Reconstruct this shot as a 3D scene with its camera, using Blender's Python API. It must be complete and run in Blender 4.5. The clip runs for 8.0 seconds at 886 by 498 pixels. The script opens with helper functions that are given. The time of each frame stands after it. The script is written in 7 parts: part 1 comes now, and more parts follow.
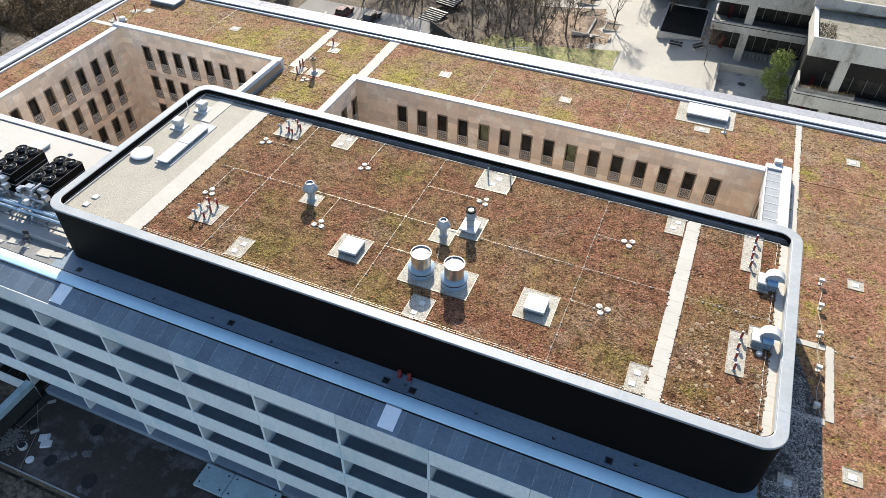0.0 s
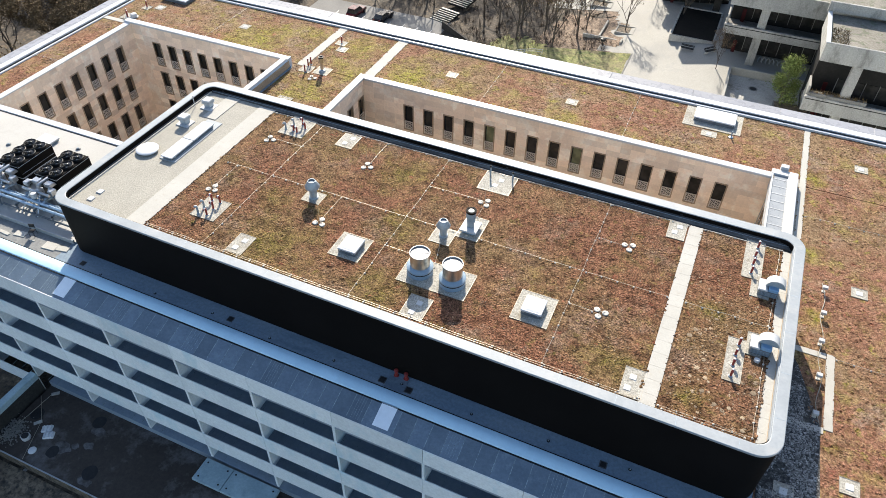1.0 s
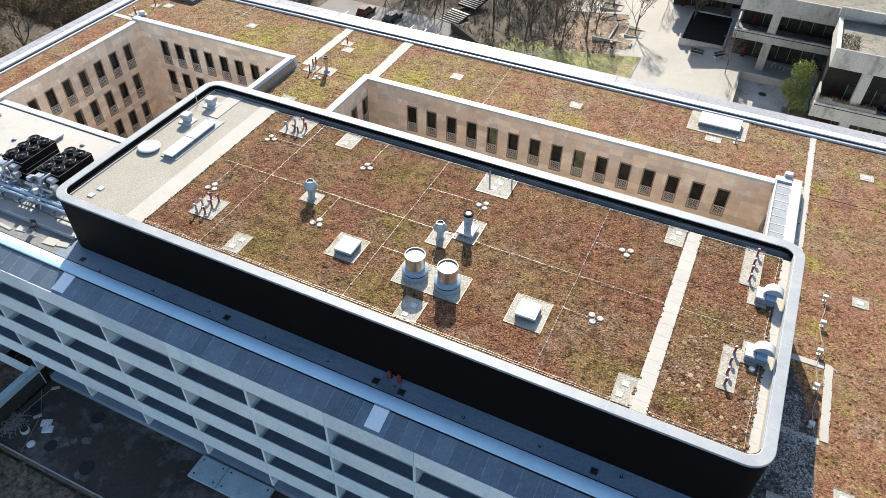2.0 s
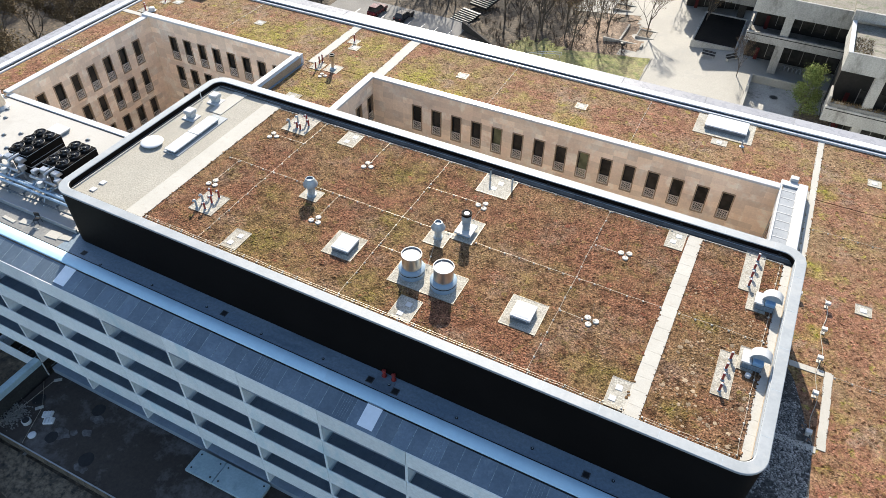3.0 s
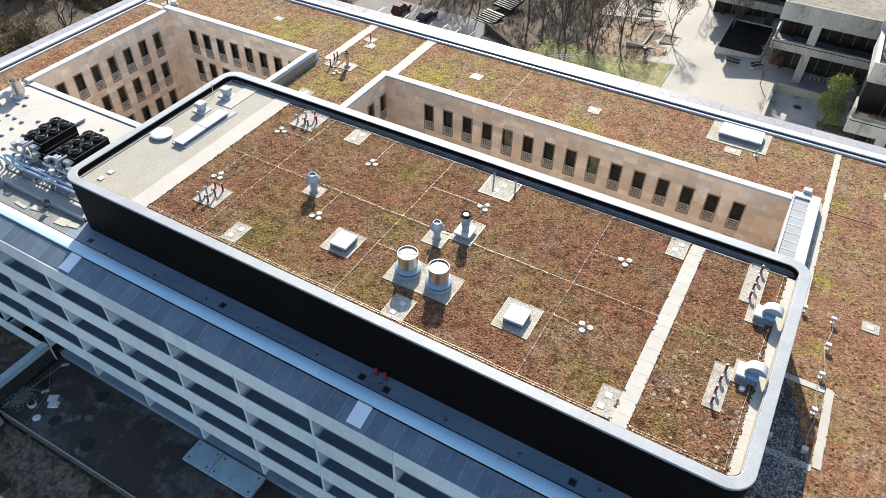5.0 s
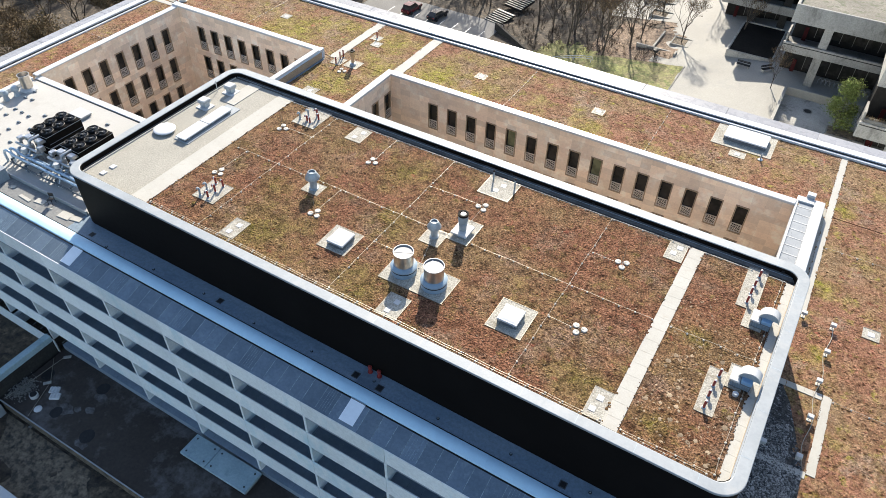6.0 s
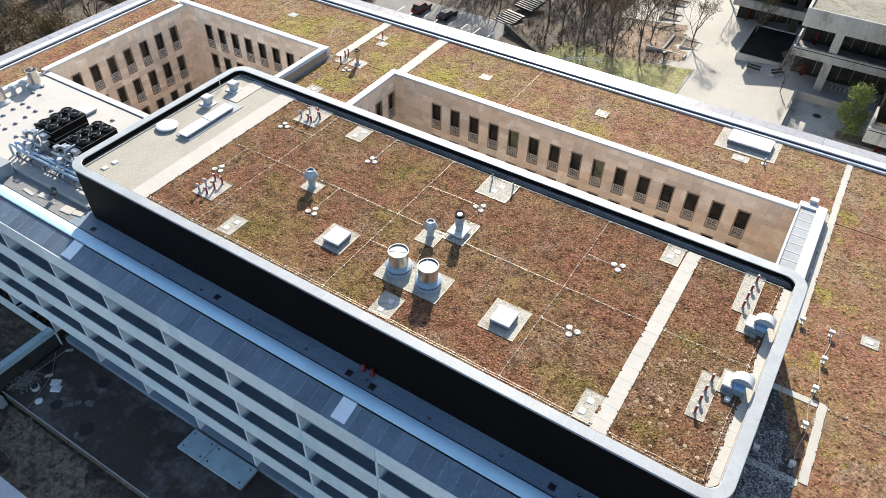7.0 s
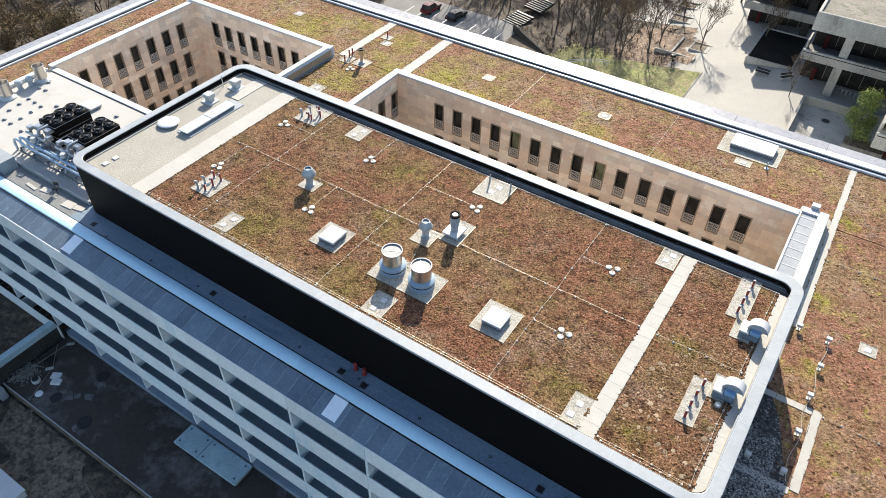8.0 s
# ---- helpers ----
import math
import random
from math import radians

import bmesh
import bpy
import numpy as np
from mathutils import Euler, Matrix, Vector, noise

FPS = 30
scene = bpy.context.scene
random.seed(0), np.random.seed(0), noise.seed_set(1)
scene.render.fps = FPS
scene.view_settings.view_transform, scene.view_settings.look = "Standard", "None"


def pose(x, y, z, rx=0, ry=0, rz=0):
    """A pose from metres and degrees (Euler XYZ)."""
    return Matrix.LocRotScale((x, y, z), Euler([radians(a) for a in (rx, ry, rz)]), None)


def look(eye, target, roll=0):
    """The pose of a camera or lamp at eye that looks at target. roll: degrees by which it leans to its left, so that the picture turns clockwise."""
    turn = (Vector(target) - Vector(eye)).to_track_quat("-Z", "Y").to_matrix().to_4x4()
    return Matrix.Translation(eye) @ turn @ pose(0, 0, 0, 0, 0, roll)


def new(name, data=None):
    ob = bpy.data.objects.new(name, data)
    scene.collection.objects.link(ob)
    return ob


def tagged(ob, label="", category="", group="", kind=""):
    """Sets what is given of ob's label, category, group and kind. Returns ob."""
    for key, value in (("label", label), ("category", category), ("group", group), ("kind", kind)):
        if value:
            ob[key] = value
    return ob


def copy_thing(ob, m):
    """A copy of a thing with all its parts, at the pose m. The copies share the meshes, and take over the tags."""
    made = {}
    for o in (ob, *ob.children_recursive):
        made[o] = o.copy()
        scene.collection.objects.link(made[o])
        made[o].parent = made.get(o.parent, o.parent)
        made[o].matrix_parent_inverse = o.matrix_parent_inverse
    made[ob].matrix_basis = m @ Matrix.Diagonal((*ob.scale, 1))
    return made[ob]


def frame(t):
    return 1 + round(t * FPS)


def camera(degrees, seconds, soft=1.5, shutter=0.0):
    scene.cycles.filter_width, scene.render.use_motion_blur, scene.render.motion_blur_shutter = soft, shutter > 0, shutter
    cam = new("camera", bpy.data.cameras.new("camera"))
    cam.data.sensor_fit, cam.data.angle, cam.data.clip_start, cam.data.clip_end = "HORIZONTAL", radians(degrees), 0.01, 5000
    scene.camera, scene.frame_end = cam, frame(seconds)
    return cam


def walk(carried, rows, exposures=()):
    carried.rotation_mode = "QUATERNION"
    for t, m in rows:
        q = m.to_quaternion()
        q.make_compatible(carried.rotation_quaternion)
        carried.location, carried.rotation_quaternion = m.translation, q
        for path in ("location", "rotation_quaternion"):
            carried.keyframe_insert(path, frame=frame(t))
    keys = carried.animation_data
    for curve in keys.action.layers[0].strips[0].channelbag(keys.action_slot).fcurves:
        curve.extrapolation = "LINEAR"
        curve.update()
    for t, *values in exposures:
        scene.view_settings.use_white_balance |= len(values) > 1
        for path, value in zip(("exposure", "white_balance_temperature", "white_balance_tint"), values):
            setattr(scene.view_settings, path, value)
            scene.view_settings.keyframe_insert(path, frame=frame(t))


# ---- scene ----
cam = camera(64.7, 8.0, soft=0.8)
PATH = [
    (0, (-6.781, -20.953, 50.265), (-7.314, -19.595, 48.897), 1.0),
    (0.5, (-6.445, -20.815, 50.266), (-6.992, -19.462, 48.898), 1.1),
    (1, (-6.047, -20.659, 50.299), (-6.612, -19.314, 48.931), 1.1),
    (1.5, (-5.659, -20.426, 50.337), (-6.238, -19.086, 48.97), 1.2),
    (3, (-4.439, -19.642, 50.305), (-5.065, -18.326, 48.935), 1.2),
    (3.5, (-4.034, -19.441, 50.258), (-4.675, -18.132, 48.889), 1.3),
    (4, (-3.681, -19.192, 50.245), (-4.339, -17.892, 48.876), 1.3),
    (4.5, (-3.357, -18.99, 50.232), (-4.031, -17.698, 48.863), 1.3),
    (6, (-2.141, -18.29, 50.203), (-2.86, -17.024, 48.832), 1.3),
    (6.5, (-1.723, -18.047, 50.202), (-2.457, -16.789, 48.831), 1.3),
    (7, (-1.271, -17.787, 50.212), (-2.019, -16.538, 48.841), 1.3),
    (7.5, (-0.828, -17.521, 50.197), (-1.589, -16.28, 48.826), 1.3),
    (8, (-0.385, -17.224, 50.221), (-1.161, -15.992, 48.85), 1.3),
]
walk(cam, [(t, look(eye, target, roll)) for t, eye, target, roll in PATH])
SUN_DIR = Vector((-0.63, 1.58, 1.0)).normalized()

# ---- world and light ----
world = bpy.data.worlds.new("sky")
scene.world = world
world.use_nodes = True
wn = world.node_tree
sky = wn.nodes.new("ShaderNodeTexSky")
sky.sky_type = "NISHITA"
sky.sun_disc = False
sky.sun_elevation = math.asin(SUN_DIR.z)
sky.sun_rotation = math.atan2(SUN_DIR.x, SUN_DIR.y)
wn.links.new(sky.outputs["Color"], wn.nodes["Background"].inputs["Color"])
wn.nodes["Background"].inputs["Strength"].default_value = 0.12
sun_data = bpy.data.lights.new("sun", "SUN")
sun_data.energy = 5.0
sun_data.angle = radians(0.53)
sun_data.color = (1.0, 0.92, 0.79)
sun = new("sun", sun_data)
sun.matrix_world = look((0, 0, 80), Vector((0, 0, 80)) - SUN_DIR)
scene.view_settings.exposure = 1.10


# ---- materials ----
def node(tree, kind, **values):
    n = tree.nodes.new(kind)
    for key, value in values.items():
        n.inputs[key].default_value = value
    return n


def mixed(tree, fac, a, b, mode="MIX"):
    m = tree.nodes.new("ShaderNodeMix")
    m.data_type, m.blend_type = "RGBA", mode
    if isinstance(fac, float):
        m.inputs[0].default_value = fac
    else:
        tree.links.new(fac, m.inputs[0])
    for value, slot in ((a, 6), (b, 7)):
        if isinstance(value, tuple):
            m.inputs[slot].default_value = (*value, 1.0)
        else:
            tree.links.new(value, m.inputs[slot])
    return m.outputs[2]


def ramped(tree, value, low, high):
    r = tree.nodes.new("ShaderNodeMapRange")
    r.inputs[1].default_value, r.inputs[2].default_value = low, high
    tree.links.new(value, r.inputs[0])
    return r.outputs[0]


def noised(tree, scale, detail=4.0, rough=0.6, stretch=None):
    geo = tree.nodes.new("ShaderNodeNewGeometry")
    tex = node(tree, "ShaderNodeTexNoise", Scale=scale, Detail=detail, Roughness=rough)
    if stretch:
        m = tree.nodes.new("ShaderNodeVectorMath")
        m.operation = "MULTIPLY"
        m.inputs[1].default_value = stretch
        tree.links.new(geo.outputs["Position"], m.inputs[0])
        tree.links.new(m.outputs[0], tex.inputs["Vector"])
    else:
        tree.links.new(geo.outputs["Position"], tex.inputs["Vector"])
    return tex.outputs["Fac"]


def surface(name, colours, big=0.4, fine=8.0, rough=0.8, metal=0.0, bump=0.15, vary=0.0, island=0.0, grain=0.35,
            stain=None, stain_scale=0.8, stretch=None, spec=0.5, bump_scale=None):
    """A worn surface: two colours blended by a broad noise, fine grain over it, an optional stain, relief."""
    mat = bpy.data.materials.new(name)
    mat.use_nodes = True
    tree = mat.node_tree
    bsdf = tree.nodes["Principled BSDF"]
    col = mixed(tree, ramped(tree, noised(tree, big, 5.0, 0.6, stretch), 0.35, 0.65), colours[0], colours[1])
    if len(colours) > 2:
        col = mixed(tree, ramped(tree, noised(tree, big * 3.1, 3.0), 0.52, 0.62), col, colours[2])
    fine_value = noised(tree, fine, 3.0, 0.7)
    dark = mixed(tree, ramped(tree, fine_value, 0.3, 0.7), (1 - grain,) * 3, (1 + grain * 0.5,) * 3)
    col = mixed(tree, 1.0, col, dark, "MULTIPLY")
    if stain:
        col = mixed(tree, ramped(tree, noised(tree, stain_scale, 6.0, 0.7, stretch), 0.54, 0.72), col, stain)
    for amount, source, slot in ((vary, "ShaderNodeObjectInfo", "Random"), (island, "ShaderNodeNewGeometry", "Random Per Island")):
        if amount:
            n = tree.nodes.new(source)
            shade = mixed(tree, n.outputs[slot], (1 - amount,) * 3, (1 + amount * 0.6,) * 3)
            col = mixed(tree, 1.0, col, shade, "MULTIPLY")
    tree.links.new(col, bsdf.inputs["Base Color"])
    bsdf.inputs["Metallic"].default_value = metal
    bsdf.inputs["Specular IOR Level"].default_value = spec
    r = tree.nodes.new("ShaderNodeMapRange")
    r.inputs[3].default_value, r.inputs[4].default_value = max(0.03, rough - 0.1), min(1.0, rough + 0.1)
    tree.links.new(fine_value, r.inputs[0])
    tree.links.new(r.outputs[0], bsdf.inputs["Roughness"])
    if bump:
        b = node(tree, "ShaderNodeBump", Strength=min(1.0, bump), Distance=0.05)
        tree.links.new(noised(tree, bump_scale or fine * 1.6, 4.0, 0.65), b.inputs["Height"])
        tree.links.new(b.outputs[0], bsdf.inputs["Normal"])
    return mat


def drifts(tree, centres, seed):
    """Soft patches of plants about the given centres (x, y, radius), with frayed outlines; 0 to 1."""
    geo = tree.nodes.new("ShaderNodeNewGeometry")
    flat = tree.nodes.new("ShaderNodeVectorMath")
    flat.operation = "MULTIPLY"
    flat.inputs[1].default_value = (1, 1, 0)
    tree.links.new(geo.outputs["Position"], flat.inputs[0])
    best = None
    for x, y, r in centres:
        far = tree.nodes.new("ShaderNodeVectorMath")
        far.operation = "DISTANCE"
        far.inputs[1].default_value = (x, y, 0)
        tree.links.new(flat.outputs[0], far.inputs[0])
        near = ramped(tree, far.outputs["Value"], r * 1.25, 0.0)
        if best is None:
            best = near
        else:
            m = tree.nodes.new("ShaderNodeMath")
            m.operation = "MAXIMUM"
            tree.links.new(best, m.inputs[0])
            tree.links.new(near, m.inputs[1])
            best = m.outputs[0]
    fray = tree.nodes.new("ShaderNodeMath")
    fray.operation = "MULTIPLY_ADD"
    fray.inputs[1].default_value = 2.6
    fray.inputs[2].default_value = -1.3
    tree.links.new(noised(tree, 0.55 + 0.07 * seed, 7.0, 0.72), fray.inputs[0])
    both = tree.nodes.new("ShaderNodeMath")
    both.operation = "ADD"
    tree.links.new(best, both.inputs[0])
    tree.links.new(fray.outputs[0], both.inputs[1])
    return ramped(tree, both.outputs[0], 0.25, 1.15)


def planting(name, shades, greens, reds, island=0.0, bump=0.9, rough_tone=0.88):
    """Sedum carpet: brown ground with red, mauve-grey and green drifts, clumpy in tone, with dark tufts and pale seed heads."""
    mat = bpy.data.materials.new(name)
    mat.use_nodes = True
    tree = mat.node_tree
    bsdf = tree.nodes["Principled BSDF"]
    red, brown, green, dry, mauve = shades
    geo = tree.nodes.new("ShaderNodeNewGeometry")
    wobble = node(tree, "ShaderNodeTexNoise", Scale=9.0, Detail=3.0)
    tree.links.new(geo.outputs["Position"], wobble.inputs["Vector"])
    spread = tree.nodes.new("ShaderNodeVectorMath")
    spread.operation = "MULTIPLY_ADD"
    spread.inputs[1].default_value = (0.16, 0.16, 0.16)
    tree.links.new(wobble.outputs["Color"], spread.inputs[0])
    tree.links.new(geo.outputs["Position"], spread.inputs[2])
    cells = []
    for scale in (2.6, 8.5):
        v = node(tree, "ShaderNodeTexVoronoi", Scale=scale)
        tree.links.new(spread.outputs[0], v.inputs["Vector"])
        cells.append(v)
    olive = tuple(0.68 * b_ + 0.32 * g_ for b_, g_ in zip(brown, green))
    col = mixed(tree, ramped(tree, noised(tree, 0.16, 7.0, 0.70), 0.44, 0.58), red, brown)
    col = mixed(tree, ramped(tree, noised(tree, 0.24, 8.0, 0.74), 0.52, 0.62), col, mauve)
    col = mixed(tree, ramped(tree, noised(tree, 0.37, 8.0, 0.74), 0.52, 0.64), col, olive)
    col = mixed(tree, drifts(tree, reds, 1), col, red)
    greenest = mixed(tree, ramped(tree, noised(tree, 1.6, 6.0, 0.75), 0.40, 0.62), olive, green)
    col = mixed(tree, drifts(tree, greens, 0), col, greenest)
    rust = (red[0] * 1.25, red[1] * 0.88, red[2] * 0.95)
    col = mixed(tree, ramped(tree, noised(tree, 0.95, 6.0, 0.72), 0.60, 0.68), col, rust)
    col = mixed(tree, ramped(tree, noised(tree, 1.15, 6.0, 0.72), 0.57, 0.67), col, greenest)
    col = mixed(tree, ramped(tree, noised(tree, 3.4, 5.0, 0.8), 0.55, 0.70), col, brown)
    col = mixed(tree, ramped(tree, noised(tree, 12.0, 4.0, 0.75), 0.60, 0.74), col, dry)
    # Tone: fine sprigs, clumps a hand across, and random darker patches.
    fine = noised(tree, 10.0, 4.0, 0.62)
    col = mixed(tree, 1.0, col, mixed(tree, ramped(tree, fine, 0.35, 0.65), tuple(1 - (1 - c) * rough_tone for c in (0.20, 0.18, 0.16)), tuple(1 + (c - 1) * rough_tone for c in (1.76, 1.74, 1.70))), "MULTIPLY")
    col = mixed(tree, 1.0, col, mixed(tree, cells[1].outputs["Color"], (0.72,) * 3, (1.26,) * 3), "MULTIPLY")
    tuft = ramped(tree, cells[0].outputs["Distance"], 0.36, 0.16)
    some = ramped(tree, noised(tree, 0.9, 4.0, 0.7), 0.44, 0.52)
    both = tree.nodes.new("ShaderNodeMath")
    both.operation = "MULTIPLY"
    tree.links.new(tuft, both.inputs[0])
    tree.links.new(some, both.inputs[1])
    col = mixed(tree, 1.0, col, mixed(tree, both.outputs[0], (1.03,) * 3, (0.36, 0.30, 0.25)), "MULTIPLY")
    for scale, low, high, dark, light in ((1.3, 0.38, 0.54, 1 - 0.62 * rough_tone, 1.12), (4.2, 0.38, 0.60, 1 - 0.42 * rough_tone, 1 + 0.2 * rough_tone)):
        dark_patch = ramped(tree, noised(tree, scale, 6.0, 0.8), low, high)
        col = mixed(tree, 1.0, col, mixed(tree, dark_patch, (dark, dark * 0.94, dark * 0.84), (light,) * 3), "MULTIPLY")
    if island:
        n = tree.nodes.new("ShaderNodeNewGeometry")
        col = mixed(tree, 1.0, col, mixed(tree, n.outputs["Random Per Island"], (1 - island,) * 3, (1 + island,) * 3), "MULTIPLY")
    tree.links.new(col, bsdf.inputs["Base Color"])
    bsdf.inputs["Roughness"].default_value = 0.95
    bsdf.inputs["Specular IOR Level"].default_value = 0.15
    b = node(tree, "ShaderNodeBump", Strength=bump, Distance=0.09)
    tree.links.new(noised(tree, 6.0, 6.0, 0.75), b.inputs["Height"])
    tree.links.new(b.outputs[0], bsdf.inputs["Normal"])
    return mat


def glazing(name, tint, rough=0.04):
    mat = bpy.data.materials.new(name)
    mat.use_nodes = True
    tree = mat.node_tree
    bsdf = tree.nodes["Principled BSDF"]
    tree.links.new(mixed(tree, ramped(tree, noised(tree, 0.9, 2.0), 0.4, 0.6), tint, tuple(c * 0.55 for c in tint)), bsdf.inputs["Base Color"])
    bsdf.inputs["Roughness"].default_value = rough
    bsdf.inputs["IOR"].default_value = 1.5
    return mat


SEDUM_SHADES = ((0.173, 0.082, 0.050), (0.174, 0.111, 0.060), (0.128, 0.112, 0.022), (0.37, 0.29, 0.19), (0.180, 0.118, 0.084))
LOW_SHADES = ((0.216, 0.110, 0.074), (0.214, 0.146, 0.088), (0.235, 0.232, 0.030), (0.38, 0.30, 0.215), (0.218, 0.160, 0.122))
SEDUM_GREEN = ((-29.0, 4.8, 4.2), (-31.0, 9.0, 2.0), (-22.5, 10.0, 2.2), (-24.0, 15.2, 3.4), (-20.5, 4.2, 2.6), (-6.4, 4.8, 2.2), (-2.0, 10.8, 1.3), (-2.4, 4.0, 1.4))
SEDUM_RED = ((-35.5, 4.5, 3.6), (-34.0, 12.5, 3.0), (-9.0, 15.5, 3.6), (-6.5, 9.5, 2.4), (-1.5, 5.5, 2.4), (-2.2, 14.5, 2.4), (-25.5, 9.5, 2.4))
LOW_GREEN = ((-33.0, 34.6, 4.4), (-28.5, 33.2, 3.0), (-40.0, 37.5, 4.0), (-41.5, 27.5, 4.0), (-39.0, 33.0, 2.6), (-51.0, 35.0, 5.4), (-47.0, 38.0, 3.0), (-17.0, 33.6, 2.6), (3.9, 24.0, 1.3), (4.0, 33.5, 1.6), (4.6, 17.5, 1.4))
LOW_RED = ((7.0, 17.0, 3.0), (6.5, 31.0, 3.0), (-9.5, 37.5, 4.0), (-1.5, 34.0, 3.2), (9.0, 25.0, 4.2), (7.5, 4.5, 3.0), (-40.5, 31.8, 2.2), (-67.0, 28.0, 4.0), (10.0, 14.0, 3.4))
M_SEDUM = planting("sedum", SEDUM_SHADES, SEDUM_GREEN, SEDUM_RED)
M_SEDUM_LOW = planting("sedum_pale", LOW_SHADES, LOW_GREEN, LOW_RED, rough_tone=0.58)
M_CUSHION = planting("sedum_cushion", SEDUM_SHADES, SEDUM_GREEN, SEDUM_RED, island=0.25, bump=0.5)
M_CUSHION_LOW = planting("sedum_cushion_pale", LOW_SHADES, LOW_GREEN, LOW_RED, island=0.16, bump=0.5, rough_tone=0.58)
M_DRY = surface("dry_flower_heads", ((0.27, 0.19, 0.12), (0.36, 0.275, 0.18)), big=2, fine=14, rough=0.95, island=0.4, grain=0.5)
M_GRAVEL = surface("gravel", ((0.352, 0.332, 0.284), (0.312, 0.294, 0.25)), big=0.5, fine=9, rough=0.95, bump=0.6, grain=0.28, bump_scale=16)
M_GRAVEL_PAD = surface("gravel_pad", ((0.45, 0.425, 0.365), (0.36, 0.34, 0.295)), big=0.8, fine=11, rough=0.95, bump=0.8, grain=0.55, bump_scale=16, stain=(0.24, 0.2, 0.14))
M_PAVER = surface("concrete_paver", ((0.425, 0.41, 0.372), (0.39, 0.374, 0.336)), big=0.5, fine=14, rough=0.9, bump=0.12, vary=0.015, grain=0.10, stain=(0.36, 0.332, 0.285), stain_scale=2.5)
M_COPING = surface("coping_metal", ((0.31, 0.332, 0.35), (0.265, 0.288, 0.305)), big=0.6, fine=5, rough=0.5, metal=0.0, bump=0.02, grain=0.08, vary=0.05, stain=(0.35, 0.355, 0.355), stain_scale=0.5, spec=0.35)
M_WHITE_COPING = surface("white_coping_metal", ((0.58, 0.59, 0.60), (0.53, 0.54, 0.55)), big=0.4, fine=1.5, rough=0.34, metal=0.0, bump=0.0, grain=0.05, vary=0.06, spec=0.2)
M_BLACK = surface("black_cladding", ((0.0065, 0.0054, 0.0048), (0.0085, 0.0072, 0.0065)), big=0.3, fine=6, rough=0.6, bump=0.02, grain=0.1, spec=0.05)
# Grey membrane; the blue of skylit shade is put into its colour.
M_BITUMEN = surface("shade_blue_roof_membrane", ((0.145, 0.205, 0.265), (0.195, 0.25, 0.30)), big=0.5, fine=5, rough=0.55, bump=0.08, grain=0.25, stain=(0.095, 0.14, 0.185), stain_scale=0.6, stretch=(0.5, 1.4, 1))
# Sunlit copy of the membrane: neutral tone, with some dust.
M_SUNLIT_DUSTY = surface("sunlit_dusty_roof_membrane", ((0.20, 0.203, 0.20), (0.155, 0.16, 0.16)), big=0.5, fine=5, rough=0.75, bump=0.08, grain=0.3, stain=(0.26, 0.245, 0.22), stain_scale=0.9)
# Speckled gravel with the penthouse's shade put into its dark colour.
M_SHADE_GRAVEL = surface("shade_dark_gravel", ((0.075, 0.072, 0.068), (0.030, 0.029, 0.028)), big=2.4, fine=4.5, rough=0.95, bump=1.0, grain=0.9, bump_scale=7, stain=(0.42, 0.42, 0.42), stain_scale=6.0)
M_STONES = surface("loose_grey_stones", ((0.36, 0.345, 0.325), (0.19, 0.183, 0.172)), big=2.0, fine=9, rough=0.9, bump=0.1, island=0.85, grain=0.3)
M_GUTTER = surface("gutter_membrane", ((0.034, 0.036, 0.040), (0.052, 0.055, 0.060)), big=0.8, fine=7, rough=0.7, bump=0.1, grain=0.2, spec=0.25)
M_DARK_MEMBRANE = surface("dark_roof_membrane", ((0.045, 0.047, 0.05), (0.07, 0.07, 0.072)), big=0.5, fine=7, rough=0.6, bump=0.1, grain=0.2)
M_WHITE_ROOF = surface("pale_roof_sheet", ((0.425, 0.412, 0.385), (0.395, 0.382, 0.355)), big=0.25, fine=8, rough=0.9, bump=0.15, grain=0.09, stain=(0.35, 0.334, 0.304), stain_scale=0.4)
M_SANDSTONE = surface("sandstone", ((0.95, 0.80, 0.635), (0.83, 0.665, 0.51), (0.96, 0.86, 0.72)), big=0.22, fine=5, rough=0.85, bump=0.1, vary=0.17, grain=0.10, stain=(0.66, 0.53, 0.425), stain_scale=0.25)
M_SANDSTONE_WALL = surface("sandstone_wall", ((0.95, 0.80, 0.635), (0.83, 0.665, 0.51), (0.96, 0.86, 0.72)), big=0.22, fine=5, rough=0.85, bump=0.1, island=0.16, grain=0.10, stain=(0.66, 0.53, 0.425), stain_scale=0.25)
M_STONE_FRAME = surface("stone_window_surround", ((0.42, 0.32, 0.22), (0.36, 0.27, 0.185)), big=1.5, fine=9, rough=0.8, bump=0.1)
M_FACADE = surface("fair_faced_concrete", ((0.84, 0.88, 0.88), (0.72, 0.765, 0.775)), big=0.3, fine=5, rough=0.7, bump=0.06, vary=0.08, grain=0.12, stain=(0.49, 0.66, 0.72), stain_scale=0.28, stretch=(1, 1, 0.5))
M_CONCRETE = surface("weathered_concrete", ((0.40, 0.385, 0.35), (0.31, 0.30, 0.275)), big=0.35, fine=6, rough=0.9, bump=0.25, grain=0.25, stain=(0.13, 0.125, 0.11), stain_scale=0.7, stretch=(1, 1, 0.35))
M_CONCRETE_DARK = surface("dark_weathered_concrete", ((0.22, 0.21, 0.19), (0.15, 0.145, 0.13)), big=0.4, fine=6, rough=0.9, bump=0.3, grain=0.3, stain=(0.07, 0.065, 0.06))
# Near-black base colour holds the shade of the rooms and undercroft.
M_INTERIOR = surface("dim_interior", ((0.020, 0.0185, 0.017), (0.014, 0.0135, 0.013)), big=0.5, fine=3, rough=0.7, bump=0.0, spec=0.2)
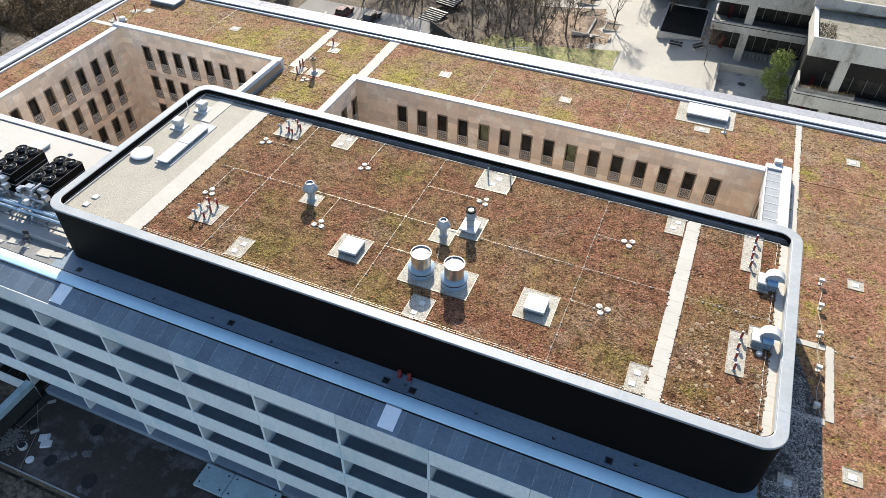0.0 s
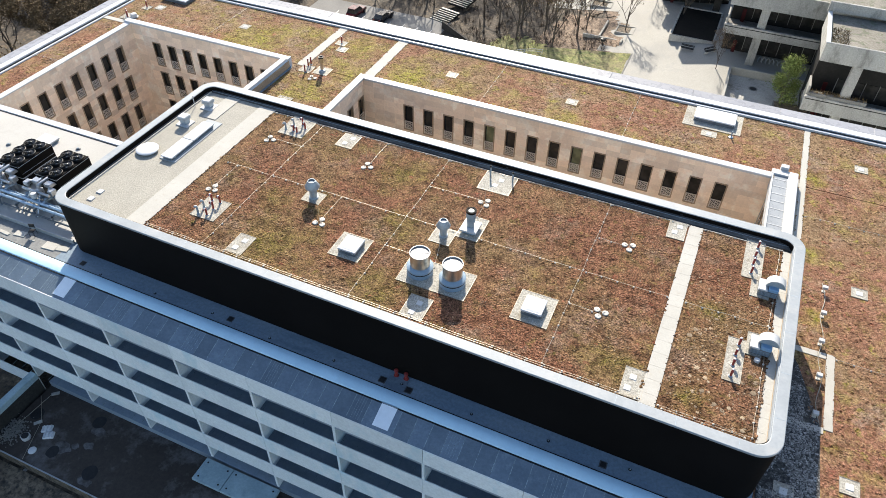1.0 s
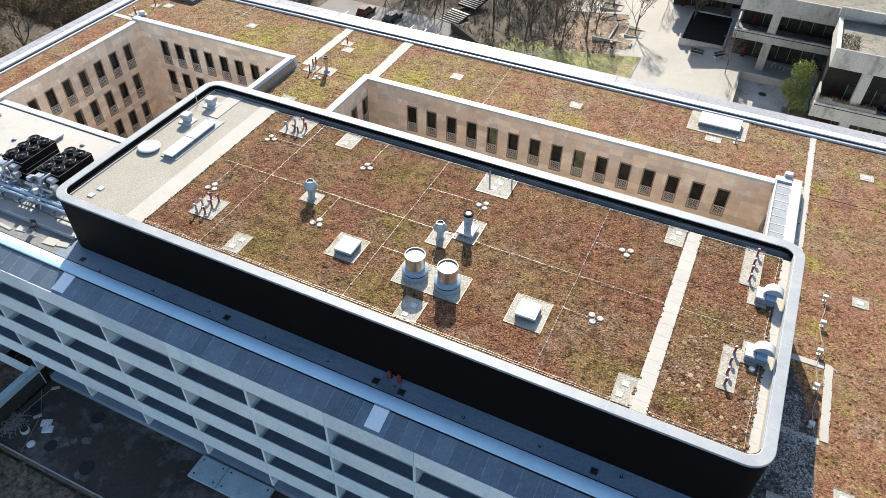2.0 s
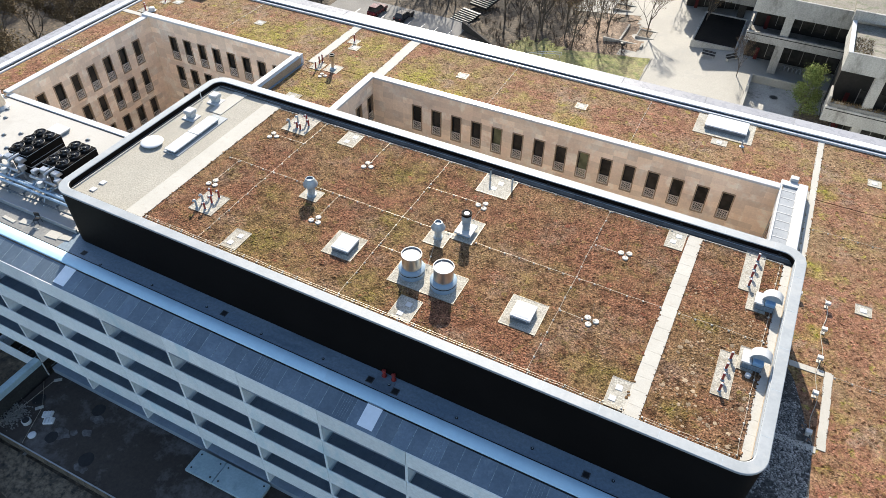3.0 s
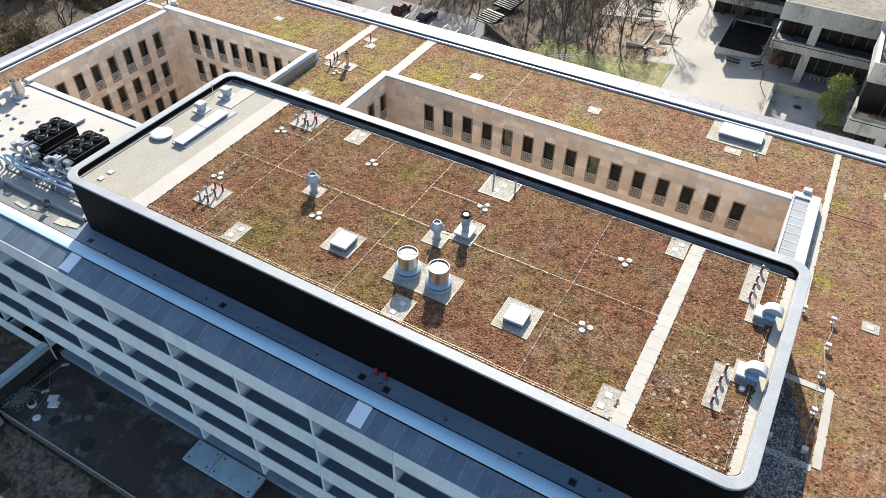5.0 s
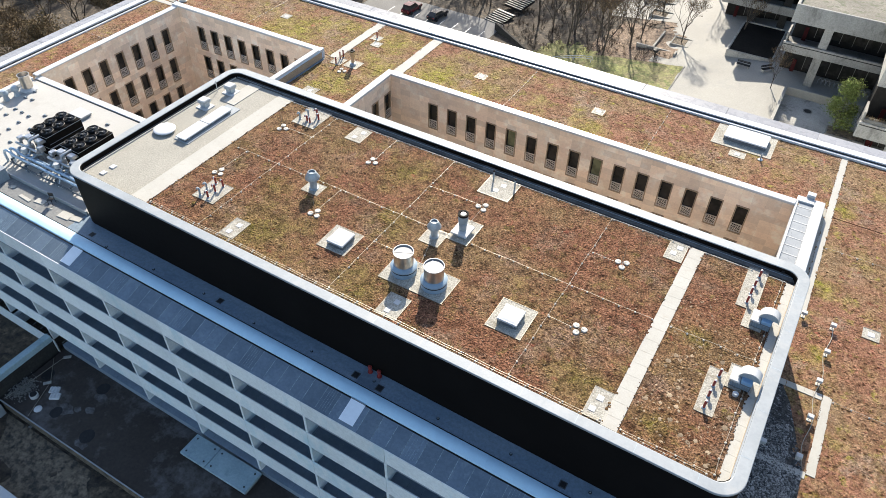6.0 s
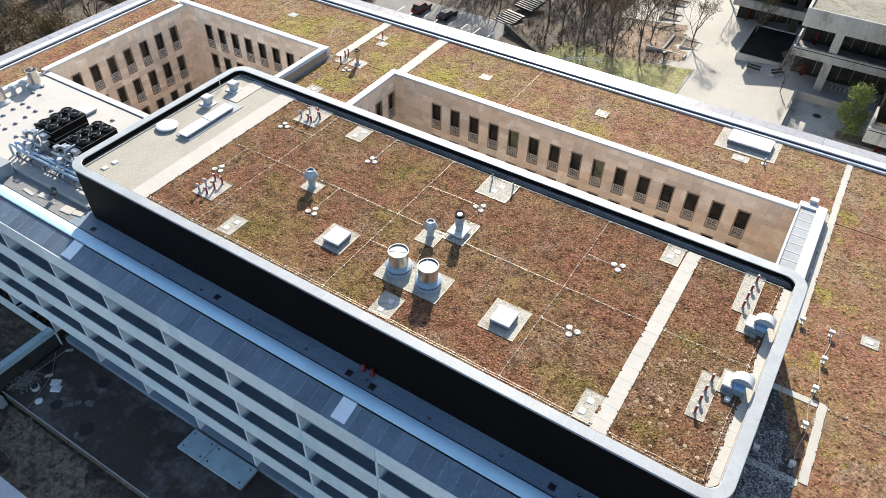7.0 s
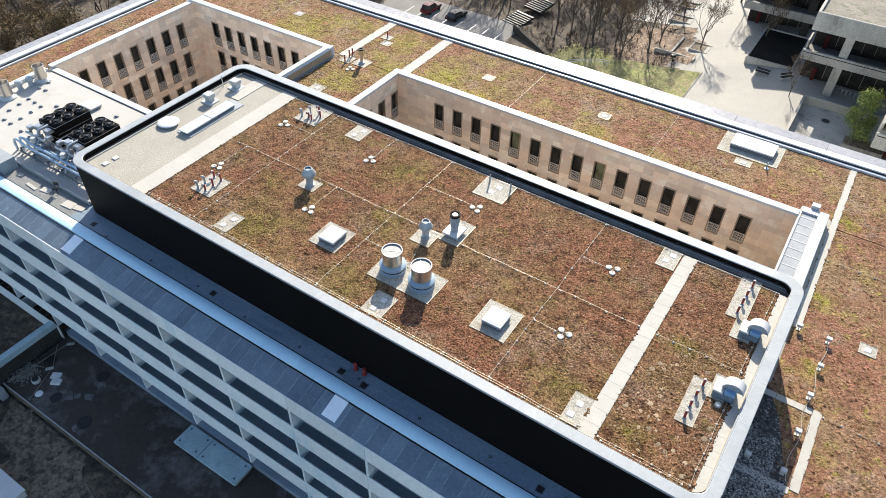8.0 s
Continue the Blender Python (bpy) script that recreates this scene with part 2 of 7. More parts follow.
M_GLASS = glazing("dark_glass", (0.05, 0.047, 0.042))
M_GREEN_GLASS = glazing("green_glass", (0.20, 0.215, 0.13))
M_DOME = surface("frosted_acrylic", ((0.60, 0.61, 0.62), (0.54, 0.55, 0.56)), big=1.2, fine=6, rough=0.3, bump=0.01, grain=0.05)
M_WHITE = surface("white_painted_metal", ((0.54, 0.54, 0.535), (0.47, 0.47, 0.465)), big=1.0, fine=7, rough=0.45, bump=0.02, grain=0.08)
M_STEEL = surface("stainless_steel", ((0.66, 0.60, 0.53), (0.57, 0.52, 0.45)), big=1.5, fine=6, rough=0.32, metal=0.9, bump=0.02, grain=0.1, stretch=(4, 4, 0.3))
M_MESH = surface("fine_wire_mesh", ((0.24, 0.24, 0.245), (0.20, 0.20, 0.205)), big=2.0, fine=40, rough=0.5, metal=0.2, bump=0.1, grain=0.5)
M_ZINC = surface("galvanised_steel", ((0.36, 0.42, 0.47), (0.30, 0.355, 0.40)), big=2.0, fine=10, rough=0.45, metal=0.35, bump=0.03, grain=0.15)
M_GREY_PAINT = surface("grey_painted_metal", ((0.27, 0.325, 0.365), (0.23, 0.28, 0.315)), big=1.5, fine=8, rough=0.5, bump=0.02, grain=0.1)
M_RED = surface("red_pipe_sleeve", ((0.26, 0.03, 0.025), (0.20, 0.025, 0.02)), big=3, fine=12, rough=0.5, bump=0.02, grain=0.15)
M_BLUE_MEMBRANE = surface("blue_membrane", ((0.20, 0.34, 0.50), (0.16, 0.28, 0.43)), big=1.5, fine=8, rough=0.6, bump=0.04, grain=0.12)
M_SEAM = surface("seam_strip", ((0.33, 0.40, 0.43), (0.16, 0.22, 0.25)), big=5, fine=12, rough=0.5, bump=0.0, grain=0.6)
M_OUTER = surface("lavender_grey_sheet", ((0.30, 0.302, 0.32), (0.27, 0.272, 0.29)), big=0.3, fine=1.5, rough=0.28, bump=0.0, grain=0.04, vary=0.06, spec=0.15)
M_STAIR = surface("stair_tread", ((0.36, 0.345, 0.31), (0.30, 0.285, 0.255)), big=0.5, fine=6, rough=0.9)
M_ROOF_OLD = surface("old_gravel_roof", ((0.235, 0.215, 0.175), (0.165, 0.15, 0.125), (0.13, 0.135, 0.09)), big=0.3, fine=4, rough=0.95, bump=0.5, grain=0.35)
M_BACK = surface("balcony_back_wall", ((0.265, 0.325, 0.39), (0.205, 0.255, 0.31)), big=0.4, fine=4, rough=0.4, bump=0.03, grain=0.12)
# Light grey metal; the blue of reflected sky is put into its base colour.
M_RIM = surface("sky_tinted_rim_metal", ((0.54, 0.76, 0.89), (0.47, 0.69, 0.83)), big=0.4, fine=4, rough=0.42, metal=0.0, bump=0.01, grain=0.05, vary=0.05)
M_LATTICE = surface("beige_lattice_metal", ((0.66, 0.62, 0.56), (0.60, 0.56, 0.50)), big=2, fine=8, rough=0.6, bump=0.0)
M_PANE_GREY = surface("grey_translucent_pane", ((0.30, 0.315, 0.325), (0.25, 0.265, 0.275)), big=1.0, fine=5, rough=0.3, bump=0.01, grain=0.05)
M_STACK_BASE = surface("blue_grey_base", ((0.25, 0.335, 0.415), (0.215, 0.29, 0.365)), big=1.5, fine=7, rough=0.5, bump=0.02, grain=0.08)
M_CANT = surface("grey_lapped_membrane", ((0.118, 0.117, 0.113), (0.082, 0.081, 0.080)), big=0.7, fine=6, rough=0.75, bump=0.08, grain=0.2, vary=0.25, spec=0.15)
# White metal whose blue skylit shade is put into the base colour.
M_SKYLIT_FACE = surface("skylit_blue_metal", ((0.52, 0.66, 0.80), (0.46, 0.59, 0.73)), big=0.5, fine=4, rough=0.4, bump=0.01, grain=0.08)
M_KERB = surface("grey_insulated_kerb", ((0.13, 0.145, 0.16), (0.10, 0.115, 0.13)), big=1.5, fine=8, rough=0.6, bump=0.03, grain=0.15)
M_STAIN = surface("dried_water_stain", ((0.060, 0.050, 0.046), (0.15, 0.145, 0.145)), big=1.3, fine=5, rough=0.9, bump=0.02, grain=0.3, spec=0.2)
M_SILVER_BOX = surface("silver_insulation", ((0.56, 0.57, 0.58), (0.36, 0.37, 0.385)), big=2.2, fine=9, rough=0.3, metal=0.65, bump=0.05, grain=0.14)
M_PIPE = surface("blue_grey_pipe_jacket", ((0.42, 0.53, 0.64), (0.34, 0.44, 0.54)), big=1.5, fine=8, rough=0.3, metal=0.55, bump=0.02, grain=0.12)
M_RUBBER = surface("black_plastic", ((0.014, 0.014, 0.015), (0.022, 0.022, 0.023)), big=2, fine=9, rough=0.5, bump=0.03, spec=0.25)
M_SILVER = surface("silver_cladding", ((0.72, 0.73, 0.74), (0.62, 0.63, 0.65)), big=2.0, fine=9, rough=0.35, metal=0.6, bump=0.04, grain=0.12)
M_FAN = surface("glossy_black_fan", ((0.02, 0.02, 0.021), (0.03, 0.03, 0.031)), big=2, fine=9, rough=0.22, bump=0.0)
M_WIRE = surface("aluminium_wire", ((0.46, 0.42, 0.35), (0.38, 0.34, 0.28)), big=2, fine=9, rough=0.5, metal=0.5, bump=0.0)
M_BLOCK = surface("conductor_block", ((0.66, 0.62, 0.55), (0.56, 0.52, 0.46)), big=3, fine=12, rough=0.9, bump=0.1)
M_LOUVRE = surface("grey_metal_panel", ((0.158, 0.208, 0.258), (0.120, 0.163, 0.210)), big=0.6, fine=6, rough=0.4, metal=0.2, bump=0.02, vary=0.2, grain=0.16, stain=(0.19, 0.245, 0.285), stain_scale=1.4)
M_SOIL = surface("bare_soil", ((0.148, 0.116, 0.081), (0.205, 0.158, 0.108), (0.08, 0.066, 0.05)), big=0.5, fine=3, rough=0.95, bump=0.8, grain=0.75)
M_DECK = surface("wet_bitumen_deck", ((0.045, 0.036, 0.031), (0.060, 0.049, 0.042)), big=0.22, fine=4, rough=0.75, bump=0.12, grain=0.25, spec=0.2, stain=(0.15, 0.14, 0.138), stain_scale=0.3)
M_PLAZA = surface("plaza_concrete", ((0.315, 0.302, 0.270), (0.268, 0.258, 0.233)), big=0.12, fine=5, rough=0.85, bump=0.15, grain=0.15, stain=(0.23, 0.226, 0.215), stain_scale=0.2)
M_ASPHALT = surface("asphalt", ((0.21, 0.206, 0.198), (0.165, 0.162, 0.158)), big=0.2, fine=8, rough=0.85, bump=0.2, grain=0.3, stain=(0.19, 0.185, 0.172), stain_scale=0.35, spec=0.2)
# Soil blackened to hold the deep shade of the sunken bed.
M_SHADE_SOIL = surface("shade_black_soil", ((0.012, 0.011, 0.010), (0.018, 0.016, 0.014)), big=0.5, fine=4, rough=0.95, bump=0.4, spec=0.1)
# Concrete darkened so that deep shade sits in its colour.
M_SHADE_CONCRETE = surface("shade_dark_concrete", ((0.045, 0.043, 0.040), (0.03, 0.029, 0.027)), big=0.4, fine=5, rough=0.95, bump=0.2, spec=0.2)
M_LITTER = surface("leaf_litter", ((0.22, 0.148, 0.10), (0.15, 0.108, 0.075), (0.29, 0.21, 0.145)), big=0.4, fine=3.5, rough=0.95, bump=0.9, grain=0.75)
M_CANOPY = surface("blue_grey_concrete_slab", ((0.34, 0.45, 0.49), (0.27, 0.37, 0.41)), big=0.5, fine=5, rough=0.6, bump=0.08, grain=0.15, stain=(0.20, 0.29, 0.33), stain_scale=0.8)
M_DOOR = surface("dark_red_door", ((0.06, 0.007, 0.008), (0.045, 0.006, 0.007)), big=1.0, fine=6, rough=0.7, bump=0.02, grain=0.15, spec=0.2)
M_SHEET = surface("white_sheet", ((0.84, 0.88, 0.92), (0.78, 0.83, 0.88)), big=0.8, fine=5, rough=0.4, bump=0.0, grain=0.04)
M_LAWN = surface("lawn", ((0.22, 0.225, 0.065), (0.22, 0.18, 0.095), (0.14, 0.16, 0.045)), big=0.3, fine=3, rough=0.95, bump=0.8, grain=0.6)
M_FOREST = surface("forest_floor", ((0.086, 0.062, 0.041), (0.047, 0.037, 0.026), (0.135, 0.10, 0.065)), big=0.3, fine=2.6, rough=0.95, bump=1.0, grain=0.75, bump_scale=3)
M_BARK = surface("bark", ((0.085, 0.070, 0.055), (0.055, 0.045, 0.036)), big=1.5, fine=9, rough=0.9, bump=0.4, grain=0.3)
M_TWIG = surface("twigs", ((0.105, 0.068, 0.042), (0.065, 0.046, 0.032)), big=0.3, fine=5, rough=0.95, bump=0.0, vary=0.35)
M_BUD = surface("brown_buds", ((0.19, 0.125, 0.055), (0.12, 0.085, 0.036)), big=0.25, fine=2.5, rough=0.95, bump=0.0, island=0.45, vary=0.3)
M_LEAF = surface("green_leaves", ((0.15, 0.20, 0.055), (0.22, 0.245, 0.075)), big=0.9, fine=4, rough=0.9, bump=0.0, island=0.55, spec=0.15)


# ---- mesh helpers ----
class Shape:
    """Vertices and faces gathered for one mesh."""

    def __init__(self):
        self.v, self.f = [], []

    def box(self, x0, x1, y0, y1, z0, z1):
        n = len(self.v)
        self.v += [(x0, y0, z0), (x1, y0, z0), (x1, y1, z0), (x0, y1, z0), (x0, y0, z1), (x1, y0, z1), (x1, y1, z1), (x0, y1, z1)]
        self.f += [tuple(n + i for i in q) for q in ((3, 2, 1, 0), (4, 5, 6, 7), (0, 1, 5, 4), (1, 2, 6, 5), (2, 3, 7, 6), (3, 0, 4, 7))]
        return self

    def cbox(self, x0, x1, y0, y1, z0, z1, c=0.02):
        """A box whose upper edges and corners are chamfered."""
        n = len(self.v)
        rings = ((0, z0), (0, z1 - c), (c, z1))
        for inset, z in rings:
            a, b, d, e = x0 + inset, x1 - inset, y0 + inset, y1 - inset
            self.v += [(a + c, d, z), (b - c, d, z), (b, d + c, z), (b, e - c, z), (b - c, e, z), (a + c, e, z), (a, e - c, z), (a, d + c, z)]
        for r in range(2):
            for i in range(8):
                j = (i + 1) % 8
                self.f.append((n + 8 * r + i, n + 8 * r + j, n + 8 * r + 8 + j, n + 8 * r + 8 + i))
        self.f.append(tuple(n + 16 + i for i in range(8)))
        self.f.append(tuple(n + 7 - i for i in range(8)))
        return self

    def prism(self, outline, z0, z1):
        n, k = len(self.v), len(outline)
        self.v += [(x, y, z0) for x, y in outline] + [(x, y, z1) for x, y in outline]
        self.f += [(n + i, n + (i + 1) % k, n + k + (i + 1) % k, n + k + i) for i in range(k)]
        self.f += [tuple(n + k + i for i in range(k)), tuple(n + k - 1 - i for i in range(k))]
        return self

    def lathe(self, profile, sides=24, x=0.0, y=0.0, z=0.0, closed=True):
        """Turn a profile of (radius, height) about the upright axis."""
        n = len(self.v)
        for r, h in profile:
            self.v += [(x + r * math.cos(2 * math.pi * i / sides), y + r * math.sin(2 * math.pi * i / sides), z + h) for i in range(sides)]
        for a in range(len(profile) - 1):
            for i in range(sides):
                j = (i + 1) % sides
                self.f.append((n + a * sides + i, n + a * sides + j, n + (a + 1) * sides + j, n + (a + 1) * sides + i))
        if closed:
            self.f.append(tuple(n + sides - 1 - i for i in range(sides)))
            self.f.append(tuple(n + (len(profile) - 1) * sides + i for i in range(sides)))
        return self

    def tube(self, path, radius, sides=8):
        """A round bar along a path; radius may be one number or one for each point."""
        n = len(self.v)
        pts = [Vector(p) for p in path]
        radii = radius if isinstance(radius, (list, tuple)) else [radius] * len(pts)
        side = None
        for k, p in enumerate(pts):
            ahead = (pts[min(k + 1, len(pts) - 1)] - pts[max(k - 1, 0)]).normalized()
            if side is None:
                side = ahead.orthogonal().normalized()
            side = (side - ahead * side.dot(ahead)).normalized()
            over = ahead.cross(side)
            for i in range(sides):
                a = 2 * math.pi * i / sides
                self.v.append(tuple(p + (side * math.cos(a) + over * math.sin(a)) * radii[k]))
        for k in range(len(pts) - 1):
            for i in range(sides):
                j = (i + 1) % sides
                self.f.append((n + k * sides + i, n + k * sides + j, n + (k + 1) * sides + j, n + (k + 1) * sides + i))
        self.f.append(tuple(n + sides - 1 - i for i in range(sides)))
        self.f.append(tuple(n + (len(pts) - 1) * sides + i for i in range(sides)))
        return self

    def ring(self, outer, inner, z0, z1):
        """A closed band between two outlines with the same number of points."""
        n, k = len(self.v), len(outer)
        for line, z in ((outer, z0), (outer, z1), (inner, z1), (inner, z0)):
            self.v += [(x, y, z) for x, y in line]
        for a in range(4):
            b = (a + 1) % 4
            for i in range(k):
                j = (i + 1) % k
                self.f.append((n + a * k + i, n + a * k + j, n + b * k + j, n + b * k + i))
        return self

    def mesh(self, name, smooth=False):
        me = bpy.data.meshes.new(name)
        me.from_pydata(self.v, [], self.f)
        if smooth:
            me.shade_smooth()
            me.set_sharp_from_angle(angle=radians(40))
        me.update()
        return me


def part(name, shape, material, parent, label="", smooth=False, at=None):
    """One mesh object under a thing or a part."""
    me = shape if isinstance(shape, bpy.types.Mesh) else shape.mesh(name, smooth)
    if not me.materials:
        me.materials.append(material)
    ob = new(name, me)
    ob.parent = parent
    if at is not None:
        ob.matrix_basis = at
    if label:
        ob["label"] = label
    return ob


def thing(name, label, category, at=(0, 0, 0), group="", kind="", turn=0.0):
    ob = new(name)
    ob.empty_display_size = 0.2
    ob.matrix_basis = pose(*at, 0, 0, turn)
    return tagged(ob, label, category, group, kind)


def solid(name, shape, material, label, category, kind="structure", smooth=False):
    me = shape.mesh(name, smooth)
    me.materials.append(material)
    return tagged(new(name, me), label, category, "", kind)


def rounded(x0, x1, y0, y1, r, steps=8):
    pts = []
    for cx, cy, a0 in ((x1 - r, y0 + r, -90), (x1 - r, y1 - r, 0), (x0 + r, y1 - r, 90), (x0 + r, y0 + r, 180)):
        for i in range(steps + 1):
            a = radians(a0 + 90 * i / steps)
            pts.append((cx + r * math.cos(a), cy + r * math.sin(a)))
    return pts


ROOF, LOW = 20.0, 15.75

# ---- ground ----
def step_between(a, b, v):
    t = min(1.0, max(0.0, (v - a) / (b - a)))
    return t * t * (3 - 2 * t)


def ground_z(x, y):
    rear = min(1.4, max(-4.4, 1.4 + 0.13 * (x + 6)))
    return rear * step_between(0, 40, y) + 0.2 * (1 - step_between(0, 40, y))


def sheet(x0, x1, nx, y0, y1, ny, height, bumpy=0.0):
    s = Shape()
    for j in range(ny + 1):
        for i in range(nx + 1):
            x, y = x0 + (x1 - x0) * i / nx, y0 + (y1 - y0) * j / ny
            s.v.append((x, y, height(x, y) + bumpy * noise.noise((x * 0.3, y * 0.3, 0))))
    for j in range(ny):
        for i in range(nx):
            a = j * (nx + 1) + i
            s.f.append((a, a + 1, a + nx + 2, a + nx + 1))
    return s


solid("ground", sheet(-900, 900, 360, -500, 1100, 320, lambda x, y: ground_z(x, y) - 0.06), M_FOREST,
      "brown leaf-littered park ground with bare soil", "ground", smooth=True)
solid("pavement", sheet(-23.5, 60, 84, 56, 120, 32, lambda x, y: ground_z(x, y)), M_PLAZA,
      "pale concrete plaza in bright sun", "pavement")
solid("pavement_upper", sheet(-35, -23.52, 12, 95.6, 120, 24, lambda x, y: ground_z(x, y) + 0.03), M_PLAZA,
      "pale sandy paved square behind the trees", "pavement")
solid("road", sheet(-76, -50.3, 12, 60, 86.5, 12, lambda x, y: ground_z(x, y) + 0.02), M_ASPHALT,
      "grey asphalt car park with worn bay lines", "road")
solid("lawn", sheet(-40, -18.2, 40, 58, 80, 40, lambda x, y: ground_z(x, y) + 0.16, 0.12), M_LAWN,
      "patchy green spring lawn beside the plaza", "lawn", smooth=True)

# ---- lower roof of the main block ----
BLOCKS = [(-69.6, 40, 32.1, 41.7), (-69.6, -64.9, 2.5, 32.1), (-45.1, -36.9, 20.1, 32.1), (2.15, 40, 1.6, 32.1)]
slab, bed = Shape(), Shape()
for x0, x1, y0, y1 in BLOCKS:
    slab.box(x0, x1, y0, y1, LOW - 0.6, LOW - 0.08)
    bed.box(x0 + 0.05, x1 - 0.05, y0 + 0.05, y1 - 0.05, LOW - 0.08, LOW)
solid("roof_slab", slab, M_CONCRETE, "grey concrete roof slab of the main block", "roof")
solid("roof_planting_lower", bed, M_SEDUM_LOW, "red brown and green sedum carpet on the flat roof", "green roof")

# ---- penthouse ----
PX0, PX1, PY0, PY1 = -44.45, 2.35, 1.95, 19.45
CORNERS = ((-44.5, 2.27), (2.2, 1.62), (-44.4, 19.62), (2.5, 19.32))


def squared(x, y):
    """From the drawn rectangle to the building's slightly skewed plan."""
    u, v = (x - PX0) / (PX1 - PX0), (y - PY0) / (PY1 - PY0)
    (ax, ay), (bx, by), (cx, cy), (dx, dy) = CORNERS
    return ((ax * (1 - u) + bx * u) * (1 - v) + (cx * (1 - u) + dx * u) * v, (ay * (1 - u) + by * u) * (1 - v) + (cy * (1 - u) + dy * u) * v)


def skewed(shape):
    shape.v = [(*squared(x, y), z) for x, y, z in shape.v]
    return shape


def shifted(line, d):
    cx, cy = (PX0 + PX1) / 2, (PY0 + PY1) / 2
    return [(x + (d if x < cx else -d), y + (d if y < cy else -d)) for x, y in line]


TOP = 20.45
body = Shape().ring(rounded(PX0 + 0.06, PX1 - 0.06, PY0 + 0.06, PY1 - 0.06, 1.3), rounded(PX0 + 0.4, PX1 - 0.4, PY0 + 0.6, PY1 - 0.62, 0.9), 15.2, TOP - 0.06)
solid("wall_penthouse", skewed(body), M_BLACK, "matt black metal-clad penthouse wall with rounded corners", "wall", smooth=True)
solid("roof_penthouse", skewed(Shape().prism(rounded(PX0 + 0.35, PX1 - 0.35, PY0 + 0.55, PY1 - 0.6, 0.8), 19.5, 19.93)), M_DARK_MEMBRANE, "dark membrane deck under the penthouse planting", "roof")
outer, inner = rounded(PX0, PX1, PY0, PY1, 1.35), rounded(PX0 + 0.62, PX1 - 0.64, PY0 + 0.66, PY1 - 0.76, 0.75)
k = len(outer)
coping = Shape()
rings = [(outer, TOP - 0.12), (outer, TOP - 0.02), (shifted(outer, 0.03), TOP), (shifted(inner, -0.03), TOP), (inner, TOP - 0.02), (inner, TOP - 0.07)]
for line, z in rings:
    coping.v += [(x, y, z) for x, y in line]
for a in range(len(rings) - 1):
    for i in range(k):
        j = (i + 1) % k
        coping.f.append((a * k + i, a * k + j, (a + 1) * k + j, (a + 1) * k + i))
top_edge = solid("coping_penthouse", skewed(coping), M_COPING, "light grey metal parapet coping with rounded corners", "coping")
for i in range(15):
    x = PX0 + 2.1 + 3.05 * i
    for y0, y1 in ((PY0 + 0.035, PY0 + 0.63), (PY1 - 0.73, PY1 - 0.035)):
        part("coping_joint", skewed(Shape().box(x - 0.012, x + 0.012, y0, y1, TOP - 0.01, TOP + 0.004)), M_ZINC, top_edge)
for i in range(5):
    y = PY0 + 2.6 + 3.05 * i
    for x0, x1 in ((PX0 + 0.035, PX0 + 0.59), (PX1 - 0.61, PX1 - 0.035)):
        part("coping_joint", skewed(Shape().box(x0, x1, y - 0.012, y + 0.012, TOP - 0.01, TOP + 0.004)), M_ZINC, top_edge)
# Black lining, which also paints the shade under the overhanging coping.
solid("parapet_lining", skewed(Shape().ring(shifted(inner, -0.02), shifted(inner, 0.04), 19.9, TOP - 0.05)), M_BLACK, "black upstand lining inside the parapet, with the coping's shade in its colour", "trim")
WEST = PX0 + 0.62
solid("parapet_ledge", skewed(Shape().box(WEST + 0.05, WEST + 0.25, 2.7, 18.55, 19.9, 20.07)), M_CANT, "grey stepped membrane ledge inside the end parapet", "trim")
solid("parapet_flashing", skewed(Shape().box(WEST + 0.255, WEST + 0.30, 2.9, 18.4, 19.9, 20.085)), M_BLOCK, "thin pale flashing strip on the parapet ledge", "trim")
# Sloping membrane inside the far parapet, lapped every metre, with clamps above it.
FAR = PY1 - 0.76
slope = thing("parapet_cant", "grey lapped membrane slope inside the far parapet", "membrane", kind="structure")
for i in range(44):
    x = PX0 + 0.85 + 1.03 * i
    sheet_ = Shape()
    lift = 0.004 * (i % 2)
    foot = FAR - (0.46 if x > -38.7 else 0.30)
    ends = [(x, FAR - 0.04, 20.13), (x + 1.05, FAR - 0.04, 20.13), (x + 1.05, FAR - 0.20, 20.11), (x, FAR - 0.20, 20.11), (x, foot, 20.02), (x + 1.05, foot, 20.02)]
    sheet_.v = [(a, b, c + lift) for a, b, c in ends] + [(a, b, 19.9) for a, b, c in ends]
    sheet_.f = [(3, 2, 1, 0), (4, 5, 2, 3), (4, 10, 11, 5), (0, 6, 9, 3), (3, 9, 10, 4), (1, 2, 8, 7), (2, 5, 11, 8)]
    part("membrane_sheet", skewed(sheet_), M_CANT, slope)
    if i % 3 == 1:
        part("clamp", skewed(Shape().cbox(x, x + 0.16, FAR - 0.10, FAR - 0.035, 20.14, 20.30, 0.02)), M_RUBBER, slope, "black parapet clamp")
part("lap_strip", skewed(Shape().box(-43.5, 1.5, FAR - 0.225, FAR - 0.20, 20.10, 20.125)), M_ZINC, slope, "thin pale metal strip along the lap")
solid("upstand_east", skewed(Shape().box(1.645, 1.70, 2.66, 18.3, 19.9, TOP - 0.03)), M_COPING, "light grey metal upstand beside the paver strip", "upstand")
solid("flashing_east", skewed(Shape().box(1.622, 1.643, 2.7, 18.2, 19.9, 20.08)), M_STONE_FRAME, "thin tan strip beside the pavers", "trim")
solid("gravel_margin", skewed(Shape().box(-43.2, 1.64, 2.615, 2.86, 19.9, 20.10)), M_GRAVEL_PAD, "pale gravel margin inside the near parapet", "gravel")
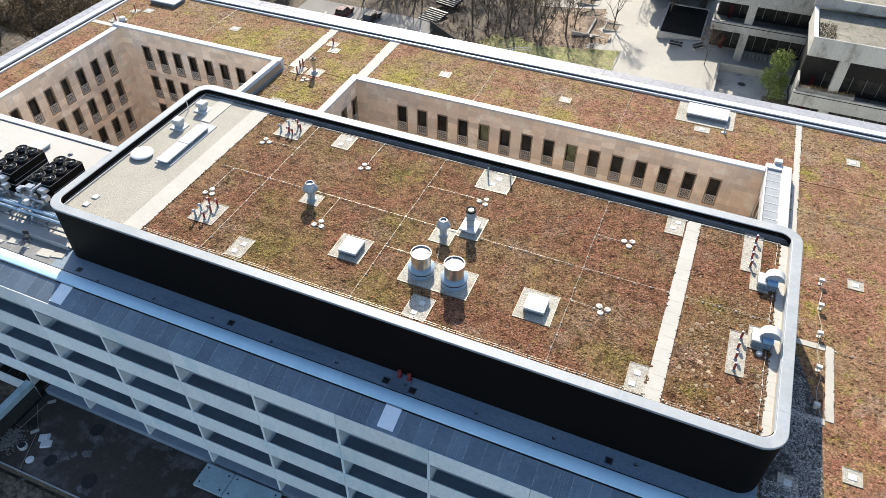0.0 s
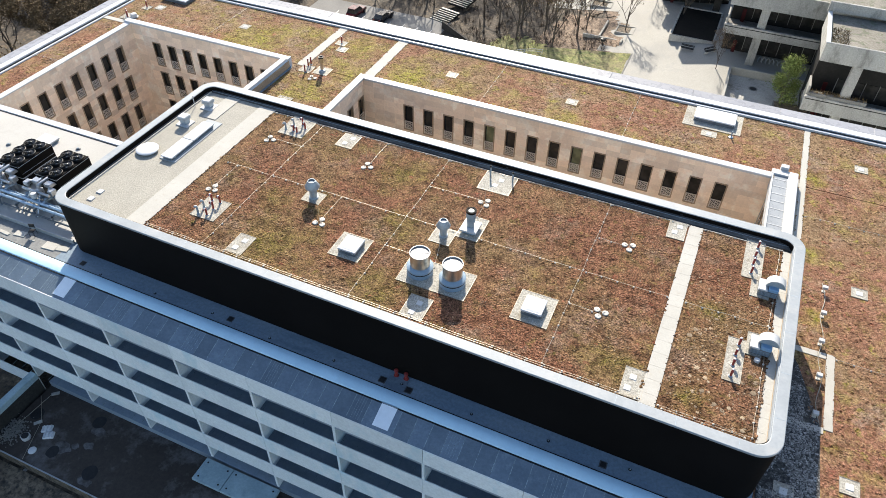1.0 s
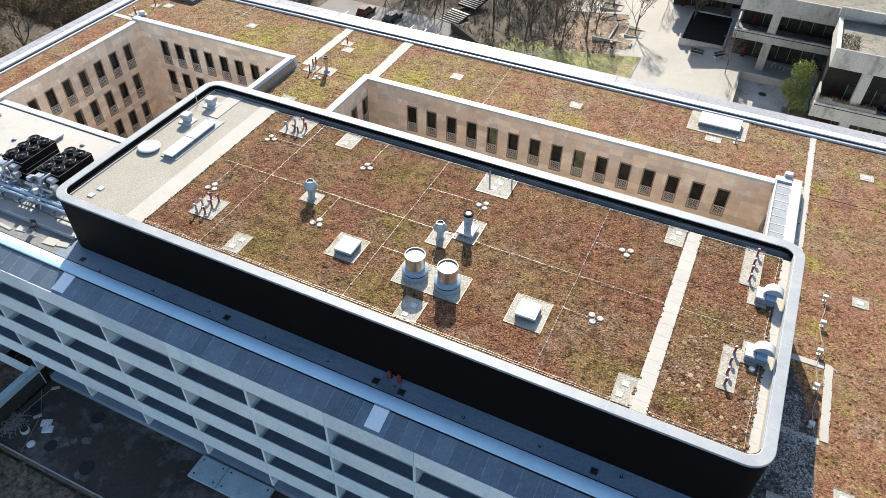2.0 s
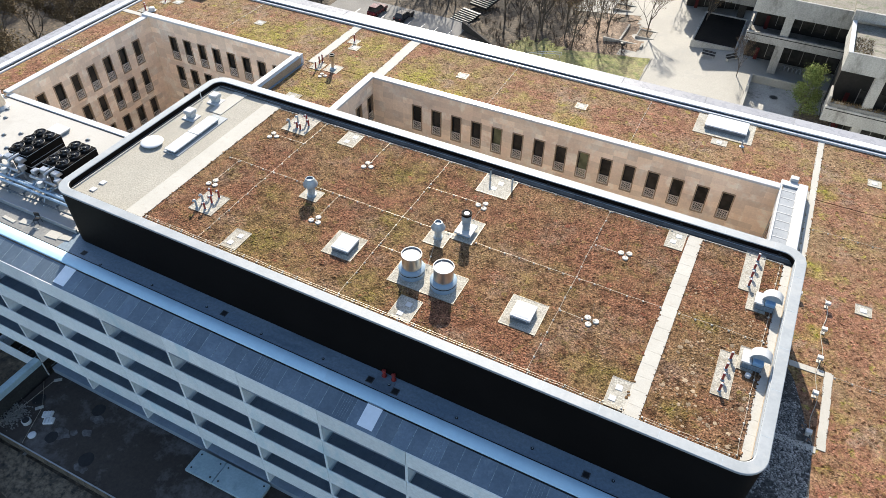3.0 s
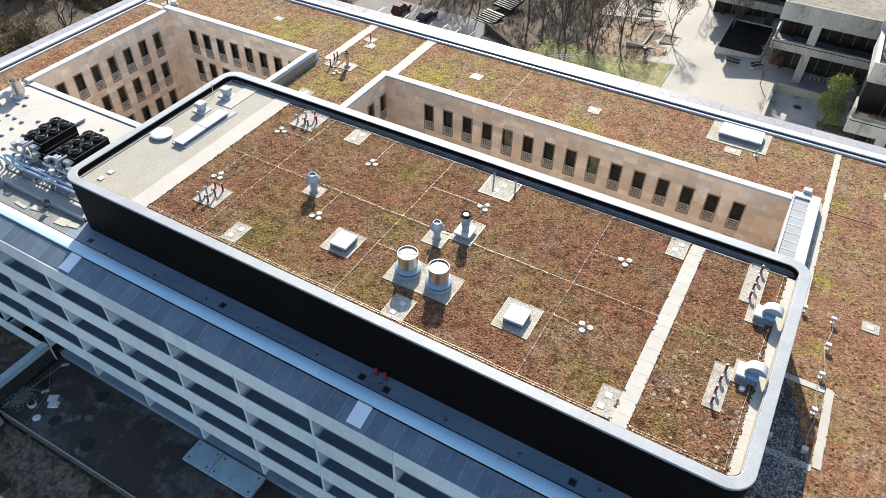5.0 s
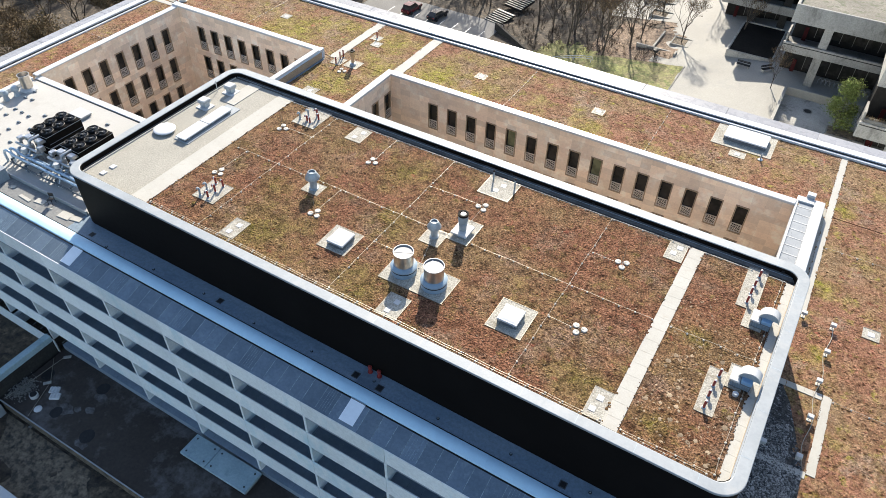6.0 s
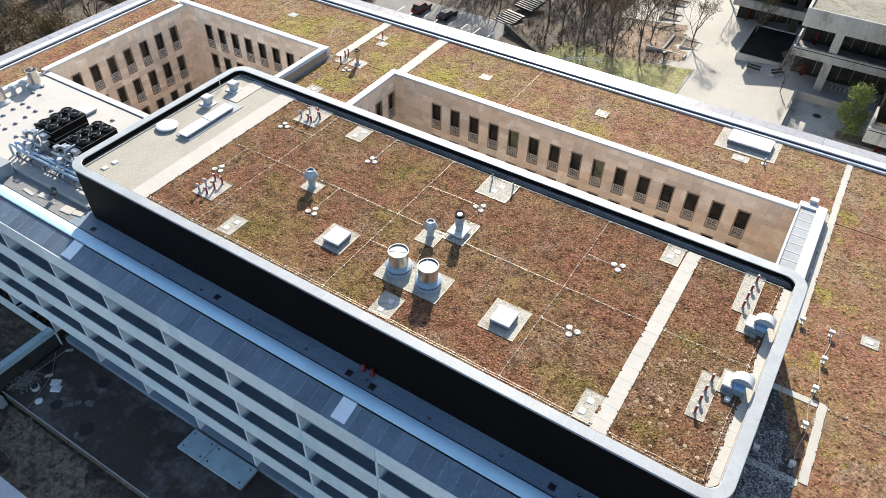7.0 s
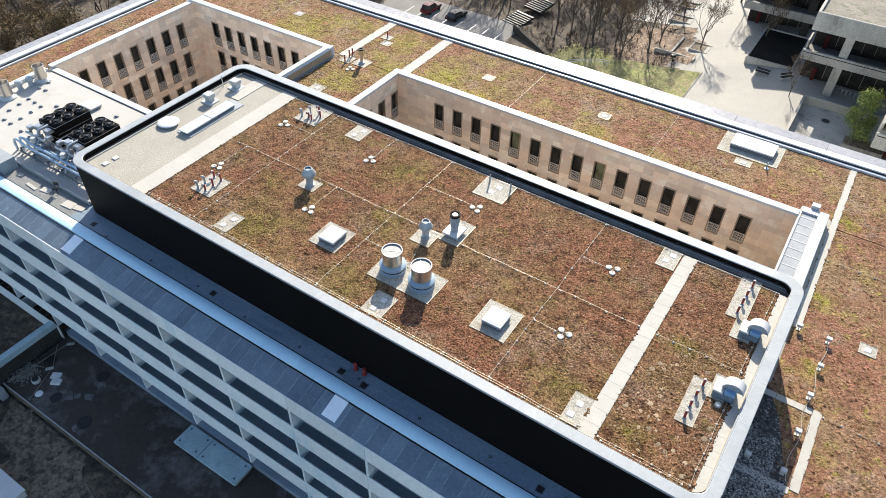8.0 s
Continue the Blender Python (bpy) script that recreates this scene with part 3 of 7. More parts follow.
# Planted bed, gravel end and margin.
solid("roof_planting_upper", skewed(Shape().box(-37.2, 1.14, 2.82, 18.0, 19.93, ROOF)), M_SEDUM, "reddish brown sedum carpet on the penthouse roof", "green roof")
solid("roof_gravel", skewed(Shape().box(-43.6, -38.6, 2.87, 18.5, 19.93, ROOF - 0.01)), M_GRAVEL, "pale gravel bed at the end of the penthouse roof", "gravel")
solid("roof_margin", skewed(Shape().box(-38.5, 1.6, 18.02, 18.6, 19.93, ROOF - 0.03)), M_GUTTER, "grey membrane gutter along the far parapet", "gutter")
solid("gutter_edge", skewed(Shape().box(-38.4, 1.15, 18.03, 18.065, ROOF - 0.06, ROOF + 0.03)), M_BLOCK, "thin pale metal edge along the gutter", "trim")

# ---- terrace and street front ----
# The street front runs two thirds of a degree off the roof's long axis.
FRONT = pose(-21, 0.6, 0, 0, 0, -0.66) @ pose(21, -0.6, 0)


def fronted(ob):
    ob.matrix_basis = FRONT @ ob.matrix_basis
    return ob


fronted(solid("terrace", Shape().box(-75, 2.1, 0.5, 3.1, 15.2, 16.0), M_BITUMEN, "grey membrane terrace strip at the foot of the black wall", "terrace"))
# Thin overlay gives the sunlit west end its own colour.
fronted(solid("terrace_west", Shape().box(-74.9, -44.6, 0.72, 2.6, 15.9, 16.006), M_SUNLIT_DUSTY, "dusty grey membrane terrace before the pale roof, sunlit tone put into its colour", "terrace"))
fronted(solid("terrace_slab", Shape().box(-75, 20, -0.3, 2.6, 14.6, 15.2), M_CONCRETE, "concrete slab under the terrace", "slab"))


def extruded(profile, x0, x1, steps=1):
    s = Shape()
    m = len(profile)
    for i in range(steps + 1):
        x = x0 + (x1 - x0) * i / steps
        s.v += [(x, y, z) for y, z in profile]
    for i in range(steps):
        for a in range(m):
            b = (a + 1) % m
            s.f.append((i * m + a, i * m + b, (i + 1) * m + b, (i + 1) * m + a))
    s.f += [tuple(range(m)), tuple(steps * m + m - 1 - a for a in range(m))]
    return s


rim = [(-0.24, 15.6), (-0.24, 15.96), (-0.19, 16.04), (0.0, 16.10), (0.22, 16.13), (0.48, 16.11), (0.61, 16.07), (0.65, 16.0), (0.65, 15.6)]
coping_front = fronted(thing("coping_front", "wide light grey metal coping along the terrace edge", "coping", kind="structure"))
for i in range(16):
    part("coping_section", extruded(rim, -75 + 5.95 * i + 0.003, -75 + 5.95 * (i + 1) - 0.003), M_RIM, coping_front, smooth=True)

# Black strip paints the shadow line in the gap below the coping.
fronted(solid("skirt_joint", Shape().box(-75, 20, -0.31, -0.245, 15.5, 15.985), M_RUBBER, "black strip for the shadowed gap between coping and sloping panels", "trim"))
fronted(solid("drip_edge", Shape().box(-75, 20, 0.655, 0.70, 15.6, 16.03), M_RUBBER, "thin dark strip behind the terrace coping", "trim"))

FIN0, BAY = -26.8, 5.95
front = fronted(thing("wall_south", "pale concrete balcony front with four bands and slender fins", "facade", kind="structure"))
LEVELS = [(14.05, 15.48), (10.6, 12.2), (7.12, 8.74), (3.68, 5.28)]
band_meshes = [Shape().cbox(0.012, BAY - 0.012, -1.85, -1.80 if n == 0 else -1.77, a, b, 0.012).mesh("spandrel") for n, (a, b) in enumerate(LEVELS)]
fin_mesh = {}
for i in range(-8, 8):
    x = FIN0 + BAY * i
    for n, (a, b) in enumerate(LEVELS):
        part("spandrel", band_meshes[n], M_FACADE, front, at=pose(x, 0, 0))
        low = LEVELS[n + 1][1] if n < 3 else 2.4
        if n not in fin_mesh:
            fin_mesh[n] = Shape().box(-0.09, 0.09, -1.8, -0.45, low - 0.5 if n < 3 else 2.02, a + 0.3).mesh("fin")
        part("fin", fin_mesh[n], M_FACADE, front, at=pose(x, 0, 0))
for i in range(-8, -4):
    x = FIN0 + BAY * i
    part("spandrel", band_meshes[3], M_FACADE, front, at=pose(x, 0, -3.45))
    part("fin", fin_mesh[3], M_FACADE, front, at=pose(x, 0, -2.4))
back = Shape().box(-75, 20, -0.45, 0.1, 0.0, 14.6)
fronted(solid("wall_balcony_back", back, M_BACK, "dark grey recessed wall behind the balconies", "wall"))
for n, z in enumerate((13.9, 11.15, 7.7, 4.2)):
    fronted(solid(f"balcony_floor_{n + 1}", Shape().box(-75, 20, -1.76, -0.45, z - 0.2, z), M_BACK, "grey balcony floor behind the concrete band", "balcony floor"))
bars = Shape()
for i in range(-48, 48):
    x = FIN0 + BAY / 6 * i
    bars.box(x - 0.022, x + 0.022, -0.485, -0.45, 2.0, 14.0)
    for z in (2.0, 4.2, 7.7, 11.15):
        bars.box(x - 0.014, x + 0.014, -1.7, -0.49, z - 0.01, z + 0.012)
fronted(tagged(solid("window_bars", bars, M_SEAM, "slim pale glazing bars behind the balconies", "glazing bars"), kind="stuff"))
# Sloping metal panels between coping and top band.
louvre = fronted(thing("roof_skirt", "grey sloping metal panels along the roof edge", "roof skirt", kind="structure"))
skirt = Shape()
w = BAY / 6
skirt.v = [(0.003, -0.32, 15.93), (w - 0.003, -0.32, 15.93), (w - 0.003, -1.79, 15.47), (0.003, -1.79, 15.47),
           (0.012, -0.32, 15.86), (w - 0.012, -0.32, 15.86), (w - 0.012, -1.79, 15.40), (0.012, -1.79, 15.40)]
skirt.f = [(3, 2, 1, 0), (4, 5, 6, 7), (0, 1, 5, 4), (1, 2, 6, 5), (2, 3, 7, 6), (3, 0, 4, 7)]
skirt_mesh = skirt.mesh("panel")
seam = Shape()
seam.v = [(-0.02, -0.32, 15.936), (0.02, -0.32, 15.936), (0.02, -1.65, 15.52), (-0.02, -1.65, 15.52), (-0.02, -0.32, 15.92), (0.02, -0.32, 15.92), (0.02, -1.65, 15.49), (-0.02, -1.65, 15.49)]
seam.f = skirt.f
seam_mesh = seam.mesh("seam")
rib = Shape()
rib.v = [(x * 0.45, y, z) for x, y, z in seam.v]
rib.f = seam.f
rib_mesh = rib.mesh("rib")
for i in range(-48, 48):
    part("panel", skirt_mesh, M_LOUVRE, louvre, at=pose(FIN0 + w * i, 0, 0))
    part("seam", seam_mesh, M_SEAM, louvre, at=pose(FIN0 + w * i, 0, 0))
    if i % 6 == 1:
        for q in range(4):
            part("rib", rib_mesh, M_SEAM, louvre, at=pose(FIN0 + w * i + 0.25 + 0.16 * q, 0, -0.002))
fronted(solid("skirt_base", Shape().box(-75, 20, -1.6, 0.13, 14.6, 15.4), M_DARK_MEMBRANE, "dark support under the sloping roof edge panels", "trim"))

# Lower deck, side wall and canopy.
solid("deck", Shape().box(-49.5, 20, -7.59, -0.45, 0.6, 1.4), M_DECK, "dark wet bitumen deck below the balconies", "deck")
solid("deck_edge", Shape().box(-49.5, 20, -7.68, -7.6, 0.2, 1.36), M_SOIL, "earth-stained edge of the deck", "deck edge")
solid("deck_kerb", Shape().cbox(-49.5, 20, -7.70, -7.61, 1.37, 1.45, 0.01), M_COPING, "narrow grey metal kerb along the deck edge", "kerb")
# The dark void below the beam is painted as this wall's colour.
solid("wall_side_base", Shape().box(-50.25, -49.75, -15.8, -1.9, -0.2, 2.9), M_SHADE_CONCRETE, "recessed wall under the side beam, the void's shade put into its colour", "wall")
solid("wall_side", Shape().cbox(-50.25, -49.6, -16, -1.9, 2.92, 3.5, 0.04), M_CANOPY, "grey concrete side wall running out from the balconies", "wall")

# ---- outer walls that close the block ----
solid("wall_north", Shape().box(-70.5, 40, 41.75, 43.2, -5, 15.55), M_FACADE, "pale rear wall of the main block", "wall")
solid("wall_west", Shape().box(-70.5, -69.65, 2.5, 41.7, -5, 15.55), M_FACADE, "pale end wall of the main block", "wall")
solid("wall_east", Shape().box(40.05, 40.4, 1.5, 43.4, -5, 15.9), M_FACADE, "pale end wall of the main block", "wall")

# ---- parapets of the lower roof ----
def coping_run(name, label, x0, x1, y0, y1, z0, z1, along, piece=4.0, material=None):
    """A parapet coping laid in metal lengths."""
    run = thing(name, label, "coping", kind="structure")
    length = (x1 - x0) if along == "x" else (y1 - y0)
    n = max(1, round(length / piece))
    step = length / n
    me = (Shape().cbox(0.002, step - 0.002, y0, y1, z0, z1, 0.03) if along == "x" else Shape().cbox(x0, x1, 0.002, step - 0.002, z0, z1, 0.03)).mesh("coping_section")
    for i in range(n):
        part("coping_section", me, material or M_WHITE_COPING, run, at=pose(x0 + step * i, 0, 0) if along == "x" else pose(0, y0 + step * i, 0))
    return run


coping_run("coping_north", "white metal coping on the far parapet", -70.2, 40, 41.26, 42.06, 15.6, 16.09, "x", 8.0)
coping_run("coping_north_outer", "pale grey metal slope outside the far parapet", -70.2, 40, 42.07, 43.33, 15.6, 16.07, "x", 8.0, M_OUTER)
coping_run("coping_north_inner", "white metal flashing inside the far parapet", -69.04, 40, 40.88, 41.16, 15.6, LOW + 0.17, "x", 8.0)
# Dark strip paints the shade on the far parapet's inner face.
solid("parapet_lining_north", Shape().box(-69.32, 40, 41.17, 41.25, 15.5, 16.00), M_GUTTER, "dark strip inside the far parapet, its inner face's shade put into the colour", "trim")
coping_run("coping_west", "white metal coping on the end parapet", -70.13, -69.45, 2.5, 41.2, 15.6, 16.09, "y", 8.0)
coping_run("coping_west_outer", "pale grey metal slope outside the end parapet", -71.25, -70.14, 2.5, 42.0, 15.6, 16.07, "y", 8.0, M_OUTER)
coping_run("coping_west_inner", "white metal flashing inside the end parapet", -69.35, -69.12, 2.5, 40.85, 15.6, LOW + 0.12, "y", 8.0)
# Same painted shade along the end parapet's inner face.
solid("parapet_lining_west", Shape().box(-69.44, -69.36, 2.5, 41.15, 15.5, 15.95), M_GUTTER, "dark strip inside the end parapet, its inner face's shade put into the colour", "trim")

# ---- courtyards ----
STOREY, CELL, OPEN = 3.5, 1.04, 0.88
HEAD, SILL = 14.68, 12.12


def lattice(w, h):
    """An ornate pierced railing panel: rings and diagonals inside a rim."""
    s = Shape()
    t = 0.022
    s.box(0, w, -t, t, 0, 0.05).box(0, w, -t, t, h - 0.05, h).box(0, 0.05, -t, t, 0, h).box(w - 0.05, w, -t, t, 0, h)
    nx, nz = 4, 4
    for i in range(nx):
        for j in range(nz):
            cx, cz, r = 0.05 + (w - 0.1) * (i + 0.5) / nx, 0.05 + (h - 0.1) * (j + 0.5) / nz, 0.112
            n = len(s.v)
            for q in range(6):
                a = 2 * math.pi * q / 6 + (i + j) % 2 * 0.5
                for rr in (r, r * 0.62):
                    s.v.append((cx + rr * math.cos(a), -t, cz + rr * math.sin(a)))
            for q in range(6):
                p = (q + 1) % 6
                s.f.append((n + 2 * q, n + 2 * p, n + 2 * p + 1, n + 2 * q + 1))
    return s


def build_window(glass):
    """A tall window with stone surround, dark frame and pierced railing; origin at the sill, on the wall's face."""
    win = thing("window", "tall dark window with pierced beige railing in a stone surround", "window", kind="structure", group="courtyard windows")
    w, h, b = OPEN, HEAD - SILL, 0.10
    s = Shape().box(-b, 0.0, -0.06, 0.22, -b, h + b).box(w, w + b, -0.06, 0.22, -b, h + b).box(0, w, -0.06, 0.22, h, h + b).box(0, w, -0.08, 0.22, -b, 0.0)
    part("window_surround", s, M_STONE_FRAME, win)
    f = Shape().box(0, 0.07, 0.2, 0.27, 0, h).box(w - 0.07, w, 0.2, 0.27, 0, h).box(0.07, w - 0.07, 0.2, 0.27, h - 0.07, h).box(0.07, w - 0.07, 0.2, 0.27, 0, 0.07)
    part("window_frame", f, M_RUBBER, win)
    part("pane", Shape().box(0.07, w - 0.07, 0.225, 0.24, 0.07, h - 0.07), glass, win)
    part("railing", lattice(w, 0.86), M_LATTICE, win, "pierced beige metal railing", at=pose(0, -0.005, 0.02))
    return win


window_dark, window_green = build_window(M_GLASS), build_window(M_GREEN_GLASS)
window_uses = []


def courtyard_wall(name, m, length, first, count, storeys, pieces, pitch=2.064, floor=2.0, top=16.47, green=()):
    """A sandstone-clad wall with rows of windows. m: the pose of its left end, its face towards local -y."""
    wall = thing(name, "weathered pink sandstone courtyard wall with tall windows", "wall", kind="structure")
    wall.matrix_basis = m
    holes = [(first + pitch * i, first + pitch * i + OPEN) for i in range(count)]
    core = Shape()
    edges = [0.0] + [e for hole in holes for e in hole] + [length]
    for a, b in zip(edges[0::2], edges[1::2]):
        core.box(a, b, 0.03, 0.45, floor, top)
    for a, b in holes:
        z = top
        for n in range(storeys):
            core.box(a, b, 0.03, 0.45, HEAD - STOREY * n, z)
            z = SILL - STOREY * n
        core.box(a, b, 0.03, 0.45, floor, z)
    part("wall_core", core, M_STONE_FRAME, wall)
    # Near-black sheet behind the windows stands in for unlit rooms.
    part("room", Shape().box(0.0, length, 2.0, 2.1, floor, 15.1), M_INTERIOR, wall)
    # Cladding slabs, in rows that follow the window heads.
    rest, made = Shape(), {}
    row_h = STOREY / 6
    z0 = HEAD
    rows = [z0 + row_h * r for r in range(-int((z0 - floor) / row_h), 3)]
    cols = []
    for a, b in zip(edges[0::2], edges[1::2]):
        n = max(1, round((b - a) / CELL))
        cols += [(a + (b - a) * i / n, a + (b - a) * (i + 1) / n, False) for i in range(n)]
    cols += [(a, b, True) for a, b in holes]
    for a, b, over in cols:
        for z in rows:
            ztop = min(z + row_h, top)
            mid = (z + ztop) / 2
            if over and any(SILL - STOREY * n < mid < HEAD - STOREY * n for n in range(storeys)):
                continue
            zlow = z
            if over:
                for n in range(storeys):
                    if z < SILL - STOREY * n < ztop:
                        ztop = SILL - STOREY * n
            w_, h_ = round(b - a - 0.003, 4), round(ztop - zlow - 0.003, 4)
            if h_ < 0.05:
                continue
            deep = 0.006 * noise.noise((a * 3.1, z * 2.7, 1.5))
            if pieces and z > 12.0:
                key = (w_, h_)
                if key not in made:
                    made[key] = Shape().box(0, w_, -0.0, 0.03, 0, h_).mesh("stone_slab")
                part("stone_slab", made[key], M_SANDSTONE, wall, at=pose(a + 0.0015, deep, zlow + 0.0015))
            else:
                rest.box(a + 0.0015, b - 0.0015, deep, 0.03, zlow + 0.0015, ztop - 0.0015)
    if rest.v:
        tagged(part("stone_slabs", rest, M_SANDSTONE_WALL, wall), kind="stuff")
    for n in range(storeys):
        for i, (a, b) in enumerate(holes):
            src = window_green if n == 0 and i in green else window_dark
            place = m @ pose(a, 0, SILL - STOREY * n)
            window_uses.append((src, place))
    return wall


courtyard_wall("wall_courtyard_east_north", pose(-36.45, 31.2, 0), 37.3, 4.35, 15, 3, True, green=(4, 8))
courtyard_wall("wall_courtyard_west_north", pose(-64.5, 31.2, 0), 19.4, 2.46, 8, 3, True, 1.965)
courtyard_wall("wall_courtyard_west_west", pose(-64.5, 13.3, 0, 0, 0, 90), 17.9, 0.42, 8, 3, True, 2.075, top=16.37)
courtyard_wall("wall_courtyard_east_west", pose(-36.45, 20.3, 0, 0, 0, 90), 10.9, 1.5, 5, 3, False)
courtyard_wall("wall_courtyard_west_east", pose(-45.1, 31.2, 0, 0, 0, -90), 17.9, 1.2, 8, 3, False)
courtyard_wall("wall_courtyard_east_east", pose(0.9, 31.2, 0, 0, 0, -90), 10.9, 1.1, 5, 3, False, top=16.3)
# Unseen south walls, added so their sunlit faces brighten the north walls.
courtyard_wall("wall_courtyard_east_south", pose(0.9, 20.1, 0, 0, 0, 180), 37.3, 3.4, 15, 3, False, top=15.1)
courtyard_wall("wall_courtyard_west_south", pose(-45.1, 13.2, 0, 0, 0, 180), 19.4, 2.4, 8, 3, False, top=15.3)
for n, (src, place) in enumerate(window_uses):
    copy_thing(src, place)
for src in (window_dark, window_green):
    for o in (*src.children_recursive, src):
        bpy.data.objects.remove(o)

# Copings round the courtyards.
for name, box in (("coping_court_east_north", (-36.95, 0.59, 30.98, 31.68, "x")), ("coping_court_west_north", (-65.1, -44.7, 30.98, 31.68, "x"))):
    x0, x1, y0, y1, along = box
    coping_run(name, "white metal coping on the courtyard edge", x0, x1, y0, y1, 16.48, 16.68, along)
    solid(name.replace("coping", "upstand"), Shape().box(x0, x1, 31.40, 31.66, 15.7, 16.47), M_WHITE_COPING, "white metal upstand behind the courtyard coping", "upstand")
coping_run("coping_court_west_west", "white metal coping on the courtyard edge", -64.98, -64.3, 13.4, 30.97, 16.38, 16.5, "y")
solid("upstand_court_west_west", Shape().box(-64.96, -64.74, 13.4, 30.97, 15.7, 16.37), M_WHITE_COPING, "white metal upstand behind the courtyard coping", "upstand")
coping_run("coping_court_east_west", "white metal coping on the courtyard edge", -36.95, -36.25, 19.5, 30.97, 16.48, 16.68, "y")
solid("upstand_court_east_west", Shape().box(-36.93, -36.7, 19.5, 30.97, 15.7, 16.47), M_WHITE_COPING, "white metal upstand behind the courtyard coping", "upstand")
coping_run("coping_court_west_east", "white metal coping on the courtyard edge", -45.28, -44.7, 19.5, 30.97, 16.72, 16.84, "y")
solid("upstand_court_west_east", Shape().box(-44.98, -44.72, 19.5, 31.66, 15.7, 16.71), M_SKYLIT_FACE, "tall white metal upstand beside the link roof, skylit blue shade put into its colour", "upstand")
solid("flashing_court_west_east", Shape().box(-44.71, -44.46, 19.5, 31.3, 15.7, LOW + 0.07), M_BITUMEN, "grey membrane flashing at the foot of the upstand", "flashing")

# ---- pale roof at the west end, with its edges ----
solid("roof_west", Shape().box(-64.4, -44.35, 2.75, 13.1, 15.3, 16.15), M_WHITE_ROOF, "pale cream gravelled roof beside the penthouse", "roof")
coping_run("coping_west_court", "broad white metal coping between pale roof and courtyard", -64.6, -44.5, 13.21, 13.84, 15.4, 16.24, "x", 4.02)
# Shadow line at the pale roof's edge, painted as a dark strip.
solid("court_joint", Shape().box(-64.4, -44.5, 13.11, 13.20, 15.4, 16.17), M_GUTTER, "thin dark strip for the shadow line beside the courtyard coping", "trim")
coping_run("coping_west_side", "white metal coping on the side of the pale roof", -65.0, -64.42, 2.6, 13.04, 15.6, 16.45, "y")
# Unseen paved courtyard floors, made pale to bounce light up the walls.
solid("courtyard_floor_1", Shape().box(-36.4, 0.8, 20.2, 31.1, 1.6, 2.0), M_PLAZA, "unseen courtyard floor, made pale to bounce light", "floor")
solid("courtyard_floor_2", Shape().box(-64.4, -45.2, 13.4, 31.1, 1.6, 2.0), M_PLAZA, "unseen courtyard floor, made pale to bounce light", "floor")
# Outline follows the penthouse's cast shadow, and the gravel is darkened for it.
solid("shade_gravel", Shape().prism([(2.3, 1.75), (5.55, 1.75), (5.3, 8.6), (3.9, 12.8), (2.9, 14.6), (2.3, 15.6)], LOW - 0.05, LOW + 0.012), M_SHADE_GRAVEL, "dark grey gravel laid to the penthouse shadow's outline, shade in its colour", "gravel")

solid("gravel_strip", Shape().box(2.61, 2.91, 15.0, 33.0, LOW - 0.05, LOW + 0.03), M_GRAVEL, "pale gravel strip beside the glazed canopy", "gravel")

# ---- paver strips ----
def paver_strip(name, label, x0, x1, y0, y1, z, nx, ny, ragged=0.0):
    strip = thing(name, label, "paver strip", kind="structure")
    px, py = (x1 - x0) / nx, (y1 - y0) / ny
    me = Shape().box(0.0001, px - 0.0001, 0.0001, py - 0.0001, -0.06, 0.035).mesh("paver")
    rng = random.Random(int(abs(x0 * 31 + y0 * 7)))
    skew = squared if z > 19 else (lambda x, y: (x, y))
    (ax, ay), (bx, by) = skew(x0, y0), skew(x0, y1)
    turn = math.degrees(math.atan2(ax - bx, by - ay))
    for i in range(nx):
        for j in range(ny):
            x, y = skew(x0 + px * i, y0 + py * j)
            part("paver", me, M_PAVER, strip, at=pose(x + rng.uniform(-1, 1) * ragged, y, z, 0, 0, turn))
    return strip


ROOFPAVE = "cream concrete paver strip across the planted roof"
paver_strip("paver_strip", ROOFPAVE, -38.62, -37.2, 2.84, 18.3, ROOF, 2, 16)
paver_strip("paver_strip", ROOFPAVE, -4.70, -3.82, 2.70, 18.05, ROOF, 1, 16)
paver_strip("paver_strip", "cream concrete paver strip inside the parapet", 1.15, 1.62, 2.72, 18.0, ROOF - 0.01, 1, 16)
paver_strip("paver_strip", "short cream paver strip on the gravel bed", -41.9, -40.7, 15.1, 18.4, ROOF, 2, 5)
paver_strip("paver_strip", "pale paver strip crossing the lower planted roof", -44.42, -43.45, 32.0, 41.3, LOW, 1, 9, 0.02)
paver_strip("paver_strip", "pale paver strip crossing the lower planted roof", -37.35, -36.25, 32.0, 41.3, LOW, 1, 9, 0.03)
paver_strip("paver_strip", "pale paver strip crossing the lower planted roof", 2.92, 3.42, 20.4, 41.3, LOW, 1, 42, 0.015)
paver_strip("paver_strip", "pale paver path beside the penthouse", 5.48, 5.98, 8.45, 14.4, LOW, 1, 12, 0.03)
paver_strip("paver_strip", "pale paver path beside the penthouse", 2.4, 5.46, 13.95, 14.4, LOW, 6, 1, 0.03)
paver_strip("paver_strip", "pale paver path beside the penthouse", 2.4, 5.46, 8.1, 8.55, LOW, 6, 1, 0.03)
paver_strip("paver_strip", "pale paver strip crossing the lower planted roof", -69.2, -65.3, 31.9, 32.5, LOW, 8, 1, 0.02)


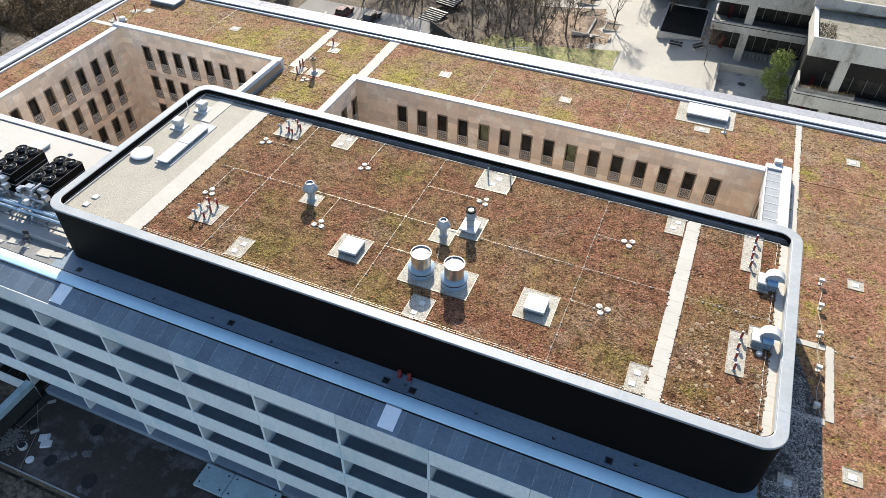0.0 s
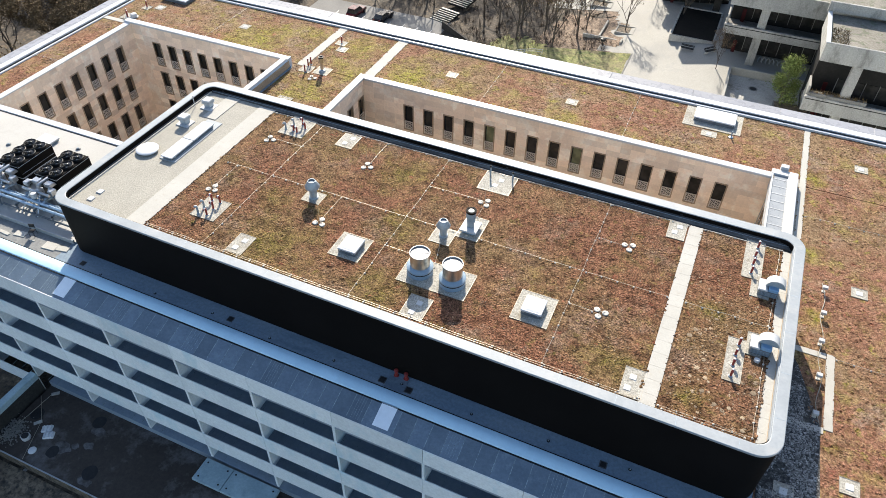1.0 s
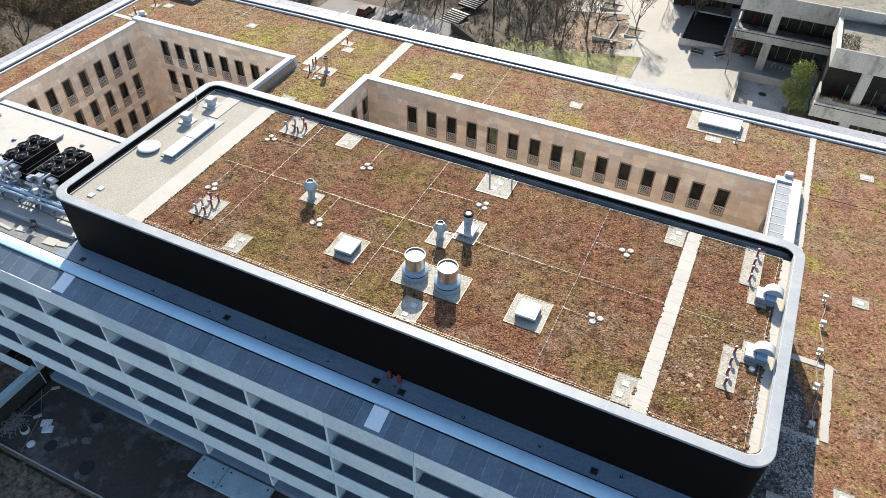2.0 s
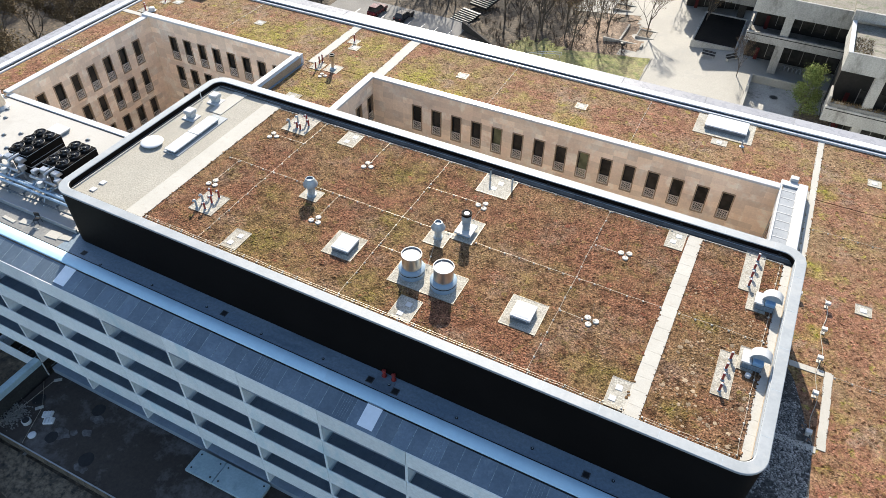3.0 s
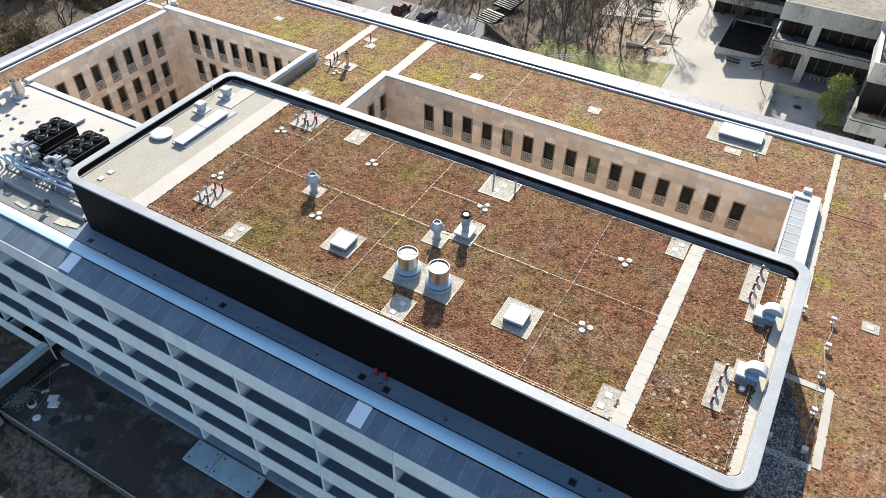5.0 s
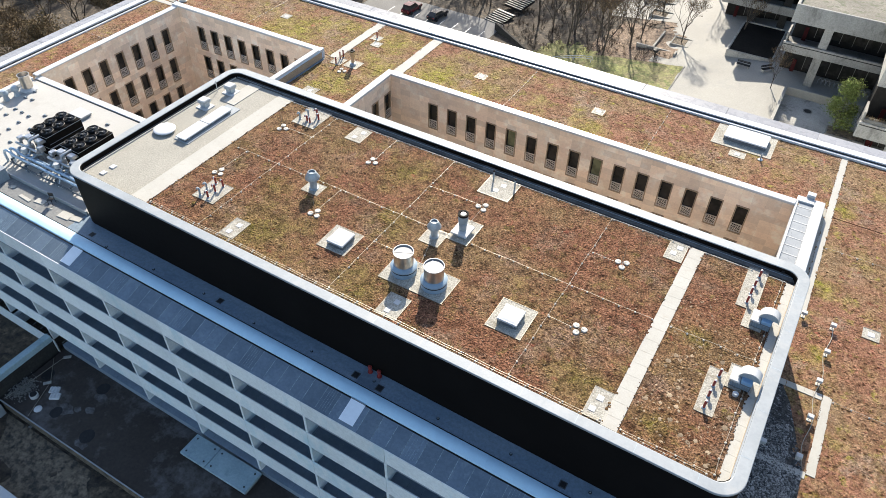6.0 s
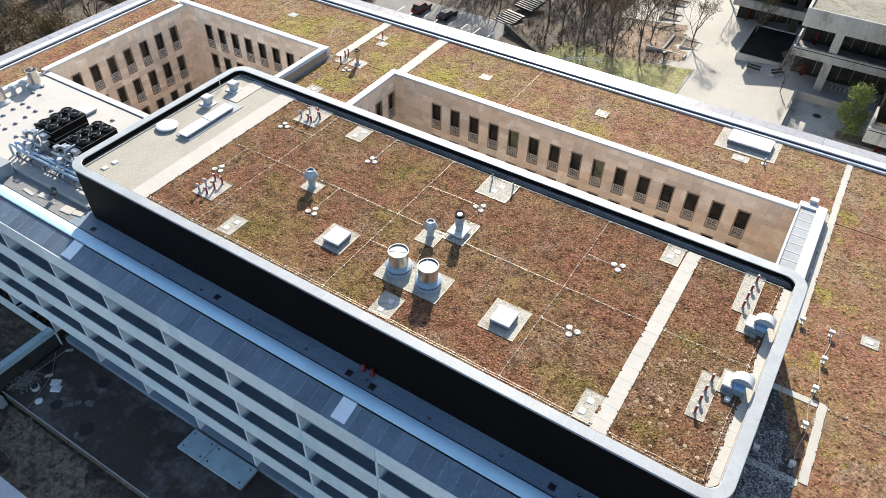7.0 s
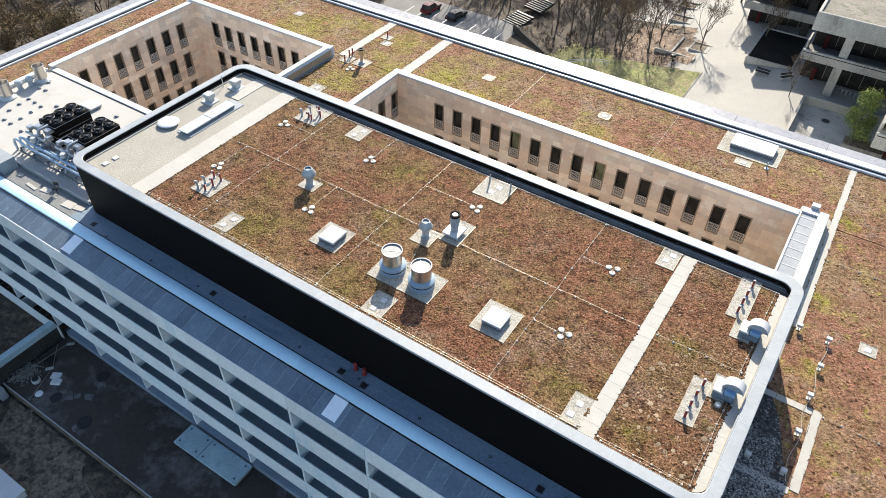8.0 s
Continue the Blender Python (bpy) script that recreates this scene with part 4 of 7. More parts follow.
# ---- gravel beds with inspection covers ----
def gravel_bed(x0, x1, y0, y1, z, covers=(), label="pale gravel bed with metal edging in the sedum", size=0.36):
    bed = thing("gravel_bed", label, "gravel bed", at=((x0 + x1) / 2, (y0 + y1) / 2, z), kind="structure", group="gravel beds")
    w, d = (x1 - x0) / 2, (y1 - y0) / 2
    part("gravel", Shape().box(-w, w, -d, d, -0.06, 0.025), M_GRAVEL_PAD, bed)
    for box in ((-w - 0.018, w + 0.018, -d - 0.018, -d), (-w - 0.018, w + 0.018, d, d + 0.018), (-w - 0.018, -w, -d, d), (w, w + 0.018, -d, d)):
        part("edging", Shape().box(*box, -0.06, 0.045), M_WIRE, bed, "pale metal edging strip")
    for cx, cy in covers:
        part("cover", Shape().cbox(cx - x0 - w - size / 2, cx - x0 - w + size / 2, cy - y0 - d - size / 2, cy - y0 - d + size / 2, 0.0, 0.05, 0.015), M_WHITE, bed, "white square inspection cover")
    return bed


COVER = "gravel bed with two white inspection covers"
gravel_bed(-35.2, -33.35, 5.3, 7.3, ROOF)
gravel_bed(-35.3, -33.25, 15.9, 18.3, ROOF)
gravel_bed(-30.5, -29.15, 16.25, 17.95, ROOF, [(-29.95, 16.75), (-29.65, 17.5)], COVER)
gravel_bed(-31.0, -29.85, 3.4, 5.1, ROOF, [(-30.55, 3.85), (-30.35, 4.6)], COVER)
gravel_bed(-20.1, -15.7, 5.5, 7.75, ROOF)
gravel_bed(-18.7, -17.3, 3.05, 4.8, ROOF, [(-18.1, 3.5), (-17.95, 4.3)], COVER)
gravel_bed(-25.0, -22.9, 5.8, 7.95, ROOF)
gravel_bed(-12.8, -10.6, 5.45, 7.85, ROOF)
gravel_bed(-18.32, -16.85, 10.6, 12.85, ROOF)
gravel_bed(-19.75, -18.36, 9.5, 11.0, ROOF)
gravel_bed(-29.35, -28.0, 9.65, 10.75, ROOF)
gravel_bed(-18.9, -16.6, 15.85, 18.0, ROOF, [(-17.85, 16.6), (-17.6, 17.3)], COVER)
gravel_bed(-5.85, -4.72, 2.8, 4.75, ROOF, [(-5.5, 3.35), (-5.35, 4.15)], COVER)
gravel_bed(-5.85, -4.72, 16.2, 18.0, ROOF, [(-5.4, 16.85), (-5.15, 17.5)], COVER)
gravel_bed(-1.03, -0.1, 6.0, 9.2, ROOF)
gravel_bed(-0.95, 0.18, 14.5, 18.15, ROOF)
gravel_bed(-0.06, 0.76, 8.3, 10.0, ROOF)
gravel_bed(-0.3, 0.76, 13.0, 14.44, ROOF)
SMALL = "small gravel patch with a white inspection cover"
for x, y in ((-17.35, 36.7), (-29.45, 36.6), (-41.8, 36.6), (-53.88, 36.72), (-65.2, 36.6), (7.4, 20.95), (7.56, 36.5), (6.9, 5.2), (3.65, 3.5)):
    gravel_bed(x - 0.5, x + 0.5, y - 0.48, y + 0.48, LOW, [(x, y)], SMALL, 0.42)
gravel_bed(-5.5, -4.2, 36.2, 37.1, LOW, [(-4.85, 36.65)], SMALL, 0.42)
gravel_bed(-7.3, -2.3, 37.4, 40.7, LOW)
gravel_bed(-42.1, -40.6, 31.2, 32.6, LOW)
gravel_bed(-43.6, -42.4, 31.0, 32.3, LOW)
gravel_bed(-43.1, -42.0, 37.3, 38.2, LOW)
gravel_bed(-42.6, -41.2, 25.2, 26.3, LOW, [(-41.9, 25.7)], SMALL, 0.42)
gravel_bed(-67.6, -66.0, 32.7, 34.0, LOW)
gravel_bed(-67.0, -66.1, 35.5, 36.4, LOW)


# ---- rooftop things ----
def exhaust_stack(x, y, turn):
    t = thing("exhaust_stack", "large brushed steel exhaust stack on a pale blue-grey base", "exhaust stack", (x, y, ROOF + 0.02), group="exhaust stacks", turn=turn)
    part("base", Shape().lathe([(0.80, 0), (0.80, 0.26), (0.76, 0.30), (0.76, 0.38), (0.81, 0.40), (0.82, 0.50), (0.62, 0.66)], 40), M_STACK_BASE, t, "blue-grey round base", smooth=True)
    ring = np.linspace(0, 2 * math.pi, 37)[:-1]
    part("clamp", Shape().ring([(0.79 * math.cos(a), 0.79 * math.sin(a)) for a in ring], [(0.70 * math.cos(a), 0.70 * math.sin(a)) for a in ring], 0.30, 0.37), M_RUBBER, t, smooth=True)
    part("cylinder", Shape().lathe([(0.605, 0.6), (0.60, 0.70), (0.60, 1.53), (0.625, 1.545), (0.625, 1.585), (0.59, 1.585), (0.585, 0.75)], 48, closed=False), M_STEEL, t, "brushed steel cylinder", smooth=True)
    part("lip", Shape().lathe([(0.628, 1.56), (0.632, 1.60), (0.585, 1.60), (0.585, 1.54)], 48, closed=False), M_WHITE, t, "pale rolled lip", smooth=True)
    part("mesh_plate", Shape().lathe([(0.58, 1.49), (0.58, 1.52)], 40), M_MESH, t, "fine grey bird mesh")
    part("divider", Shape().box(-0.57, 0.57, -0.028, 0.028, 1.52, 1.535), M_WHITE, t, "white splitter plate")
    return t


exhaust_stack(-19.03, 6.7, 26)
exhaust_stack(-16.86, 6.62, -50)


def skylight(x, y, z, w, d, h=0.42, label="square white domed rooflight on a metal kerb", name="skylight"):
    t = thing(name, label, "skylight", (x, y, z))
    low = h * 0.52
    part("kerb", Shape().cbox(-w / 2 + 0.03, w / 2 - 0.03, -d / 2 + 0.03, d / 2 - 0.03, 0, low, 0.02), M_KERB, t, "grey insulated kerb")
    # Black band paints the shadow gap under the overhanging lid.
    part("gasket", Shape().box(-w / 2 + 0.05, w / 2 - 0.05, -d / 2 + 0.05, d / 2 - 0.05, low - 0.002, low + 0.055), M_RUBBER, t)
    lid = part("frame", Shape().cbox(-w / 2, w / 2, -d / 2, d / 2, low + 0.05, low + 0.16, 0.025), M_DOME, t, "pale lid frame")
    n, s = 12, Shape()
    for j in range(n + 1):
        for i in range(n + 1):
            u, v = 2 * i / n - 1, 2 * j / n - 1
            s.v.append((u * (w / 2 - 0.07), v * (d / 2 - 0.07), low + 0.158 + 0.025 * min(1.0, 6 * (1 - abs(u)), 6 * (1 - abs(v))) + 0.02 * (1 - u * u) * (1 - v * v)))
    for j in range(n):
        for i in range(n):
            a = j * (n + 1) + i
            s.f.append((a, a + 1, a + n + 2, a + n + 1))
    part("dome", s, M_DOME, t, "frosted white dome", smooth=True)
    for sx in (-1, 1):
        for sy in (-1, 1):
            part("catch", Shape().box(sx * (w / 2 - 0.18) - 0.04, sx * (w / 2 - 0.18) + 0.04, sy * (d / 2 + 0.008) - 0.012, sy * (d / 2 + 0.008) + 0.012, low - 0.02, low + 0.1), M_ZINC, lid)
    return t


skylight(-23.85, 6.82, ROOF + 0.02, 1.25, 1.4)
skylight(-11.72, 6.6, ROOF + 0.02, 1.25, 1.3)
skylight(-4.7, 39.25, LOW + 0.02, 3.6, 1.95, 0.50, "large white rectangular rooflight near the far parapet")
skylight(-64.7, 39.3, LOW + 0.02, 3.4, 2.0, 0.50, "white rectangular rooflight at the far corner of the planted roof")
# Long rooflight on the gravel.
t = thing("skylight", "long white double rooflight on the gravel bed", "skylight", (-40.6, 12.2, ROOF))
part("base_plate", Shape().cbox(-0.62, 0.78, -2.75, 2.9, -0.02, 0.05, 0.02), M_COPING, t)
part("kerb", Shape().cbox(-0.40, 0.50, -2.62, 2.15, 0.04, 0.24, 0.03), M_KERB, t, "grey kerb")
for y0, y1 in ((-2.74, -0.28), (-0.22, 2.24)):
    lid = part("panel", Shape().cbox(-0.44, 0.54, y0, y1, 0.25, 0.33, 0.02), M_DOME, t, "flat white rooflight panel")
    for yy in (y0 + 0.3, y1 - 0.45):
        part("hinge", Shape().box(0.5, 0.57, yy, yy + 0.15, 0.18, 0.27), M_GREY_PAINT, lid)
# Flat round dome.
t = thing("skylight", "flat round white smoke vent dome on gravel", "smoke vent", (-42.6, 9.85, ROOF))
part("kerb", Shape().lathe([(0.62, -0.02), (0.62, 0.16), (0.70, 0.18)], 32), M_ZINC, t, smooth=True)
part("dome", Shape().lathe([(0.80, 0.14), (0.83, 0.19), (0.80, 0.22), (0.66, 0.25), (0.4, 0.28), (0.02, 0.29)], 36), M_DOME, t, "shallow white dome", smooth=True)


def box_vent(x, y):
    t = thing("roof_vent", "white square roof vent with cap on gravel", "roof vent", (x, y, ROOF), group="white roof vents")
    part("plate", Shape().cbox(-0.55, 0.55, -0.5, 0.5, -0.02, 0.07, 0.02), M_WHITE, t)
    part("shaft", Shape().box(-0.26, 0.26, -0.26, 0.26, 0.07, 0.42), M_ZINC, t)
    part("cap", Shape().cbox(-0.36, 0.36, -0.36, 0.36, 0.42, 0.74, 0.05), M_WHITE, t, "white louvred cap")
    for k_ in range(3):
        part("slat", Shape().box(-0.375, 0.375, -0.375, 0.375, 0.46 + 0.07 * k_, 0.475 + 0.07 * k_), M_COPING, t)


box_vent(-42.45, 13.95)
box_vent(-42.25, 16.65)
for x, y in ((-42.28, 4.7), (-42.3, 3.85)):
    t = thing("cover", "white square inspection cover on gravel", "inspection cover", (x, y, ROOF))
    part("lid", Shape().cbox(-0.21, 0.21, -0.21, 0.21, -0.02, 0.06, 0.02), M_WHITE, t)
t = thing("pipe_post", "thin pale pipe standing on the gravel", "pipe", (-43.3, 16.2, ROOF))
part("pipe", Shape().tube([(0, 0, -0.02), (0, 0, 1.0)], 0.035), M_WHITE, t, smooth=True)


def cone_vent(x, y, s=1.0):
    t = thing("cone_vent", "grey metal vent pipe with a conical cowl", "vent", (x, y, ROOF + 0.02), group="cone vents")
    part("pipe", Shape().lathe([(0.30 * s, 0), (0.29 * s, 0.10), (0.235 * s, 0.12), (0.225 * s, 0.85 * s)], 24), M_ZINC, t, smooth=True)
    part("cowl", Shape().lathe([(0.235 * s, 0.74 * s), (0.34 * s, 0.76 * s), (0.45 * s, 0.82 * s), (0.46 * s, 0.88 * s), (0.28 * s, 1.22 * s), (0.26 * s, 1.26 * s), (0.22 * s, 1.26 * s), (0.20 * s, 1.0 * s)], 28), M_ZINC, t, "conical cowl", smooth=True)
    part("cap", Shape().lathe([(0.17 * s, 1.02 * s), (0.17 * s, 1.2 * s)], 20), M_GREY_PAINT, t, smooth=True)
    part("rim", Shape().lathe([(0.235 * s, 1.24 * s), (0.245 * s, 1.29 * s), (0.205 * s, 1.29 * s), (0.205 * s, 1.24 * s)], 24, closed=False), M_GREY_PAINT, t, smooth=True)


cone_vent(-19.05, 10.3, 1.0)
cone_vent(-28.67, 10.2, 1.1)
t = thing("flue", "grey flue pipe with open top on a white plate", "flue", (-17.66, 11.55, ROOF + 0.02))
part("curb", Shape().box(-0.42, 0.42, -0.46, 0.46, 0, 0.22), M_BLUE_MEMBRANE, t, "blue-grey curb")
part("plate", Shape().cbox(-0.58, 0.58, -0.62, 0.62, 0.22, 0.32, 0.03), M_WHITE, t, "white cover plate")
part("pipe", Shape().lathe([(0.25, 0.31), (0.25, 0.72), (0.29, 0.74), (0.29, 0.86), (0.25, 0.88), (0.25, 1.05), (0.32, 1.08), (0.32, 1.55), (0.33, 1.6), (0.27, 1.6), (0.26, 1.2)], 28), M_GREY_PAINT, t, smooth=True)
part("ring", Shape().lathe([(0.335, 1.50), (0.345, 1.66), (0.25, 1.66), (0.25, 1.5)], 28, closed=False), M_BLACK, t, "black top ring", smooth=True)
part("cone", Shape().lathe([(0.20, 1.45), (0.20, 1.60), (0.18, 1.63), (0.02, 1.64)], 24), M_WHITE, t, "white inner cone", smooth=True)


def gooseneck(x, y, z, h, turn, group, plain=False):
    t = thing("vent_pipe", "grey vent pipe with a pale bent top" if plain else "slim red vent pipe with a white bent top", "vent pipe", (x, y, z), group, turn=turn)
    part("riser", Shape().tube([(0, 0, -0.02), (0, 0, h - 0.1)], 0.07, 10), M_GREY_PAINT if plain else M_RED, t, smooth=True)
    bend = [(0.07 - 0.07 * math.cos(a), 0, h - 0.1 + 0.07 * math.sin(a)) for a in np.linspace(0, math.pi * 0.85, 9)]
    part("bend", Shape().tube(bend, 0.074, 10), M_GREY_PAINT if plain else M_RED, t, smooth=True)
    part("cap", Shape().tube(bend[3:7], 0.08, 10), M_WHITE, t, "white bent cap", smooth=True)
    part("mouth", Shape().tube([bend[-1], (bend[-1][0] - 0.01, 0, bend[-1][2] - 0.05)], 0.08, 10), M_GREY_PAINT if plain else M_RED, t, smooth=True)
    part("collar", Shape().lathe([(0.12, 0), (0.12, 0.03), (0.075, 0.06)], 12), M_GREY_PAINT, t, smooth=True)


for g, spots, turn in (("west vent pipes", ((-34.7, 5.55), (-34.77, 6.25), (-34.1, 5.66), (-34.08, 6.34), (-34.06, 7.06), (-34.72, 7.05)), 200),
                       ("north vent pipes", ((-34.6, 17.1), (-34.95, 16.5), (-34.25, 16.5), (-34.05, 17.5), (-33.6, 17.1), (-33.9, 16.4)), 200),
                       ("east vent pipes", ((-0.62, 6.35), (-0.6, 7.15), (-0.55, 7.95), (-0.45, 8.75)), 75),
                       ("north-east vent pipes", ((-0.42, 14.95), (-0.38, 15.8), (-0.33, 16.6), (-0.25, 17.5)), 75)):
    for i, (x, y) in enumerate(spots):
        gooseneck(x, y, ROOF + 0.02, (0.52 if "east" in g else 0.66) - 0.05 * (i % 3), turn + 12 * (i % 2), g, plain="east" not in g and i < 2)
for x, y in ((-18.55, 17.6), (-16.85, 17.5)):
    t = thing("post", "short grey post on a gravel bed", "post", (x, y, ROOF + 0.02), "short posts")
    part("shaft", Shape().tube([(0, 0, -0.02), (0, 0, 0.75)], 0.06, 10), M_GREY_PAINT, t, smooth=True)
    part("head", Shape().lathe([(0.08, 0.70), (0.08, 0.80), (0.02, 0.84)], 12), M_RUBBER, t, smooth=True)


def hood(x, y):
    """Louvred kerb box with a half-drum cowl whose mouth looks forward."""
    t = thing("exhaust_hood", "white half-round exhaust hood on a blue-grey box", "exhaust hood", (x, y, ROOF + 0.02), "exhaust hoods")
    part("box", Shape().cbox(-0.52, 0.56, -0.50, 0.42, 0, 0.40, 0.03), M_KERB, t, "dark grey louvred box")
    for q in range(4):
        part("slat", Shape().box(-0.48, 0.52, -0.53, -0.49, 0.07 + 0.08 * q, 0.10 + 0.08 * q), M_GREY_PAINT, t)
    part("lid", Shape().cbox(-0.56, -0.02, -0.54, 0.46, 0.40, 0.50, 0.03), M_WHITE, t, "white lid")
    part("duct", Shape().cbox(0.0, 0.56, -0.48, 0.40, 0.40, 0.62, 0.05), M_BLUE_MEMBRANE, t, "blue duct neck")
    n, s, cx, cz = 20, Shape(), 0.34, 0.58
    for r in (0.56, 0.52):
        for yy in (-0.24, 0.34):
            for i in range(n + 1):
                a = math.pi * i / n
                s.v.append((cx + r * math.cos(a), yy, cz + r * 0.95 * math.sin(a)))
    m = n + 1
    for i in range(n):
        s.f += [(i, i + 1, m + i + 1, m + i), (2 * m + i + 1, 2 * m + i, 3 * m + i, 3 * m + i + 1), (i + 1, i, 2 * m + i, 2 * m + i + 1)]
    s.f.append(tuple(m + i for i in range(m)))
    s.f += [(0, m, 3 * m, 2 * m), (m - 1, 3 * m - 1, 4 * m - 1, 2 * m - 1)]
    part("drum", s, M_WHITE, t, "white half-drum cowl", smooth=True)
    plate = Shape()
    arc = [(cx + 0.52 * math.cos(math.pi * i / n), cz + 0.495 * math.sin(math.pi * i / n)) for i in range(n + 1)]
    plate.v = [(px_, -0.16, pz_) for px_, pz_ in arc] + [(px_, -0.13, pz_) for px_, pz_ in arc]
    plate.f = [tuple(range(m)), tuple(2 * m - 1 - i for i in range(m))]
    part("face_plate", plate, M_ZINC, t, "grey half-round face plate")
    part("baffle", Shape().box(-0.16, 0.84, 0.0, 0.03, 0.52, 0.60), M_ZINC, t)
    for sx in (0.62, -0.5):
        part("conductor_clip", Shape().tube([(sx, -0.56, 0.0), (sx, -0.56, 0.55)], 0.012, 5), M_WIRE, t)


hood(0.60, 13.75)
hood(0.60, 8.98)
t = thing("floor_drain", "round white drain pot in the sedum", "drain", (0.58, 8.0, ROOF))
part("pot", Shape().lathe([(0.16, -0.02), (0.16, 0.14), (0.13, 0.17), (0.02, 0.18)], 18), M_WHITE, t, smooth=True)


def tripod(x, y, z, turn=0.0):
    t = thing("lightning_rod", "slim lightning rod on three round concrete feet", "lightning rod", (x, y, z), "lightning rods", turn=turn)
    for a in (90, 210, 330):
        cx, cy = 0.30 * math.cos(radians(a)), 0.30 * math.sin(radians(a))
        part("foot", Shape().lathe([(0.19, -0.02), (0.19, 0.055), (0.17, 0.075), (0.03, 0.08)], 18, cx, cy), M_BLOCK, t, "pale round concrete foot", smooth=True)
        part("arm", Shape().tube([(cx, cy, 0.08), (0, 0, 0.16)], 0.014, 6), M_WIRE, t)
    part("rod", Shape().tube([(0, 0, 0.05), (0, 0, 1.5)], [0.014, 0.006], 6), M_WIRE, t)


for i, (x, y) in enumerate(((-26.95, 8.12), (-27.02, 14.85), (-8.1, 7.9), (-7.82, 14.2), (-17.78, 14.5), (-35.5, 8.15), (-35.3, 14.85))):
    tripod(x, y, ROOF, 25 * i)
tripod(-41.6, 30.3, LOW, 40)


def conductor(path, z, group="", spacing=1.0):
    """A lightning conductor wire carried by small blocks."""
    t = thing("lightning_conductor", "thin pale conductor wire on small concrete blocks", "conductor", group="lightning conductors")
    rng = random.Random(len(path) + int(abs(path[0][0] * 13 + path[0][1] * 7)))
    pts, marks = [], []
    for (ax, ay), (bx, by) in zip(path, path[1:]):
        n = max(1, round(math.hypot(bx - ax, by - ay) / spacing))
        for i in range(n + 1):
            px, py = ax + (bx - ax) * i / n, ay + (by - ay) * i / n
            px, py = squared(px, py) if z > 19 else (px, py)
            pts.append((px + rng.uniform(-0.03, 0.03), py + rng.uniform(-0.03, 0.03), z + 0.085 + rng.uniform(-0.015, 0.015)))
            marks.append(pts[-1])
    part("wire", Shape().tube(pts, 0.010, 5), M_WIRE, t)
    for p in marks:
        part("block", BLOCK_MESH, M_BLOCK, t, at=pose(p[0], p[1], z, 0, 0, rng.uniform(0, 90)))


BLOCK_MESH = Shape().cbox(-0.048, 0.048, -0.048, 0.048, -0.02, 0.075, 0.015).mesh("block")
for path in ([(-36.4, 10.92), (-4.8, 10.92)], [(-3.7, 10.95), (1.0, 10.95)], [(-37.0, 3.15), (-4.8, 3.15)], [(-3.7, 3.15), (0.95, 3.15), (0.95, 18.0), (-3.7, 18.0)],
             [(-4.8, 17.96), (-36.9, 17.96)], [(-32.6, 3.2), (-32.6, 17.9)], [(-22.0, 3.2), (-22.0, 17.9)], [(-9.97, 3.2), (-9.97, 17.9)],
             [(-26.95, 8.4), (-26.95, 10.85)], [(-27.0, 15.2), (-27.0, 17.9)], [(-9.9, 8.0), (-8.5, 7.95)], [(-35.5, 8.5), (-35.5, 10.85)], [(-35.0, 14.85), (-32.7, 14.85)],
             [(-22.0, 7.9), (-20.1, 7.85)], [(-21.9, 14.55), (-18.2, 14.6)], [(-17.75, 14.2), (-17.75, 12.9)], [(-18.9, 9.6), (-18.3, 7.4)], [(-9.8, 14.3), (-8.2, 14.2)]):
    conductor(path, ROOF)
for path in ([(-25.2, 32.1), (-25.2, 41.2)], [(-11.75, 32.1), (-11.75, 41.2)], [(-56.3, 32.1), (-56.3, 41.2)], [(-69.0, 22.6), (-65.3, 22.6)],
             [(3.6, 28.1), (20, 28.1)], [(6.1, 14.1), (20, 14.1)]):
    conductor(path, LOW)

conductor([(-36.9, 2.99), (-4.9, 2.99)], ROOF + 0.03)
conductor([(-3.5, 2.99), (0.6, 2.99)], ROOF + 0.03)

# Row of small lights along the lower roof.
prev = None
for x, y, h in ((5.12, 20.15, 0.34), (5.1, 17.65, 0.34), (5.06, 15.05, 0.34), (5.04, 12.15, 0.3), (4.95, 9.2, 0.25), (3.3, 20.3, 0.34), (3.05, 9.2, 0.2)):
    t = thing("roof_light", "small white box lamp on a short post", "roof light", (x, y, LOW), "roof edge lamps")
    part("post", Shape().tube([(0, 0, -0.02), (0, 0, h)], 0.025, 8), M_GREY_PAINT, t)
    part("lamp", Shape().cbox(-0.17, 0.17, -0.14, 0.14, h - 0.02, h + 0.16, 0.02), M_WHITE, t, "white box lamp")
    part("foot", Shape().cbox(-0.12, 0.12, -0.12, 0.12, -0.02, 0.05, 0.01), M_BLOCK, t)
t = thing("cable", "pale cable looping between the roof lamps", "cable")
pts = [(5.12 + 0.12 * math.sin(y * 1.7), y, LOW + 0.06) for y in np.linspace(20.9, 8.8, 36)]
part("strand", Shape().tube(pts, 0.022, 6), M_WIRE, t, smooth=True)

# Steel chimney and pipes on the link roof.
t = thing("flue", "copper-toned steel chimney pipe on a gravel patch", "flue", (-41.35, 31.85, LOW + 0.02))
part("base", Shape().lathe([(0.34, -0.02), (0.30, 0.16), (0.2, 0.2)], 20), M_ZINC, t, smooth=True)
part("pipe", Shape().lathe([(0.17, 0.15), (0.17, 0.95), (0.25, 1.0), (0.25, 1.5), (0.21, 1.5), (0.21, 1.2)], 24), M_STEEL, t, smooth=True)
part("ring", Shape().lathe([(0.255, 1.42), (0.265, 1.56), (0.18, 1.56), (0.18, 1.4)], 20, closed=False), M_RUBBER, t, smooth=True)
